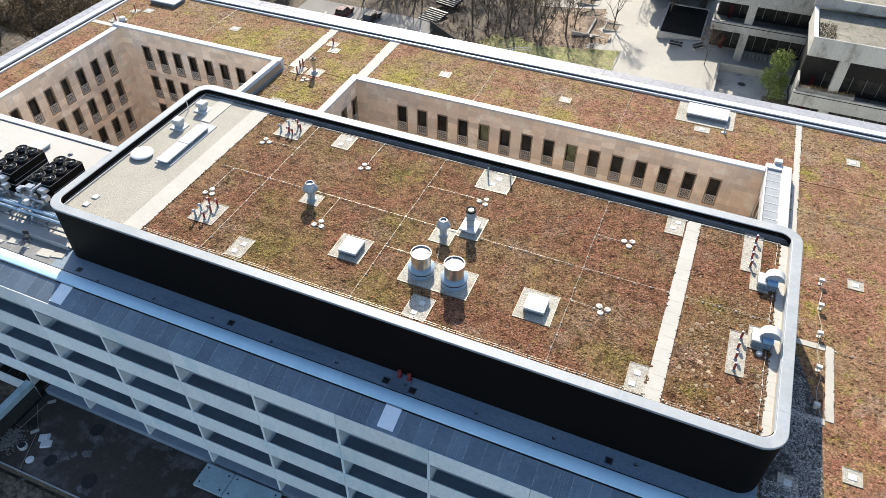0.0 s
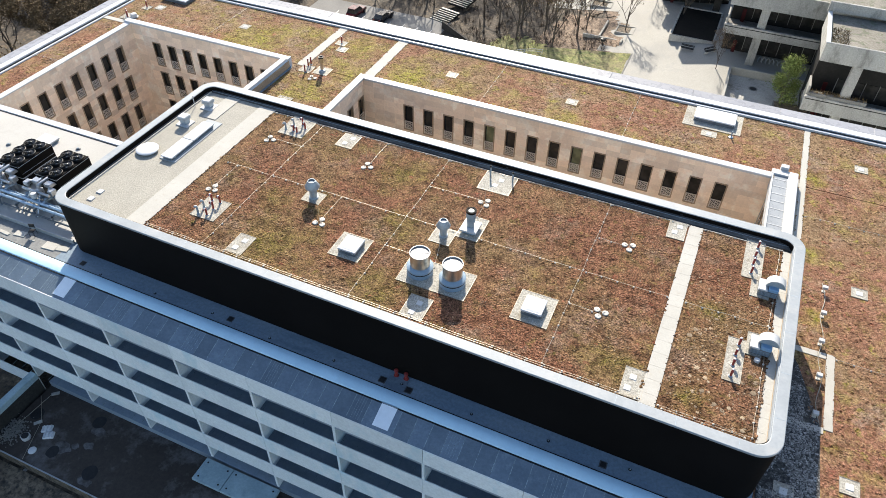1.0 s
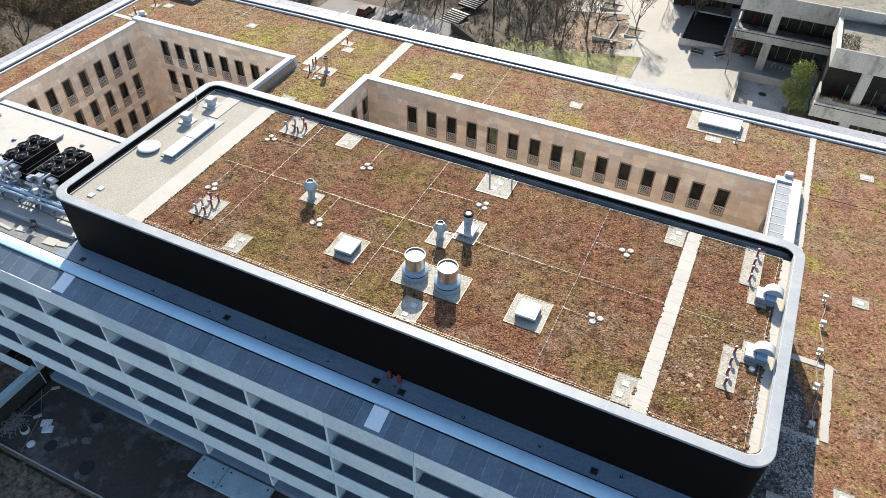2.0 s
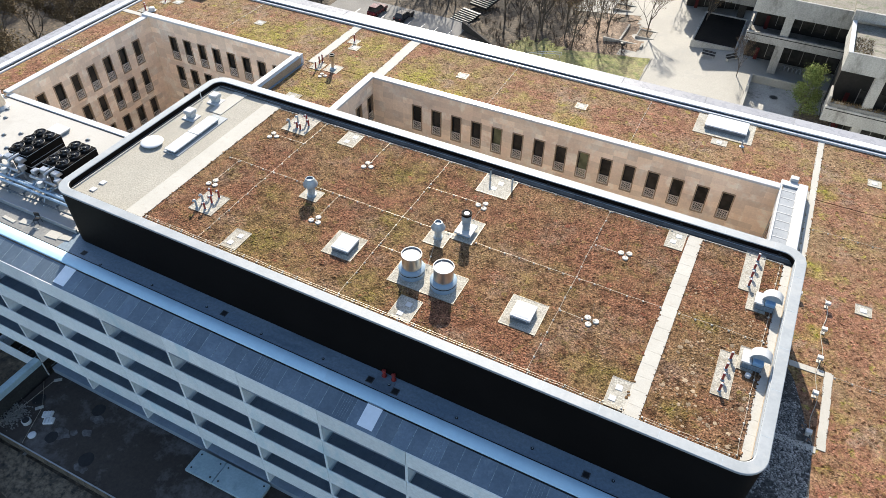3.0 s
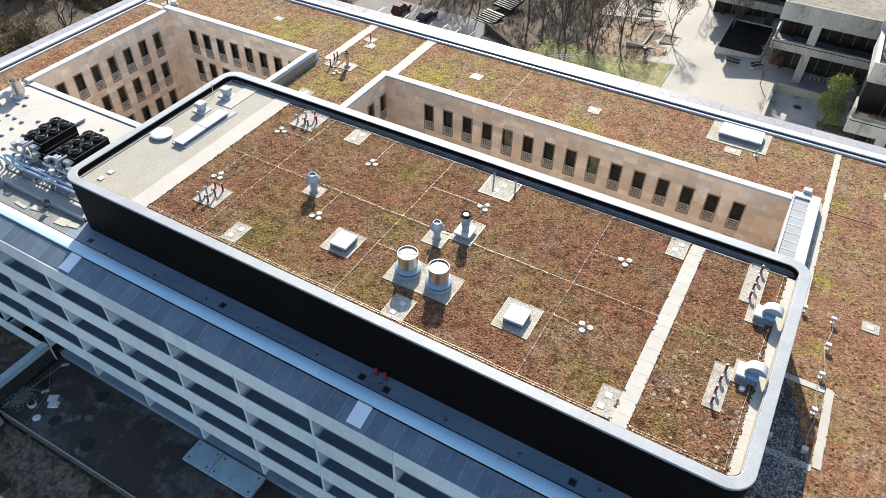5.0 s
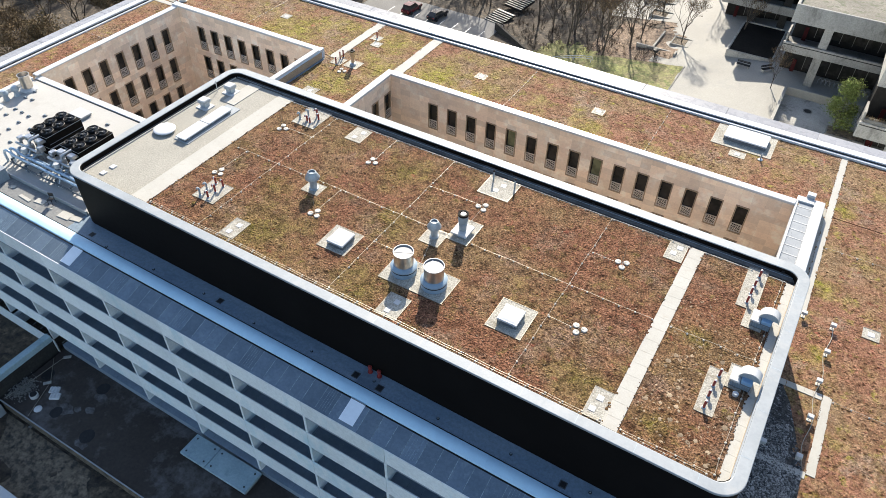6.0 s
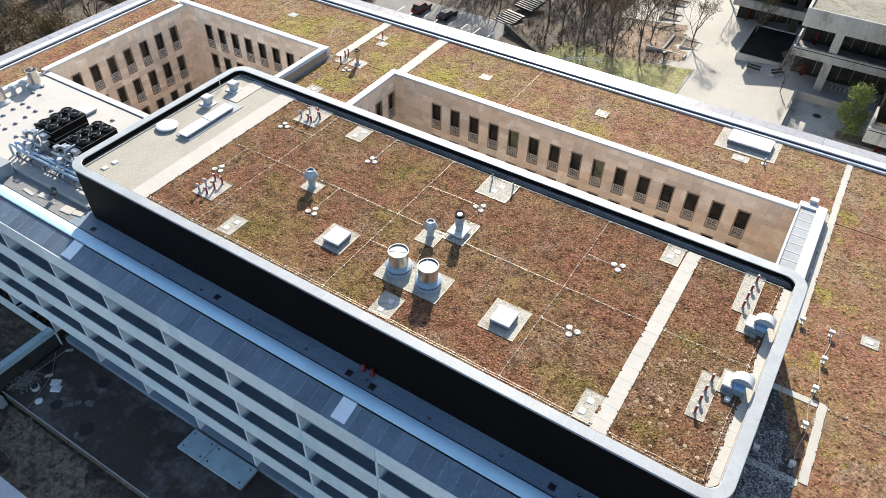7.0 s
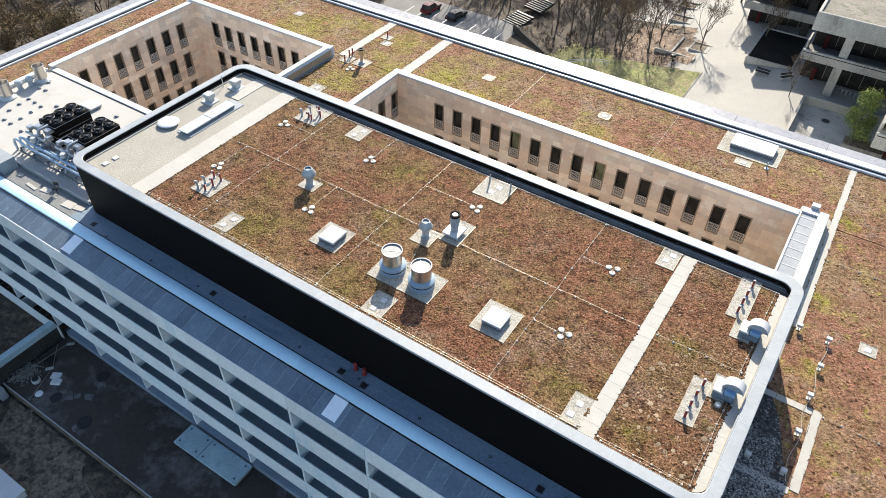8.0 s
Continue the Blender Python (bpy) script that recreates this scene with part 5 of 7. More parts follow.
for x, y in ((-43.1, 32.1), (-43.05, 32.55), (-42.8, 31.0)):
    gooseneck(x, y, LOW + 0.02, 0.78, 120, "link roof pipes")
gooseneck(-42.5, 37.75, LOW + 0.02, 0.72, 120, "link roof pipes")
for x, y in ((-67.1, 33.4), (-66.7, 33.1), (-66.5, 35.95)):
    gooseneck(x, y, LOW + 0.02, 0.75, 120, "corner roof pipes")
t = thing("roof_vent", "low white rounded roof vent in the corner", "roof vent", (-66.2, 33.5, LOW + 0.02))
part("cap", Shape().lathe([(0.34, 0), (0.36, 0.28), (0.28, 0.4), (0.04, 0.44)], 20), M_WHITE, t, smooth=True)
part("rim", Shape().lathe([(0.42, 0), (0.42, 0.06), (0.36, 0.08)], 20), M_ZINC, t, smooth=True)
t = thing("roof_vent", "short steel vent pot beside the large rooflight", "roof vent", (-3.0, 36.9, LOW))
part("pipe", Shape().tube([(0, 0, -0.02), (0, 0, 0.6)], 0.06, 10), M_GREY_PAINT, t, smooth=True)
part("base", Shape().lathe([(0.2, -0.02), (0.2, 0.05), (0.07, 0.1)], 16), M_ZINC, t, smooth=True)

# Glazed white canopy at the courtyard's end.
t = thing("skylight", "white framed glazed strip at the courtyard end", "glazed canopy", (0, 0, 0))
part("frame", Shape().cbox(1.87, 2.60, 20.0, 32.4, 15.6, 16.62, 0.04), M_WHITE_COPING, t, "broad white metal frame")
part("edge", Shape().box(0.60, 0.74, 20.0, 31.9, 15.7, 16.57), M_WHITE, t)
part("head", Shape().cbox(0.60, 1.865, 31.7, 32.4, 15.7, 16.6, 0.03), M_WHITE, t)
part("box", Shape().cbox(1.2, 1.8, 32.42, 32.95, 15.7, 16.85, 0.03), M_WHITE, t)
for i in range(12):
    part("bar", Shape().box(0.745, 1.865, 20.1 + i * 1.0, 20.17 + i * 1.0, 16.4, 16.48), M_WHITE, t)
    part("pane", Shape().box(0.75, 1.86, 20.18 + i * 1.0, 21.09 + i * 1.0, 16.43, 16.46), M_PANE_GREY, t, "grey translucent pane")

# ---- plant on the pale roof ----
def chiller(x, y, name="chiller"):
    t = thing("chiller", "black air-cooled chiller with six round fans on top", "chiller", (x, y, 16.15), "chillers")
    w, d, h = 2.1, 3.3, 2.05
    part("body", Shape().cbox(-w / 2, w / 2, -d / 2, d / 2, 0.15, h, 0.03), M_BLACK, t, "black louvred casing")
    part("frame", Shape().box(-w / 2 - 0.01, w / 2 + 0.01, -d / 2 - 0.01, d / 2 + 0.01, h * 0.45, h * 0.48).box(-w / 2 - 0.012, w / 2 + 0.012, -d / 2 - 0.012, d / 2 + 0.012, h - 0.1, h - 0.07), M_WHITE, t, "pale casing trim")
    for y0 in (-d / 2, d / 2 - 0.2):
        part("skid", Shape().box(-w / 2, w / 2, y0, y0 + 0.2, -0.02, 0.15), M_ZINC, t)
    for i in range(2):
        for j in range(3):
            cx, cy = -0.5 + i * 1.0, -1.05 + j * 1.05
            fan = part("fan", Shape().lathe([(0.47, h), (0.48, h + 0.15), (0.45, h + 0.17), (0.42, h + 0.14), (0.41, h + 0.02)], 24, cx, cy, closed=False), M_RUBBER, t, "black fan cowl", smooth=True)
            hub = Shape().lathe([(0.12, h + 0.08), (0.12, h + 0.2), (0.06, h + 0.23)], 12, cx, cy)
            part("hub", hub, M_FAN, fan, "glossy black fan hub", smooth=True)
            for q in range(5):
                a, b = 2 * math.pi * q / 5, 2 * math.pi * q / 5 + 0.8
                blade = Shape()
                for lift in (0.0, 0.012):
                    blade.v += [(cx + 0.1 * math.cos(a), cy + 0.1 * math.sin(a), h + 0.06 + lift), (cx + 0.41 * math.cos(a), cy + 0.41 * math.sin(a), h + 0.04 + lift),
                                (cx + 0.41 * math.cos(b), cy + 0.41 * math.sin(b), h + 0.13 + lift), (cx + 0.1 * math.cos(b), cy + 0.1 * math.sin(b), h + 0.12 + lift)]
                blade.f = [(3, 2, 1, 0), (4, 5, 6, 7), (0, 1, 5, 4), (1, 2, 6, 5), (2, 3, 7, 6), (3, 0, 4, 7)]
                part("blade", blade, M_FAN, fan)
            for rr in (0.2, 0.32):
                part("guard_ring", Shape().tube([(cx + rr * math.cos(a), cy + rr * math.sin(a), h + 0.175) for a in np.linspace(0, 2 * math.pi, 17)], 0.008, 4), M_FAN, fan)
    for k_ in range(3):
        part("louvre_line", Shape().box(w / 2, w / 2 + 0.02, -d / 2 + 0.1, d / 2 - 0.1, 0.45 + 0.42 * k_, 0.475 + 0.42 * k_), M_COPING, t, "pale casing line")
    part("control_box", Shape().cbox(-0.5, 0.3, -d / 2 - 0.22, -d / 2, 0.5, 1.5, 0.02), M_RUBBER, t)


chiller(-53.25, 7.55)
chiller(-49.45, 7.55)
t = thing("hatch", "flat white roof hatch on the pale roof", "roof hatch", (-55.7, 11.3, 16.15))
part("kerb", Shape().box(-0.7, 0.7, -0.5, 0.5, -0.02, 0.2), M_ZINC, t)
part("lid", Shape().cbox(-0.8, 0.8, -0.6, 0.6, 0.2, 0.3, 0.03), M_WHITE, t, "white lid")
for i, (x, y) in enumerate(((-62.3, 10.6), (-61.5, 10.7), (-62.5, 11.7), (-61.4, 8.95), (-60.45, 8.9), (-59.4, 8.8), (-61.3, 7.95), (-61.1, 6.85), (-59.3, 7.75), (-59.1, 6.65), (-60.1, 5.75), (-59.1, 5.7), (-57.3, 5.5), (-52.6, 11.5), (-58.3, 9.6), (-57.6, 7.6))):
    t = thing("roof_support", "small grey steel support on the pale roof", "support", (x, y, 16.15), "roof supports", turn=15 * (i % 4))
    part("plate", Shape().cbox(-0.19, 0.19, -0.10, 0.10, -0.02, 0.08, 0.02), M_KERB, t)
    part("stub", Shape().cbox(-0.08, 0.08, -0.08, 0.08, 0.06, 0.16, 0.02), M_GREY_PAINT, t)
for x, y, s in ((-63.3, 11.7, 1.0), (-63.15, 8.1, 1.0)):
    t = thing("exhaust_stack", "brushed steel exhaust cylinder at the roof edge", "exhaust stack", (x, y, 16.15), "west exhaust stacks")
    part("base", Shape().lathe([(0.75, -0.02), (0.75, 0.12), (0.55, 0.3)], 28), M_WHITE, t, smooth=True)
    part("cylinder", Shape().lathe([(0.50, 0.25), (0.50, 1.5), (0.53, 1.55), (0.47, 1.55), (0.46, 0.6)], 30, closed=False), M_STEEL, t, "brushed steel cylinder", smooth=True)
    part("floor_plate", Shape().lathe([(0.46, 1.1), (0.46, 1.13)], 24), M_WHITE, t)
for x, y in ((-63.4, 9.5), (-63.3, 10.5)):
    t = thing("cone_vent", "grey vent pot at the roof edge", "vent", (x, y, 16.15), "edge vents")
    part("pipe", Shape().lathe([(0.3, -0.02), (0.22, 0.2), (0.22, 0.6)], 20), M_ZINC, t, smooth=True)
    part("cowl", Shape().lathe([(0.34, 0.55), (0.36, 0.7), (0.22, 0.95), (0.05, 0.98)], 20), M_ZINC, t, smooth=True)

# Pipework in front of the chillers.
def smoothed(points, steps=5):
    """A curve drawn through the given points."""
    p = [Vector(q) for q in points]
    p = [p[0] * 2 - p[1]] + p + [p[-1] * 2 - p[-2]]
    line = []
    for i in range(1, len(p) - 2):
        a, b, c, d = p[i - 1:i + 3]
        for k in range(steps):
            u = k / steps
            line.append(tuple(0.5 * ((2 * b) + (c - a) * u + (2 * a - 5 * b + 4 * c - d) * u * u + (3 * b - a - 3 * c + d) * u ** 3)))
    return line + [tuple(p[-2])]


t = thing("pipe_rack", "blue-grey jacketed pipework and silver valve boxes on a steel rack", "pipework", (0, 0, 0))
for n, (y, z, r) in enumerate(((3.88, 17.02, 0.105), (4.22, 17.1, 0.115), (4.55, 16.92, 0.085))):
    x0 = -55.1 + 0.28 * n
    bow = smoothed([(x0, y - 0.1, 16.2), (x0, y - 0.1, z - 0.15), (x0 + 0.12, y - 0.08, z + 0.16), (x0 + 0.42, y - 0.03, z + 0.28), (x0 + 0.85, y, z + 0.16), (x0 + 1.25, y, z), (x0 + 1.9, y, z)])
    part("pipe", Shape().tube(bow + [(-45.1 - 0.3 * n, y, z)], r, 14), M_PIPE, t, "blue-grey jacketed pipe with a rounded bow", smooth=True)
    for i in range(8):
        x = -53.1 + 1.02 * i + 0.24 * n
        part("flange", Shape().tube([(x, y, z), (x + 0.06, y, z)], r + 0.035, 14), M_PIPE, t)
for i in range(6):
    x = -54.2 + 1.75 * i
    part("stand", Shape().box(x - 0.05, x + 0.05, 3.62, 3.72, 16.1, 16.82).box(x - 0.05, x + 0.05, 4.75, 4.85, 16.1, 16.82).box(x - 0.05, x + 0.05, 3.62, 4.85, 16.70, 16.78), M_LOUVRE, t)
part("beam", Shape().box(-54.4, -45.2, 3.56, 3.64, 16.42, 16.56), M_KERB, t, "dark steel rack beam")
part("beam", Shape().box(-54.4, -45.2, 4.82, 4.90, 16.42, 16.56), M_KERB, t, "dark steel rack beam")
rng = random.Random(5)
for base in (-54.35, -50.5):
    for k_, dx in enumerate((0.0, 0.62, 1.2, 1.8)):
        cx, y, top = base + dx, 5.0 + 0.3 * (k_ % 2), 17.72 + 0.16 * ((k_ * 7) % 3)
        bent = smoothed([(cx, y, 16.15), (cx, y, top - 0.2), (cx + 0.01, y + 0.09, top), (cx + 0.03, y + 0.32, top + 0.06), (cx + 0.04, 5.95, top + 0.06)])
        part("riser", Shape().tube(bent, 0.11, 12), M_SILVER_BOX, t, "silver-clad insulated riser", smooth=True)
        part("flange", Shape().lathe([(0.17, 0.0), (0.17, 0.06)], 12, cx, y, 16.9 + 0.2 * (k_ % 3)), M_PIPE, t)
        run = smoothed([(cx + 0.2, 4.22, 17.1), (cx + 0.2, 4.5, 17.16), (cx + 0.16, 4.8, 17.1), (cx, y, 16.9)])
        part("branch", Shape().tube(run, 0.085, 10), M_PIPE, t, "blue-grey branch pipe", smooth=True)
        part("wheel", Shape().lathe([(0.15, 0.0), (0.15, 0.03), (0.05, 0.05)], 12, cx + 0.2, 4.62, 17.3), M_GREY_PAINT, t)
    for dx, w_, y, z, tall in ((-0.28, 0.42, 4.9, 18.0, 0.3), (0.3, 0.62, 5.2, 18.12, 0.34), (0.95, 0.36, 4.75, 17.75, 0.5), (1.35, 0.6, 5.3, 18.05, 0.3), (1.95, 0.4, 4.95, 17.8, 0.42)):
        part("insulation_box", Shape().cbox(base + dx, base + dx + w_, y, y + 0.5, z - tall, z, 0.04), M_SILVER_BOX, t, "silver-clad insulation box")
    part("header", Shape().tube([(base - 0.3, 4.78, 17.55), (base + 2.3, 4.78, 17.55)], 0.11, 12), M_SILVER_BOX, t, "silver-clad header pipe", smooth=True)
    for dx, lean in ((0.15, 0.35), (1.7, -0.3)):
        part("brace", Shape().tube([(base + dx, 3.62, 16.2), (base + dx + lean, 4.75, 17.5)], 0.05, 6), M_SILVER, t)
    part("tank", Shape().lathe([(0.02, 0), (0.22, 0.04), (0.24, 0.3), (0.2, 0.42), (0.02, 0.46)], 16, base + 1.1, 4.45, 17.25), M_WHITE, t, "white expansion tank", smooth=True)
t = thing("cabinet", "pale grey duct box on the terrace", "duct box", (-54.35, 1.6, 16.0))
part("box", Shape().cbox(-1.5, 1.2, -0.35, 0.9, 0.0, 1.0, 0.03), M_ZINC, t)
part("lid", Shape().cbox(-1.55, 1.25, -0.4, 0.95, 1.0, 1.06, 0.02), M_COPING, t)
solid("tray_wall", Shape().box(-64.4, -44.4, 2.62, 2.74, 15.6, 16.35), M_COPING, "grey metal upstand along the pale roof edge", "upstand")
for x, y, w_, d_, a in ((-48.95, 2.05, 0.9, 0.5, 8), (-52.3, 2.1, 0.5, 0.3, 20), (-47.6, 1.85, 0.3, 0.15, 30), (-50.3, 1.7, 1.3, 0.25, -4), (-46.0, 1.95, 1.1, 0.7, 5), (-45.0, 2.1, 0.9, 0.5, 12)):
    t = thing("board", "pale loose insulation board on the terrace", "board", (x + 0.25, y - 0.17, 16.0), "loose boards", turn=a)
    part("slab", Shape().cbox(-w_ / 2, w_ / 2, -d_ / 2, d_ / 2, -0.02, 0.06, 0.01), M_PAVER, t)
t = thing("chair", "black folding chair standing on the terrace", "chair", (-47.75, 2.18, 16.0), turn=20)
part("seat", Shape().cbox(-0.2, 0.2, -0.2, 0.2, 0.42, 0.46, 0.01), M_RUBBER, t)
part("backrest", Shape().box(-0.2, 0.2, 0.18, 0.22, 0.6, 0.9), M_RUBBER, t)
for sx in (-0.18, 0.18):
    for sy in (-0.18, 0.2):
        part("leg", Shape().tube([(sx, sy, 0.0), (sx * 0.9, sy * 0.9, 0.44 if sy < 0 else 0.9)], 0.018, 6), M_RUBBER, t)
for i in range(9):
    x = -40.5 + 4.55 * i
    t = thing("roof_outlet", "small dark outlet in the terrace membrane", "outlet", (x, 1.05 + 0.12 * (i % 3), 16.0), "terrace outlets")
    part("ring", Shape().lathe([(0.09, -0.02), (0.09, 0.03), (0.06, 0.035)], 12), M_RUBBER, t)
    part("stub", Shape().lathe([(0.035, 0.0), (0.035, 0.09), (0.02, 0.1)], 8), M_GREY_PAINT, t)
# Terrace details.
for x in (-18.33, -17.68):
    t = thing("standpipe", "red fire standpipe outlet with red cap", "standpipe", (x, 1.74, 16.0), "red standpipes")
    part("pipe", Shape().tube([(0, 0, -0.02), (0, 0, 0.45)], 0.1, 12), M_RED, t, smooth=True)
    part("cap", Shape().lathe([(0.13, 0.45), (0.13, 0.52), (0.05, 0.56)], 14), M_RED, t, smooth=True)
    part("flange", Shape().lathe([(0.16, 0.0), (0.16, 0.05), (0.1, 0.06)], 14), M_RED, t)
for x, y, w_ in ((-42.4, 1.4, 0.4), (-30.03, 1.36, 0.42), (-18.95, 1.12, 0.45), (-17.2, 1.05, 0.45), (-5.5, 0.98, 0.42)):
    t = thing("drain_grate", "dark square drain grate in the terrace", "drain grate", (x, y, 16.0), "terrace drains")
    part("rim", Shape().box(-w_ / 2, w_ / 2, -w_ / 2, w_ / 2, -0.02, 0.025), M_DARK_MEMBRANE, t)
    part("grate", Shape().cbox(-w_ / 2 + 0.05, w_ / 2 - 0.05, -w_ / 2 + 0.05, w_ / 2 - 0.05, 0.02, 0.04, 0.01), M_RUBBER, t)
t = thing("pad", "dark blue membrane pad under the red standpipes", "membrane pad", (-18.05, 1.0, 16.0))
part("sheet", Shape().cbox(-0.62, 0.62, -0.28, 0.62, -0.02, 0.02, 0.005), M_LOUVRE, t)
for x in (-17.72, -42.1):
    t = fronted(thing("roof_hatch", "white sheet panel lying on the sloping roof edge", "sheet panel"))
    s = Shape()
    s.v = [(x - 0.5, -0.30, 15.97), (x + 0.5, -0.30, 15.97), (x + 0.5, -1.60, 15.55), (x - 0.5, -1.60, 15.55), (x - 0.5, -0.30, 15.92), (x + 0.5, -0.30, 15.92), (x + 0.5, -1.60, 15.5), (x - 0.5, -1.60, 15.5)]
    s.f = [(3, 2, 1, 0), (4, 5, 6, 7), (0, 1, 5, 4), (1, 2, 6, 5), (2, 3, 7, 6), (3, 0, 4, 7)]
    part("sheet", s, M_SHEET, t)
    part("strap", Shape().box(x - 0.52, x + 0.52, -0.30, -0.26, 15.9, 16.02), M_GREY_PAINT, t)

# ---- lower deck details ----
fronted(solid("plinth", Shape().box(-49.4, 20, -1.80, -0.45, 1.3, 2.0), M_BACK, "dark grey plinth under the balcony fins", "plinth"))
t = thing("canopy", "pale concrete canopy slab in two panels over the entrance", "canopy", (0, 0, 0))
for x0, x1 in ((-33.1, -30.62), (-30.58, -26.6)):
    slab_part = part("panel", Shape().cbox(x0, x1, -3.75, -1.88, 1.75, 2.0, 0.03), M_CANOPY, t, "pale concrete slab panel")
    for x, y in ((x0 + 0.35, -3.4), (x1 - 0.35, -3.4), (x0 + 0.35, -2.2), (x1 - 0.35, -2.2)):
        part("bolt", Shape().lathe([(0.07, 1.98), (0.07, 2.03), (0.02, 2.04)], 10, x, y), M_RUBBER, slab_part)
for x0 in (-33.0, -26.9):
    part("pier", Shape().box(x0, x0 + 0.2, -3.6, -2.0, 1.35, 1.75), M_CONCRETE_DARK, t)
for x, y, r in ((-48.35, -4.0, 0.55), (-43.2, -2.6, 0.55), (-44.6, -6.1, 0.5), (-40.7, -6.3, 0.6)):
    t = thing("puddle", "round dark wet patch on the deck", "wet patch", (x, y, 1.4), kind="structure", group="wet patches")
    pts = [((r + 0.06 * noise.noise((x, a * 1.3, y))) * math.cos(a), (r + 0.06 * noise.noise((x, a * 1.3, 3))) * math.sin(a)) for a in np.linspace(0, 2 * math.pi, 25)[:-1]]
    part("film", Shape().prism(pts, -0.01, 0.008), M_RUBBER, t)
for x, y, r in ((-42.6, -3.3, 0.6), (-44.1, -5.5, 0.7), (-40.5, -7.0, 0.55), (-42.4, -4.6, 0.4), (-43.4, -5.0, 0.35)):
    t = thing("water_stain", "pale dried water stain on the dark deck", "stain", (x, y, 1.4), kind="structure", group="dried stains")
    pts = [((r * (1 + 0.55 * noise.noise((x, a * 1.1, y)))) * math.cos(a), (r * 0.7 * (1 + 0.55 * noise.noise((y, a * 1.1, x)))) * math.sin(a)) for a in np.linspace(0, 2 * math.pi, 33)[:-1]]
    part("film", Shape().prism(pts, -0.01, 0.005), M_STAIN, t)
for x, y, a in ((-46.5, -4.75, 30), (-45.95, -5.15, 30)):
    t = thing("crate", "pale moulded plastic tray on the deck", "tray", (x, y, 1.4), "plastic trays", turn=a)
    part("tray", Shape().cbox(-0.42, 0.42, -0.3, 0.3, -0.01, 0.14, 0.05), M_DOME, t)
    for sx in (-0.26, 0.0, 0.26):
        part("rib", Shape().cbox(sx - 0.04, sx + 0.04, -0.28, 0.28, 0.13, 0.19, 0.02), M_DOME, t)
t = thing("lid", "round white plastic lid on the deck", "lid", (-46.1, -6.65, 1.4))
part("disc", Shape().lathe([(0.32, -0.01), (0.32, 0.06), (0.26, 0.09), (0.02, 0.1)], 20), M_DOME, t, smooth=True)
t = thing("drum", "white and black round drum on the deck", "drum", (-47.4, -6.0, 1.4))
part("shell", Shape().lathe([(0.34, -0.01), (0.34, 0.3), (0.3, 0.32)], 20), M_WHITE, t, smooth=True)
part("top", Shape().lathe([(0.28, 0.31), (0.28, 0.36)], 18), M_RUBBER, t, smooth=True)
rng = random.Random(11)
for x, y in ((-48.5, -1.95), (-47.65, -4.6), (-46.3, -7.9), (-45.5, -8.4)):
    t = thing("board", "small pale offcut board lying about", "board", (x, y, 1.4 if y > -7.6 else 0.14), "offcut boards", turn=rng.uniform(0, 90))
    part("slab", Shape().cbox(-0.32, 0.32, -0.14, 0.14, -0.01, 0.06, 0.01), M_CONCRETE, t)
t = thing("rubble", "heap of grey rubble and leaves in the deck corner", "rubble", (-48.9, -6.0, 1.4), kind="stuff")
heap = Shape()
for i in range(420):
    r = rng.uniform(0.03, 0.085)
    px, py = rng.gauss(0, 0.45), rng.gauss(0, 0.6)
    heap.cbox(px - r, px + r, py - r * 0.7, py + r * 0.7, -0.02, r * rng.uniform(0.5, 1.2), r * 0.25)
part("stones", heap, M_CONCRETE_DARK, t)
for pts in ([(-49.4, -2.6, 1.44), (-47.5, -4.4, 1.43), (-46.2, -7.5, 1.44)], [(-48.7, -2.0, 1.43), (-48.9, -4.5, 1.43), (-49.3, -7.4, 1.44)]):
    t = thing("cable", "thin slack cable lying across the deck", "cable")
    part("strand", Shape().tube(pts, 0.02, 5), M_WIRE, t)
t = thing("container", "pale flat-roofed site container at the soil edge", "container", (-43.2, -13.6, 0.1))
part("body", Shape().cbox(-3.4, 3.4, -1.2, 1.2, 0, 0.85, 0.03), M_WHITE, t)
part("roof", Shape().cbox(-3.5, 3.5, -1.3, 1.3, 0.85, 0.95, 0.02), M_WHITE, t)
t = thing("box", "small grey junction box by the deck corner", "box", (-49.5, -8.2, 0.1))
part("body", Shape().cbox(-0.4, 0.4, -0.3, 0.3, 0, 1.2, 0.03), M_COPING, t)
part("door", Shape().box(-0.33, 0.33, -0.315, -0.29, 0.15, 1.1), M_WHITE, t)
solid("soil_bed", sheet(-49.2, 20, 60, -24, -7.9, 20, lambda x, y: 0.18, 0.25), M_SOIL, "bare dark soil strip beyond the deck", "soil", smooth=True)

# ---- park ground cover ----
def ragged_patch(x0, x1, nx, y0, y1, ny, lift):
    """A ground-cover sheet with a wandering outline."""
    s = sheet(x0, x1, nx, y0, y1, ny, lambda x, y: ground_z(x, y) + lift, 0.15)
    cx, cy, rx, ry = (x0 + x1) / 2, (y0 + y1) / 2, (x1 - x0) / 2, (y1 - y0) / 2
    kept = []
    for f in s.f:
        x, y = s.v[f[0]][0], s.v[f[0]][1]
        far = math.hypot((x - cx) / rx, (y - cy) / ry)
        if far + 0.45 * noise.noise((x * 0.35, y * 0.35, lift * 40)) + 0.2 * noise.noise((x * 1.3, y * 1.3, 3)) < 0.92:
            kept.append(f)
    s.f = kept
    return s



solid("leaf_litter_bed", ragged_patch(-33.5, -20.6, 52, 75.0, 95.5, 80, 0.05), M_LITTER, "rusty brown leaf litter under the trees", "leaf litter", smooth=True)
solid("park_grass", ragged_patch(-43, -29, 56, 66.0, 83.5, 70, 0.07), M_LAWN, "thin dry grass slope below the trees", "grass", smooth=True)

# ---- plaza ----
GZ = 1.4
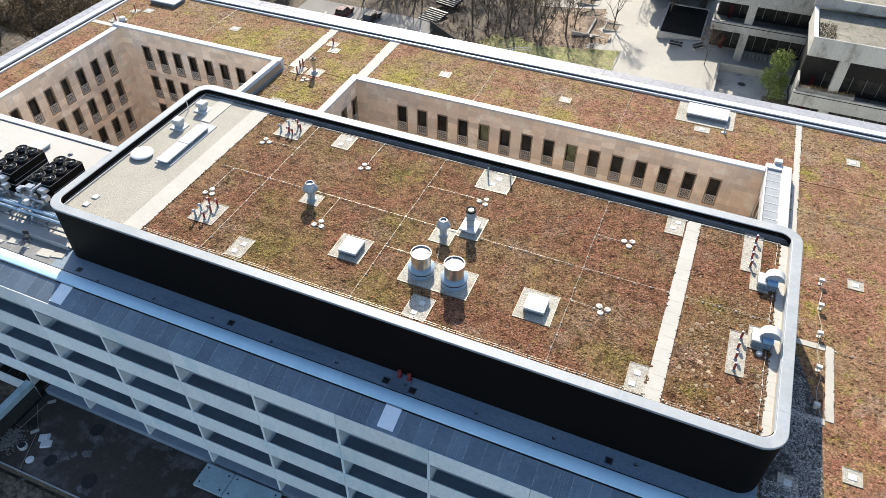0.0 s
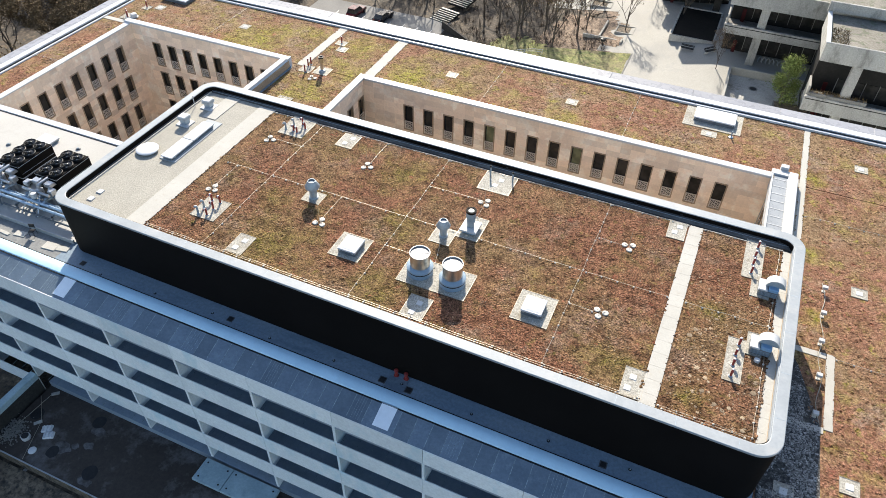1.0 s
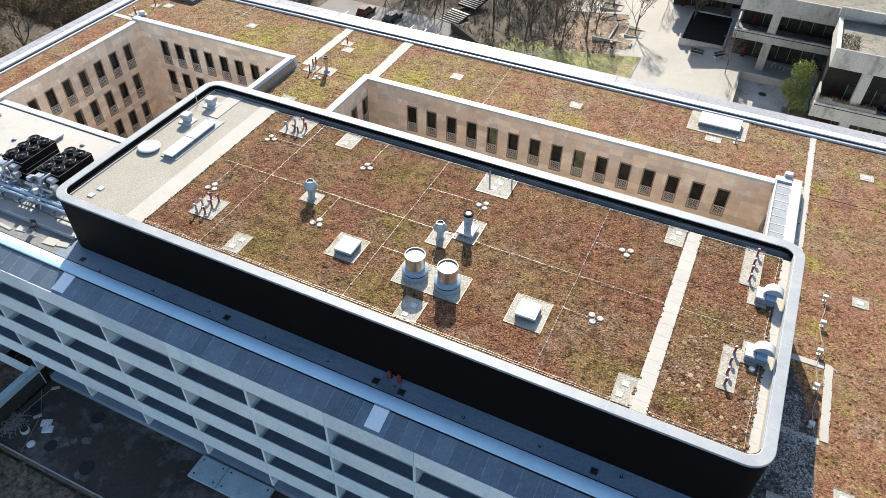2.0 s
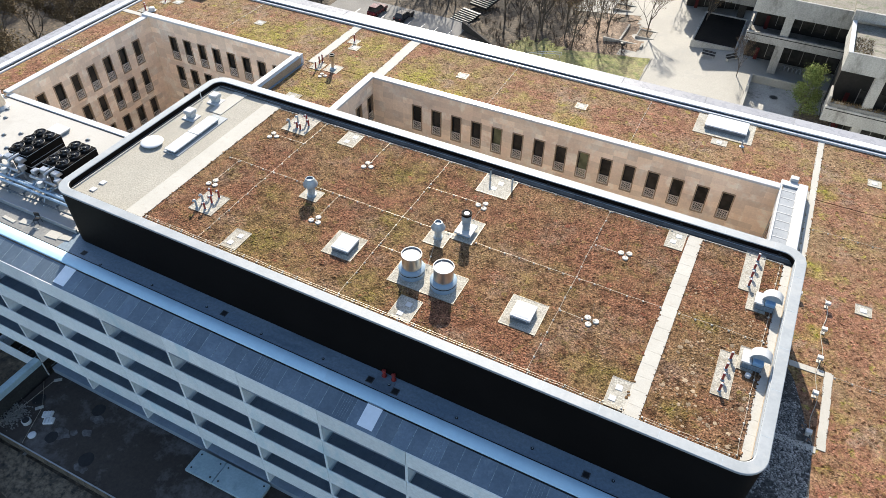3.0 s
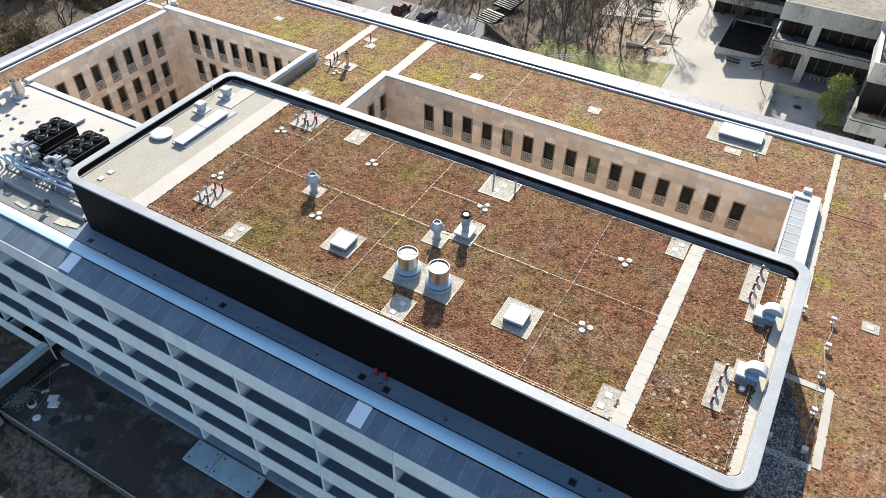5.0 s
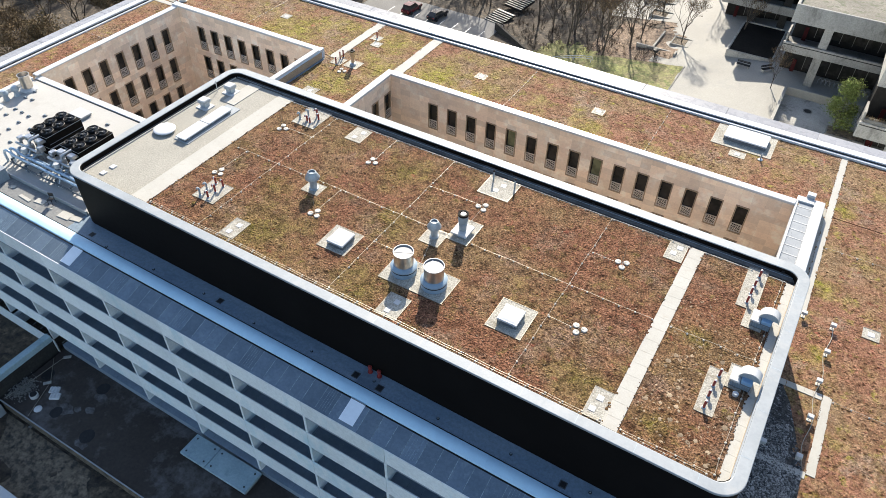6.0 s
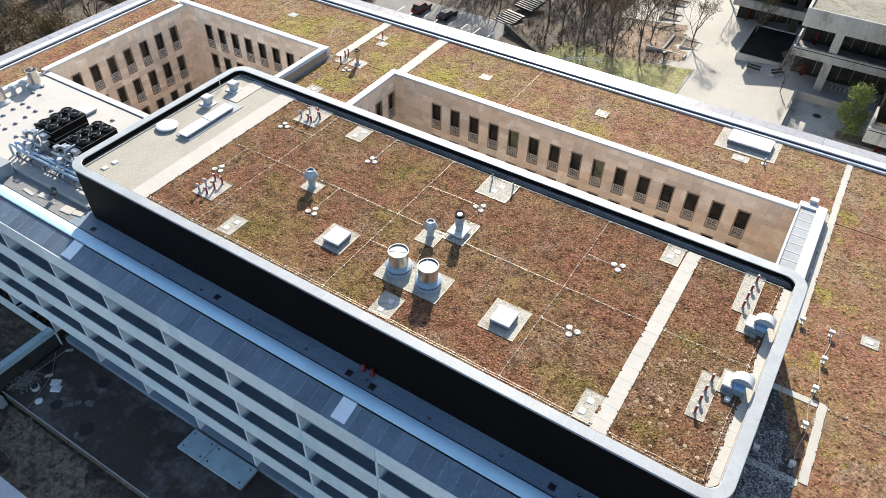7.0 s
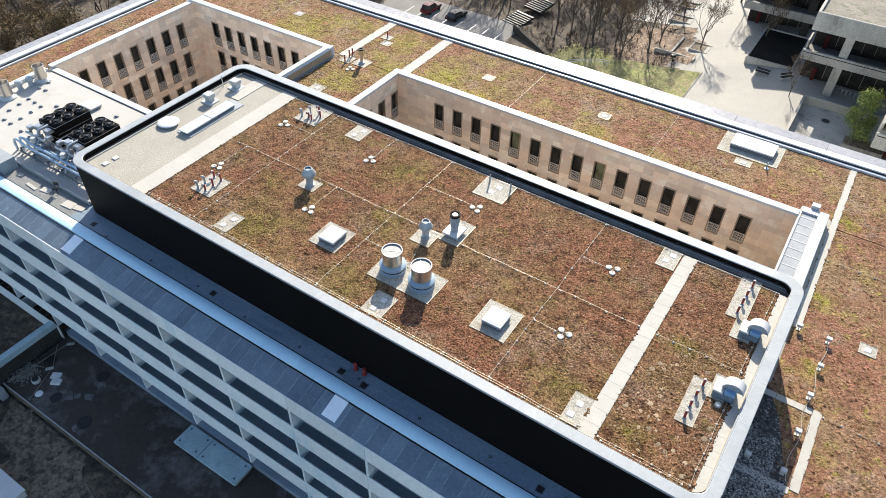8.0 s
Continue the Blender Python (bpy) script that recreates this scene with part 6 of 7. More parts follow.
t = thing("planter", "raised planting bed with pale stone rim, deep shade put into its black soil", "planter", (0, 0, 0))
RIM_Z = ground_z(-7.3, 86) + 0.28
for box in ((-13.8, -7.1, 85.8, 86.1), (-13.8, -7.1, 96.9, 97.15), (-13.8, -13.5, 86.1, 96.9), (-7.4, -7.1, 86.1, 96.9)):
    part("wall", Shape().cbox(*box, ground_z(-13, 86) - 0.6, RIM_Z, 0.03), M_CONCRETE, t)
# Black fill paints the shaded pit and the dark ground behind it.
part("soil", Shape().box(-13.5, -7.4, 86.1, 96.9, 0.2, ground_z(-7.3, 86) + 0.10), M_SHADE_SOIL, t)
for i in range(15):
    part("stone", Shape().cbox(-13.7 + 0.44 * i, -13.4 + 0.44 * i, 85.72, 85.98, RIM_Z + 0.002, RIM_Z + 0.05, 0.02), M_PLAZA, t, "pale coping stone")
for x, y, a in ((-10.6, 82.9, -3), (-7.3, 82.7, 48)):
    z = ground_z(x, y)
    t = thing("bench", "dark slatted bench on the plaza", "bench", (x, y, z), "plaza benches", turn=a)
    for q in range(4):
        part("slat", Shape().cbox(-0.95, 0.95, -0.26 + 0.14 * q, -0.15 + 0.14 * q, 0.42, 0.47, 0.01), M_RUBBER, t)
    for q in range(2):
        part("backrest", Shape().cbox(-0.95, 0.95, 0.28, 0.33, 0.58 + 0.16 * q, 0.7 + 0.16 * q, 0.01), M_RUBBER, t)
    for sx in (-0.75, 0.75):
        part("leg", Shape().box(sx - 0.05, sx + 0.05, -0.22, 0.3, -0.02, 0.42), M_CONCRETE, t)
t = thing("planter", "square tree pit with stone edge on the plaza", "tree pit", (-20.85, 88.4, ground_z(-20.85, 88)))
for box in ((-1.45, 1.45, -1.45, -1.25), (-1.45, 1.45, 1.25, 1.45), (-1.45, -1.25, -1.25, 1.25), (1.25, 1.45, -1.25, 1.25)):
    part("edge", Shape().cbox(*box, -0.3, 0.22, 0.03), M_PLAZA, t)
part("soil", Shape().box(-1.25, 1.25, -1.25, 1.25, -0.3, 0.1), M_SOIL, t)
t = thing("planter", "square stone-edged bed near the trees", "planter", (-26.9, 98.0, ground_z(-26.9, 98) + 0.03))
for box in ((-1.78, 1.78, -1.28, -1.1), (-1.78, 1.78, 1.1, 1.28), (-1.78, -1.6, -1.1, 1.1), (1.6, 1.78, -1.1, 1.1)):
    part("edge", Shape().cbox(*box, -0.3, 0.3, 0.03), M_PLAZA, t)
part("soil", Shape().box(-1.6, 1.6, -1.1, 1.1, -0.3, 0.12), M_SOIL, t)
t = thing("planter", "square stone-edged bed near the trees", "planter", (-27.6, 104.2, ground_z(-27.6, 104) + 0.03))
for box in ((-1.6, 1.6, -1.28, -1.1), (-1.6, 1.6, 1.1, 1.28), (-1.6, -1.42, -1.1, 1.1), (1.42, 1.6, -1.1, 1.1)):
    part("edge", Shape().cbox(*box, -0.3, 0.3, 0.03), M_PLAZA, t)
part("soil", Shape().box(-1.42, 1.42, -1.1, 1.1, -0.3, 0.12), M_SOIL, t)
for n, (x0, y0, x1, y1, h) in enumerate(((-26.8, 84.6, -20.4, 84.9, 0.35), (-24.4, 85.0, -24.1, 91.0, 0.45), (-20.7, 83.3, -20.4, 84.6, 0.35), (-18.35, 58.0, -18.05, 80.5, 0.12))):
    z = ground_z((x0 + x1) / 2, 80)
    solid(f"garden_wall_{n + 1}", Shape().cbox(x0, x1, y0, y1, z - 0.6, z + h, 0.03), M_PLAZA, "low pale stone garden wall beside the plaza", "garden wall")
t = thing("bollard_lamp", "black round bollard lamp in the planting", "lamp", (-22.9, 81.3, ground_z(-22.9, 81)))
part("post", Shape().tube([(0, 0, -0.2), (0, 0, 1.3)], 0.07, 8), M_RUBBER, t)
part("head", Shape().lathe([(0.3, 1.25), (0.42, 1.4), (0.4, 1.65), (0.1, 1.75)], 16), M_RUBBER, t, smooth=True)
# Sunken yard.
for n, box in enumerate(((-4.15, -3.8, 60.0, 77.4), (-3.8, 14.0, 77.1, 77.45))):
    solid(f"yard_wall_{n + 1}", Shape().cbox(*box, -0.5, 2.6, 0.03), M_PLAZA, "pale concrete parapet wall round the yard", "wall")
solid("yard_floor", Shape().box(-3.8, 14, 60, 77.1, 0.9, GZ + 0.06), M_CONCRETE, "grey stained concrete yard floor", "floor")
t = thing("manhole", "round dark manhole cover in the yard", "manhole cover", (-0.4, 74.2, GZ + 0.06))
part("cover", Shape().lathe([(0.45, -0.01), (0.45, 0.03), (0.38, 0.04)], 20), M_RUBBER, t)
part("rim", Shape().lathe([(0.6, -0.01), (0.6, 0.02)], 20), M_CONCRETE_DARK, t)
t = thing("planter", "low dark planting trough in the yard", "planter", (4.6, 70.2, GZ + 0.06))
part("trough", Shape().cbox(-2.3, 2.3, -1.1, 1.1, -0.02, 0.5, 0.03), M_CONCRETE_DARK, t)
part("soil", Shape().box(-2.15, 2.15, -0.95, 0.95, 0.4, 0.52), M_SOIL, t)


# ---- brutalist neighbour ----
def concrete_block(name, x0, x1, y, floors, roof, depth, columns, label, ground, body=None):
    """A balcony-fronted block: bands (z0, z1), recessed rooms, stout columns."""
    t = thing(name, label, "building")
    top, body = roof[1], body or M_CONCRETE
    # The undercroft's shade is put into this wall's near-black colour.
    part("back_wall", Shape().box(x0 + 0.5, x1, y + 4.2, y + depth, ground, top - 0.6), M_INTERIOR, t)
    part("roof", Shape().box(x0 + 0.3, x1, y + 0.3, y + depth, roof[0] + 0.5, roof[1] - 0.35), M_ROOF_OLD, t, "weathered gravel roof")
    part("roof_band", Shape().cbox(x0, x1, y, y + 0.35, roof[0], roof[1], 0.04), M_CONCRETE, t, "stained concrete roof band")
    part("roof_edge", Shape().cbox(x0, x0 + 0.35, y + 0.36, y + depth, roof[0], roof[1], 0.04), M_CONCRETE, t)
    for z0, z1 in floors:
        part("band", Shape().cbox(x0, x1, y - 0.15, y + 0.3, z0, z1, 0.04), M_CONCRETE, t, "stained concrete balcony band")
        part("floor_slab", Shape().box(x0, x1, y + 0.3, y + 4.2, z0 + 0.1, z0 + 0.35), M_CONCRETE_DARK, t)
        part("side_panel", Shape().cbox(x0 + 0.1, x0 + 0.35, y + 0.4, y + 3.2, z0 + 0.35, z1 + 1.1, 0.03), M_PLAZA, t, "cream side panel")
    for x in columns:
        part("column", Shape().cbox(x - 0.55, x + 0.55, y + 0.35, y + 1.2, ground - 0.3, roof[0] + 0.2, 0.04), body, t, "stout concrete column")
    levels = [ground] + [z0 + 0.35 for z0, z1 in floors]
    for z in levels:
        n = int((x1 - x0) / 1.6)
        for i in range(n):
            xa = x0 + 3.4 + 1.6 * i
            if xa + 1.5 > x1:
                break
            win = part("window", Shape().box(xa, xa + 1.45, y + 4.1, y + 4.19, z + 0.8, z + 2.4), M_GLASS, t)
            part("mullion", Shape().box(xa - 0.08, xa, y + 4.05, y + 4.19, z + 0.5, z + 2.5), M_CONCRETE_DARK, win)
        part("door", Shape().cbox(x0 + 1.9, x0 + 2.4, y + 3.6, y + 3.7, z + 0.02, z + 1.9, 0.02), M_DOOR, t, "dark red door leaf")
    return t


concrete_block("concrete_building", -6.5, 30, 80.6, [(5.7, 7.0)], (9.7, 12.1), 18, (-1.7, 7.0, 15.5), "grey concrete block with balcony bands and stout columns", 1.3)
concrete_block("concrete_building", 5.0, 40, 66.0, [(4.4, 6.3)], (10.9, 13.2), 9.4, (9.3, 18.0), "grey concrete terrace block with lichen-stained roof", 0.8)
# The wing's columns use concrete darkened for deep shade.
concrete_block("concrete_building", -18.0, -6.9, 97.2, [(3.6, 4.8), (7.5, 8.8)], (11.0, 12.8), 16, (-13.0, -8.5), "dark concrete wing in deep shade behind the plaza", 0.0, M_SHADE_CONCRETE)
# Terrace step above the near block.
t = thing("roof_terrace", "raised concrete roof band behind the lichen terrace", "roof band", (0, 0, 12.85))
part("band", Shape().cbox(4.8, 40, 75.0, 75.4, 0.4, 1.6, 0.04), M_CONCRETE, t)
part("slab", Shape().box(4.8, 40, 75.4, 80.5, 1.0, 1.4), M_ROOF_OLD, t)
part("wall", Shape().box(5.0, 40, 76.5, 76.8, 0.0, 1.0), M_CONCRETE_DARK, t)
for i in range(12):
    x = -0.4 + 0.55 * i
    t = thing("rack", "pale bent bicycle stand in the undercroft", "bicycle stand", (x, 82.6 - 0.03 * i, 1.36), "bicycle stands")
    part("hoop", Shape().tube([(-0.2, 0, -0.02), (-0.2, 0, 0.6), (0.05, 0.1, 0.85), (0.25, 0.2, 0.6), (0.25, 0.2, -0.02)], 0.05, 6), M_COPING, t)

# Weathered additions on the two blocks.
for n, (x0, x1, y, z) in enumerate(((-6.4, 30, 80.42, 6.72), (5.1, 40, 65.82, 6.0))):
    t = thing("ledge", "dark strip drawn for the shaded slot in the concrete band", "ledge", (0, 0, 0), "concrete ledges")
    # Thin dark box on the band's face paints the shade of a slot.
    part("groove", Shape().box(x0, x1, y - 0.01, y + 0.03, z - 0.05, z + 0.05), M_SHADE_CONCRETE, t)
    for i in range(9):
        xa = x0 + 1.2 + i * 2.6
        part("stain_pad", Shape().box(xa, xa + 0.9, y + 0.04, y + 0.3, z + 0.27, z + 0.31), M_CONCRETE_DARK, t, "mossy patch on the band top")
rng = random.Random(19)
t = thing("planter", "rough concrete planting trough on the terrace block", "planter", (6.6, 66.25, 6.3), kind="")
part("trough", Shape().cbox(-1.3, 5.2, -0.2, 0.5, -0.02, 0.42, 0.04), M_CONCRETE_DARK, t)
dry = Shape()
for i in range(260):
    px, py = rng.uniform(-1.2, 5.1), rng.uniform(-0.15, 0.45)
    dry.tube([(px, py, 0.38), (px + rng.gauss(0, 0.12), py + rng.gauss(0, 0.12), 0.42 + rng.uniform(0.1, 0.5))], [0.03, 0.008], 3)
tagged(part("trailing_planting", dry, M_BUD, t, "dry brown trailing plants"), kind="stuff")
t = thing("sedge_bed", "dry brown sedge bed at the roof terrace edge", "planting", (5.9, 68.0, 12.85))
sedge = Shape()
for i in range(420):
    px, py = rng.uniform(-0.3, 1.6), rng.uniform(-1.2, 3.2)
    sedge.tube([(px, py, -0.05), (px + rng.gauss(0, 0.15), py + rng.gauss(0, 0.15), rng.uniform(0.08, 0.25))], [0.035, 0.008], 3)
tagged(part("sedge_tuft", sedge, M_BUD, t, "dry rust-brown blades"), kind="stuff")
t = thing("parapet_cap", "white metal cap on the terrace block edge", "parapet cap", (0, 0, 0))
part("cap", Shape().cbox(4.93, 5.42, 65.95, 75.0, 13.2, 13.28, 0.02), M_WHITE_COPING, t)
t = thing("frame", "red steel door frame under the terrace block", "door frame", (7.4, 68.6, 0.8))
for sx in (0.0, 1.6):
    part("jamb", Shape().cbox(sx, sx + 0.14, 0, 0.2, 0, 2.6, 0.01), M_DOOR, t)
part("lintel", Shape().cbox(0, 1.74, 0, 0.2, 2.6, 2.8, 0.01), M_DOOR, t)

# The embankment's shade is included in this wall's dark colour.
solid("retaining_wall", Shape().prism([(-51.0, 83.9), (-42.4, 78.0), (-42.2, 78.25), (-50.8, 84.2)], -5.0, -3.1), M_SHADE_CONCRETE, "dark retaining wall beside the car park", "retaining wall")

# ---- stairs to the car park ----
for (x, y, z) in ((-52.7, 86.2, -4.4), (-51.6, 91.9, -3.6)):
    t = thing("stairs", "outdoor stair flight with pale treads", "stairs", (x, y, z), "park stairs", turn=-14)
    for i in range(7):
        part("step", Shape().cbox(-1.9, 1.9, 0.55 * i, 0.55 * i + 0.22, 0.10 * i + 0.08, 0.10 * i + 0.14, 0.02), M_STAIR, t, "pale tread")
        part("riser", Shape().box(-1.9, 1.9, 0.55 * i, 0.55 * i + 0.55, 0.10 * i - 0.3, 0.10 * i + 0.08), M_RUBBER, t)
for i in range(8):
    x = -70.5 + 2.6 * i
    solid(f"bay_line_{i + 1}", Shape().box(x, x + 0.12, 77.5, 82.5, -4.5, -4.372), M_WHITE, "worn white parking bay line", "bay line")
for n in range(2):
    t = thing("handrail", "pale curved metal handrail in the park", "handrail")
    pts = [(-36.5 + 5.2 * u, 74.0 + 0.7 * n + 3.2 * math.sin(u * 1.5), ground_z(-34, 75) + 1.0) for u in np.linspace(0, 1.0, 9)]
    part("rail", Shape().tube(pts, 0.05, 6), M_WHITE, t)
    for p in pts[::4]:
        part("post", Shape().tube([(p[0], p[1], p[2] - 1.4), p], 0.04, 6), M_WHITE, t)


def car(x, y, z, turn, paint, label, tall):
    t = thing("car", label, "car", (x, y, z), turn=turn)
    w, h0, h1 = 0.88, 0.85, 1.42 + tall
    side = [(-2.1, 0.35), (-2.15, 0.7), (-1.95, 0.92), (-1.0, h0 + 0.1), (1.9, h0 + 0.12), (2.1, 0.8), (2.12, 0.35)]
    def loft(profile, widths):
        s, m = Shape(), len(profile)
        for sx in (-1, 1):
            s.v += [(sx * ww, yy, zz) for (yy, zz), ww in zip(profile, widths)]
        s.f += [(i, (i + 1) % m, m + (i + 1) % m, m + i) for i in range(m)]
        s.f += [tuple(range(m - 1, -1, -1)), tuple(m + i for i in range(m))]
        return s
    body = part("body", loft(side, [0.8, 0.86, 0.86, w, w, 0.84, 0.82]), paint, t, smooth=True)
    part("cabin", loft([(-0.95, h0 + 0.08), (-0.25, h1 - 0.04), (0.2, h1), (1.35 + tall, h1 - 0.03), (1.85, h0 + 0.1)], [0.82, 0.66, 0.68, 0.66, 0.8]), M_GLASS, t, "dark glazed cabin", smooth=True)
    part("roof", loft([(-0.2, h1 - 0.03), (0.2, h1 + 0.03), (1.3 + tall, h1 + 0.01), (1.35 + tall, h1 - 0.04)], [0.67, 0.69, 0.67, 0.66]), paint, t, smooth=True)
    for yy in (-1.35, 1.35):
        for sx in (-1, 1):
            wheel = part("wheel", Shape().lathe([(0.2, -0.1), (0.32, -0.1), (0.33, 0.0), (0.32, 0.1), (0.2, 0.1)], 18), M_RUBBER, t, at=pose(sx * 0.8, yy, 0.33, 0, 90, 0), smooth=True)
            part("rim", Shape().lathe([(0.2, -0.08), (0.2, 0.08)], 12), M_ZINC, wheel)
    for sx in (-0.6, 0.6):
        part("headlight", Shape().cbox(sx - 0.16, sx + 0.16, -2.15, -2.05, 0.62, 0.76, 0.02), M_WHITE, t)
        part("rear_light", Shape().cbox(sx - 0.14, sx + 0.14, 2.06, 2.14, 0.7, 0.85, 0.02), M_RED, t)
    return body


M_RED_PAINT = surface("red_car_paint", ((0.085, 0.006, 0.010), (0.07, 0.005, 0.008)), big=0.6, fine=3, rough=0.16, bump=0.0, grain=0.03, spec=0.3)
M_BLACK_PAINT = surface("black_car_paint", ((0.02, 0.021, 0.024), (0.016, 0.017, 0.02)), big=0.6, fine=3, rough=0.16, bump=0.0, grain=0.03, spec=0.3)
car(-66.8, 82.4, -4.38, 178, M_RED_PAINT, "dark red parked estate car on asphalt", 0.25)
car(-61.6, 82.6, -4.38, 174, M_BLACK_PAINT, "black parked saloon car on asphalt", 0.0)


# ---- trees ----
def grow(shape, twigs, rng, start, heading, length, radius, depth, spread):
    """One limb with its side branches; the last two generations go to the twigs."""
    mid = start + heading * length * 0.5 + Vector((rng.uniform(-1, 1), rng.uniform(-1, 1), rng.uniform(-0.3, 0.6))) * length * 0.07
    end = start + heading * length + Vector((rng.uniform(-1, 1), rng.uniform(-1, 1), 0)) * length * 0.08
    (shape if depth > 2 else twigs).tube([start, mid, end], [radius, radius * 0.8, radius * 0.55], 6 if depth > 3 else (4 if depth > 2 else 3))
    if depth == 0:
        return
    for i in range(3 if depth > 2 else 5):
        u = rng.uniform(0.45, 1.0) if i else 1.0
        at = start.lerp(end, u)
        side = Vector((rng.uniform(-1, 1), rng.uniform(-1, 1), rng.uniform(-0.1, 0.8))).normalized()
        way = (heading * (1 - spread) + side * spread + Vector((0, 0, 0.12))).normalized()
        grow(shape, twigs, rng, at, way, length * rng.uniform(0.58, 0.78), radius * 0.55, depth - 1, spread)


def bare_tree(seed, height, buds, label, spread=0.5):
    rng = random.Random(seed)
    t = thing("tree", label, "tree", (0, 0, 0), group="park trees")
    trunk, crown = Shape(), Shape()
    base = Vector((0, 0, -0.3))
    fork = Vector((rng.uniform(-0.3, 0.3), rng.uniform(-0.3, 0.3), height * 0.3))
    trunk.tube([base, base.lerp(fork, 0.1) + Vector((0.02, 0, 0)), fork], [height * 0.014, height * 0.011, height * 0.009], 8)
    for i in range(4):
        a = 2 * math.pi * i / 4 + rng.uniform(-0.4, 0.4)
        way = Vector((math.cos(a) * 0.55, math.sin(a) * 0.55, 1.0)).normalized()
        grow(trunk, crown, rng, fork - Vector((0, 0, height * 0.06 * i)), way if i else Vector((0.05, 0.03, 1)).normalized(), height * 0.27, height * 0.0065, 4, spread)
    part("trunk", trunk, M_BARK, t)
    part("crown", crown, M_TWIG, t, "crown of fine bare twigs")
    if buds:
        leaf = Shape()
        ends = [crown.v[i] for i in range(0, len(crown.v), 3)]
        for _ in range(buds):
            p = Vector(rng.choice(ends)) + Vector((rng.gauss(0, 0.25), rng.gauss(0, 0.25), rng.gauss(0, 0.2)))
            a, b = Vector((rng.gauss(0, 1), rng.gauss(0, 1), rng.gauss(0, 1))).normalized() * 0.11, Vector((rng.gauss(0, 1), rng.gauss(0, 1), rng.gauss(0, 1))).normalized() * 0.09
            n = len(leaf.v)
            leaf.v += [tuple(p - a), tuple(p + b), tuple(p + a), tuple(p - b)]
            leaf.f.append((n, n + 1, n + 2, n + 3))
        tagged(part("bud_haze", leaf, M_BUD, t, "haze of brown buds and old leaves"), kind="stuff")
    return t


BARE = "leafless deciduous tree with dark trunk and fine twigs"
kinds = [bare_tree(3, 13.0, 700, BARE), bare_tree(8, 15.0, 700, BARE, 0.45), bare_tree(21, 11.0, 500, BARE, 0.55)]
woods = [bare_tree(31, 11.0, 4600, "dense leafless woodland tree with brown buds", 0.55), bare_tree(37, 12.5, 4200, "dense leafless woodland tree with brown buds", 0.5)]
rng = random.Random(77)
spots = [(-20.85, 88.4, 0, 0.75), (-30.5, 80.2, 1, 0.9), (-27.5, 84.0, 0, 1.0), (-33.0, 84.5, 2, 1.0), (-37.0, 82.0, 1, 0.95), (-41.5, 86.5, 0, 0.9),
         (-45.5, 90.0, 1, 1.0), (-56.0, 92.0, 0, 0.9), (-58.5, 95.0, 1, 1.0), (-61.5, 93.0, 2, 1.0), (-65.5, 96.0, 1, 0.9), (-35.0, 92.0, 0, 1.0), (-26.7, 98.0, 2, 0.8), (-13.1, 94.2, 2, 0.85), (-20.4, 109.0, 1, 0.9)]
while len(spots) < 46:
    x, y = rng.uniform(-72, -22), rng.uniform(84, 128)
    if (abs(x + 51.5) < 4 and y < 100) or any(math.hypot(x - a, y - b) < 3.4 for a, b, *_ in spots) or (x < -47 and y < 91) or (x > -36 and y > 88):
        continue
    spots.append((x, y, rng.randrange(3), rng.uniform(0.75, 1.15)))
for x, y, kk, s in spots:
    c = copy_thing(kinds[kk], pose(x, y, ground_z(x, y), 0, 0, rng.uniform(0, 360)))
    c.scale = (s, s, s * rng.uniform(0.9, 1.1))
c = copy_thing(kinds[2], pose(-5.85, 77.9, 1.4, 0, 3, 40))
c.scale = (0.5, 0.5, 0.62)
c["label"] = "young leafless tree on the plaza"
made = []
while len(made) < 165:
    x, y = rng.uniform(-150, -75), rng.uniform(-5, 118)
    if any(math.hypot(x - a, y - b) < 3.9 for a, b in made) or (x > -78 and y > 74):
        continue
    made.append((x, y))
    c = copy_thing(woods[rng.randrange(2)], pose(x, y, ground_z(x, y), 0, 0, rng.uniform(0, 360)))
    s = rng.uniform(0.75, 1.15)
    c.scale = (s * 1.15, s * 1.15, s)
    c["group"] = "woodland trees"
for src in kinds + woods:
    for o in (*src.children_recursive, src):
        bpy.data.objects.remove(o)


def leafy_tree(x, y, z, height, seed):
    """An evergreen with an uneven crown of many small leaf sprays."""
    rng = random.Random(seed)
    t = thing("tree", "bushy green evergreen tree in the concrete yard", "tree", (x, y, z))
    trunk = Shape().tube([(0, 0, -0.2), (0.1, 0, height * 0.4), (0.0, 0.1, height * 0.85)], [0.16, 0.1, 0.03], 8)
    leaves, lobes = Shape(), []
    for i in range(44):
        h = rng.uniform(0.17, 0.98) * height
        reach = 0.33 * height * (1.02 - (h / height)) ** 0.55 * rng.uniform(0.45, 1.15)
        a = rng.uniform(0, 2 * math.pi)
        lobes.append((Vector((math.cos(a) * reach, math.sin(a) * reach, h)), rng.uniform(0.5, 0.95)))
        trunk.tube([(0, 0, h * 0.8), tuple(lobes[-1][0])], [0.035, 0.012], 4)
    for centre, r in lobes:
        for _ in range(170):
            p = centre + Vector((rng.gauss(0, 0.5), rng.gauss(0, 0.5), rng.gauss(0, 0.42))) * r
            a = Vector((rng.gauss(0, 1), rng.gauss(0, 1), rng.gauss(0, 0.7))).normalized() * rng.uniform(0.08, 0.15)
            b = Vector((rng.gauss(0, 1), rng.gauss(0, 1), rng.gauss(0, 0.7))).normalized() * 0.07
            n = len(leaves.v)
            leaves.v += [tuple(p - a), tuple(p + b), tuple(p + a), tuple(p - b)]
            leaves.f.append((n, n + 1, n + 2, n + 3))
    part("trunk", trunk, M_BARK, t)
    part("crown", leaves, M_LEAF, t, "uneven crown of small green leaves")


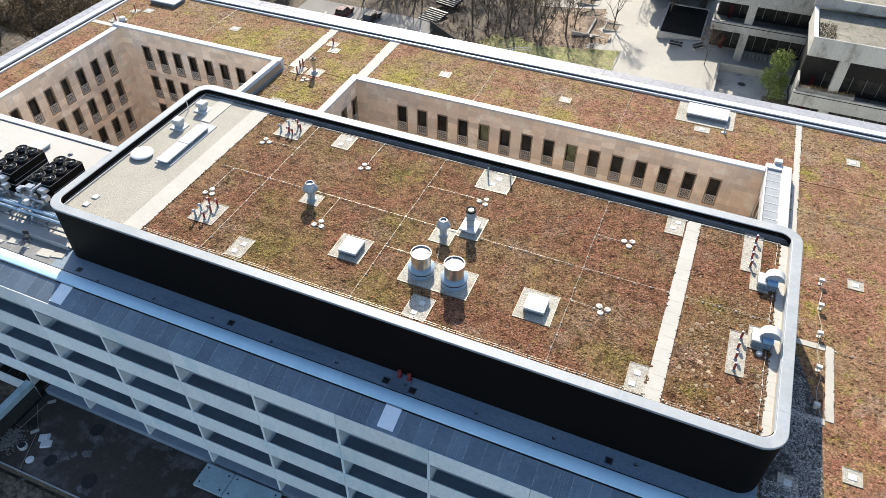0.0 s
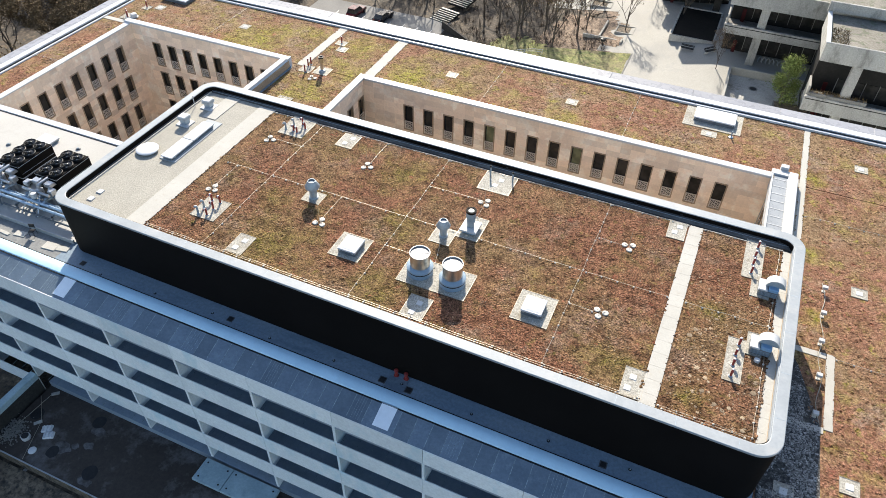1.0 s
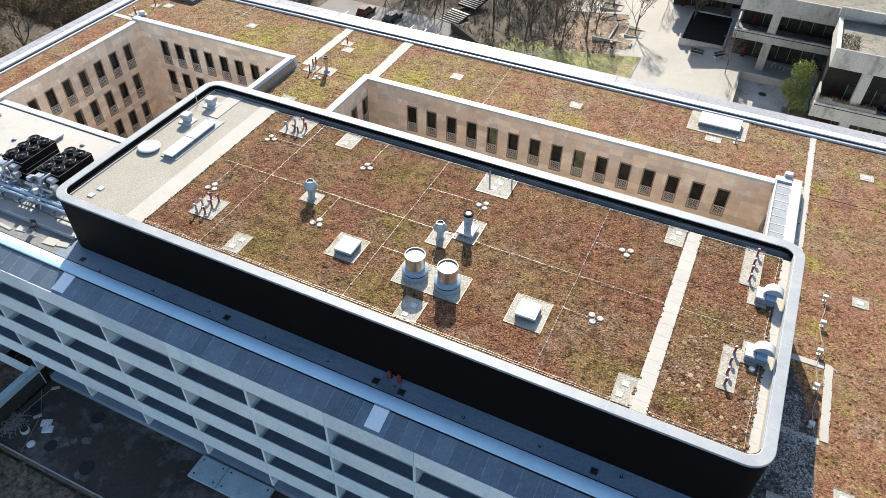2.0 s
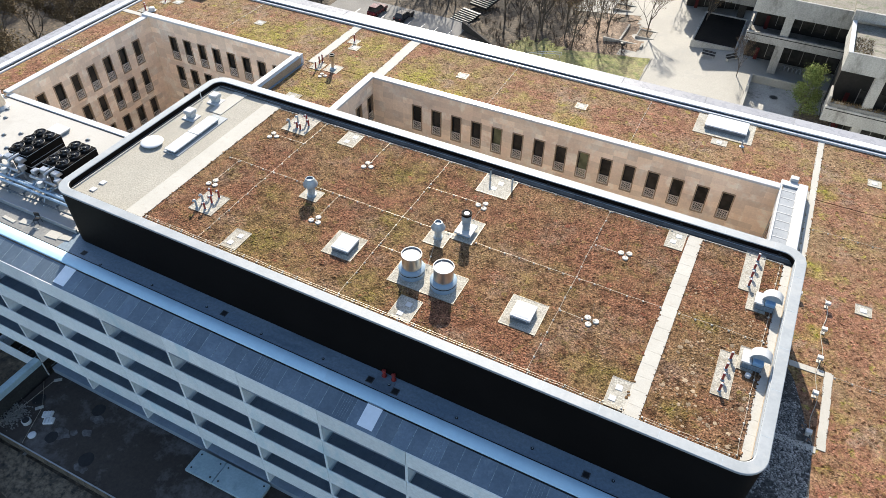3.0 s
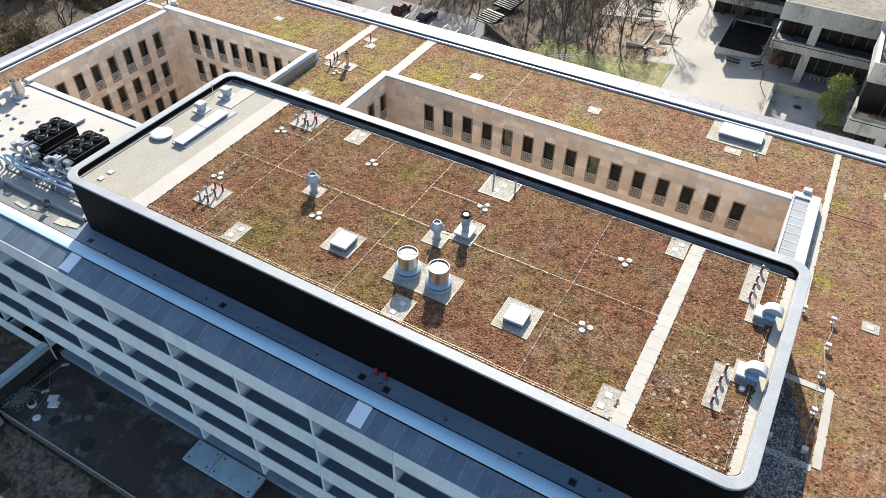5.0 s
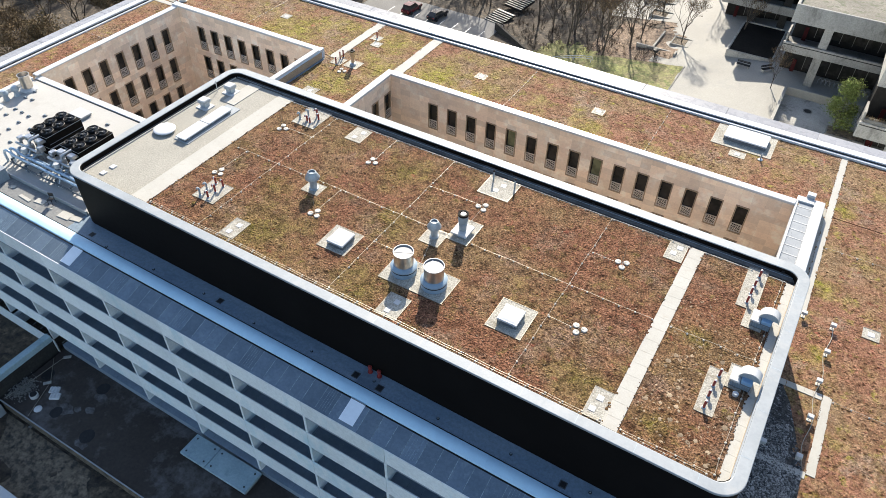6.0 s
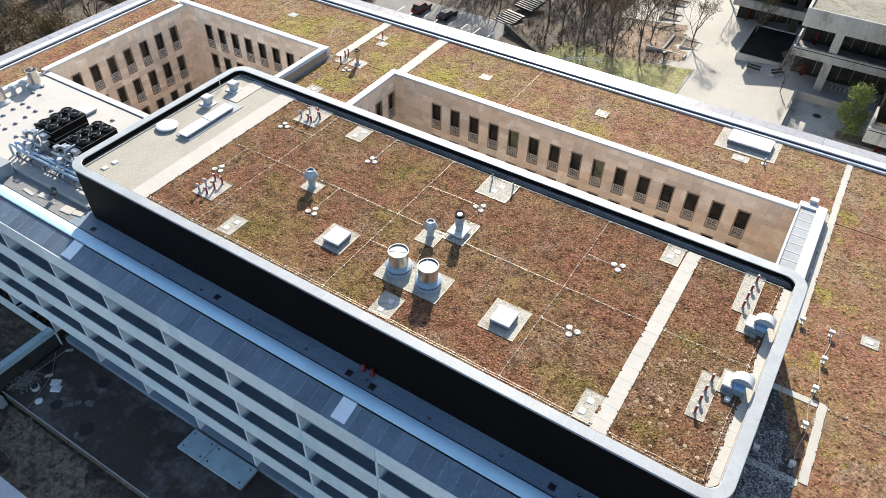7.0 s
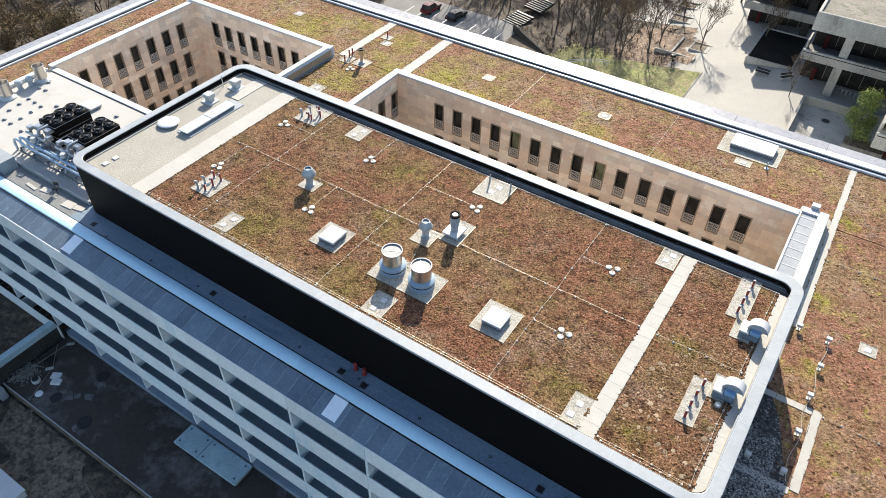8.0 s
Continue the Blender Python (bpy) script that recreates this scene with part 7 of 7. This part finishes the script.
leafy_tree(3.0, 71.3, GZ, 6.9, 4)
shrubs = Shape()
for i in range(1300):
    x, y = rng.uniform(-76, -20.5), rng.uniform(77, 108)
    if (x > -26 and y > 84) or (x < -51 and y < 90) or (x < -42 and y < 78 - 0.69 * (x + 42.4) + 1.0) or (x > -33 and y < 80):
        continue
    r = rng.uniform(0.5, 1.6)
    z = ground_z(x, y)
    for _ in range(7):
        a = Vector((rng.gauss(0, 1), rng.gauss(0, 1), abs(rng.gauss(0, 1)) + 0.3)).normalized() * r * rng.uniform(0.6, 1.1)
        shrubs.tube([(x, y, z - 0.1), (x + a.x * 0.45, y + a.y * 0.45, z + a.z * 0.8), (x + a.x, y + a.y, z + a.z)], [0.022, 0.016, 0.008], 3)
solid("brushwood", shrubs, M_TWIG, "low bare brushwood under the trees", "brushwood", kind="stuff")

# ---- sedum cushions ----
def free_of(x, y, boxes):
    return not any(a - 0.05 < x < b + 0.05 and c - 0.05 < y < d + 0.05 for a, b, c, d in boxes)


UPPER_KEEP = [(-35.2, -33.35, 5.3, 7.3), (-35.3, -33.25, 15.9, 18.3), (-30.5, -29.15, 16.25, 17.95), (-31.0, -29.85, 3.4, 5.1), (-20.1, -15.7, 5.5, 7.75),
              (-18.7, -17.3, 3.05, 4.8), (-25.0, -22.9, 5.8, 7.95), (-12.8, -10.6, 5.45, 7.85), (-18.32, -16.85, 10.6, 12.85), (-19.75, -18.36, 9.5, 11.0),
              (-29.35, -28.0, 9.65, 10.75), (-18.9, -16.6, 15.85, 18.0), (-5.85, -3.7, 2.7, 4.75), (-5.85, -3.7, 16.2, 18.0), (-1.03, -0.1, 6.0, 9.2),
              (-0.95, 0.18, 14.5, 18.15), (-0.1, 0.8, 8.3, 10.0), (-0.3, 0.8, 13.0, 14.44)]
STRIP_KEEP = [(-4.62, -3.90, 2.6, 18.2)]


def cushions(name, label, material, count, area, z, keep, low, high, seed, flat=0.42, category="sedum"):
    """Small domed plant cushions scattered over a stretch of roof."""
    rng = random.Random(seed)
    s = Shape()
    x0, x1, y0, y1 = area
    placed = 0
    while placed < count:
        x, y = rng.uniform(x0, x1), rng.uniform(y0, y1)
        placed += 1
        if z > 19:
            if not free_of(x, y, STRIP_KEEP):
                continue
            x, y = squared(x, y)
        if not free_of(x, y, keep) or noise.noise((x * 0.45, y * 0.45, seed)) < -0.25:
            continue
        r = rng.uniform(low, high)
        n, turn = len(s.v), rng.uniform(0, 1)
        for ring, (rr, hh) in enumerate(((1.0, -0.1), (0.72, 0.62))):
            for i in range(6):
                a = turn + math.pi * i / 3
                k_ = r * rr * rng.uniform(0.75, 1.2)
                s.v.append((x + k_ * math.cos(a), y + k_ * math.sin(a), z + r * flat * hh * rng.uniform(0.8, 1.2)))
        s.v.append((x, y, z + r * flat))
        for i in range(6):
            j = (i + 1) % 6
            s.f += [(n + i, n + j, n + 6 + j, n + 6 + i), (n + 6 + i, n + 6 + j, n + 12)]
    return solid(name, s, material, label, category, kind="stuff", smooth=True)


cushions("sedum_cushions", "low reddish brown sedum cushions on the penthouse roof", M_CUSHION, 40000, (-37.2, 1.12, 2.84, 18.0), ROOF - 0.012, UPPER_KEEP, 0.03, 0.095, 1, 0.5)
cushions("sedum_flowers", "pale dry flower heads among the sedum", M_DRY, 900, (-37.2, 0.6, 2.8, 18.5), ROOF + 0.02, UPPER_KEEP, 0.02, 0.05, 2)
cushions("sedum_flowers", "pale dry flower heads among the sedum", M_DRY, 300, (-3.7, 0.9, 2.9, 14.5), ROOF + 0.005, UPPER_KEEP, 0.02, 0.075, 3, 0.14)
cushions("sedum_flowers", "flat pale dried patches in the sedum", M_DRY, 46, (-3.7, 0.9, 2.9, 10.5), ROOF + 0.012, UPPER_KEEP, 0.08, 0.17, 9, 0.07)
LOW_KEEP = [(2.9, 3.45, 20, 41.3), (-44.45, -43.4, 32, 41.3), (-37.4, -36.2, 32, 41.3), (-7.3, -2.3, 37.4, 40.7), (-42.2, -40.5, 31.1, 32.7), (-5.5, -4.2, 36.1, 37.2)]
LOW_KEEP += [(x - 0.55, x + 0.55, y - 0.55, y + 0.55) for x, y in ((-17.35, 36.7), (-29.45, 36.6), (-41.8, 36.6), (-53.88, 36.72), (-65.2, 36.6), (7.4, 20.95), (7.56, 36.5), (6.9, 5.2), (3.65, 3.5))]
cushions("sedum_cushions", "low mixed sedum cushions on the far roof strip", M_CUSHION_LOW, 16000, (-68.1, 20, 32.0, 41.2), LOW - 0.012, LOW_KEEP, 0.04, 0.13, 4)
cushions("sedum_cushions", "low mixed sedum cushions on the link roof", M_CUSHION_LOW, 2400, (-44.3, -37.2, 20.4, 32.0), LOW - 0.012, LOW_KEEP, 0.04, 0.13, 5)
cushions("sedum_cushions", "low mixed sedum cushions beside the penthouse", M_CUSHION_LOW, 12000, (3.4, 20, 2.0, 32.0), LOW - 0.01, LOW_KEEP + [(5.4, 6.05, 8.0, 14.5), (2.3, 6.05, 8.0, 8.6), (2.3, 6.05, 13.9, 14.45), (2.3, 5.5, 1.7, 8.6), (2.3, 4.6, 8.6, 11.0), (2.3, 4.0, 11.0, 13.5), (2.9, 3.45, 20, 41.3)], 0.035, 0.11, 6)
cushions("sedum_cushions", "low mixed sedum cushions on the west roof strip", M_CUSHION_LOW, 2000, (-68.1, -65.2, 3, 32.0), LOW - 0.01, LOW_KEEP, 0.04, 0.13, 7)


def ragged_edges(label, material, spots, z, seed):
    """Cushions that creep over the edges of paver strips."""
    rng = random.Random(seed)
    s = Shape()
    for x0, x1, y0, y1 in spots:
        for x in (x0, x1):
            y = y0
            while y < y1:
                y += rng.choice((0.03, 0.05, 0.08, 0.15, 0.3, 0.8)) * rng.uniform(0.7, 1.4)
                r = rng.uniform(0.02, 0.075) * (1.5 if noise.noise((y * 0.8, x, 2)) > 0.2 else 0.7)
                n, cx, cy = len(s.v), x + rng.uniform(-0.05, 0.05), y
                if z > 19:
                    cx, cy = squared(cx, y)
                for rr, hh in ((1.0, -0.1), (0.7, 0.5)):
                    for i in range(6):
                        a = math.pi * i / 3
                        k_ = r * rr * rng.uniform(0.7, 1.25)
                        s.v.append((cx + k_ * math.cos(a), cy + k_ * math.sin(a), z + 0.03 + 0.04 * hh))
                s.v.append((cx, cy, z + 0.07))
                for i in range(6):
                    j = (i + 1) % 6
                    s.f += [(n + i, n + j, n + 6 + j, n + 6 + i), (n + 6 + i, n + 6 + j, n + 12)]
    solid("sedum_edge", s, material, label, "sedum", kind="stuff", smooth=True)


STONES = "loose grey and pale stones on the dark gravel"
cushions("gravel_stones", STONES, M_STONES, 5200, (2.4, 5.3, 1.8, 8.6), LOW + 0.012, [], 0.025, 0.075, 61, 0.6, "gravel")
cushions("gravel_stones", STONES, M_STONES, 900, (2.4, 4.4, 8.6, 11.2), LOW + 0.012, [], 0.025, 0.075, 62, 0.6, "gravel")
ragged_edges("sedum creeping over the paver edges", M_CUSHION, [(-4.70, -3.82, 3.0, 18.0), (-37.2, -37.2, 3.0, 18.1), (1.15, 1.15, 3.0, 18.0)], ROOF, 41)
ragged_edges("sedum creeping over the lower paver edges", M_CUSHION_LOW, [(-44.42, -43.45, 32.1, 40.9), (-37.35, -36.25, 32.1, 40.9), (2.92, 3.42, 20.5, 40.9), (5.48, 5.98, 8.5, 14.3)], LOW, 43)
cushions("sedum_edge", "sedum tufts creeping over the near gravel margin", M_CUSHION, 900, (-37.0, 0.7, 2.66, 2.92), ROOF + 0.07, [], 0.03, 0.10, 51, 0.4)
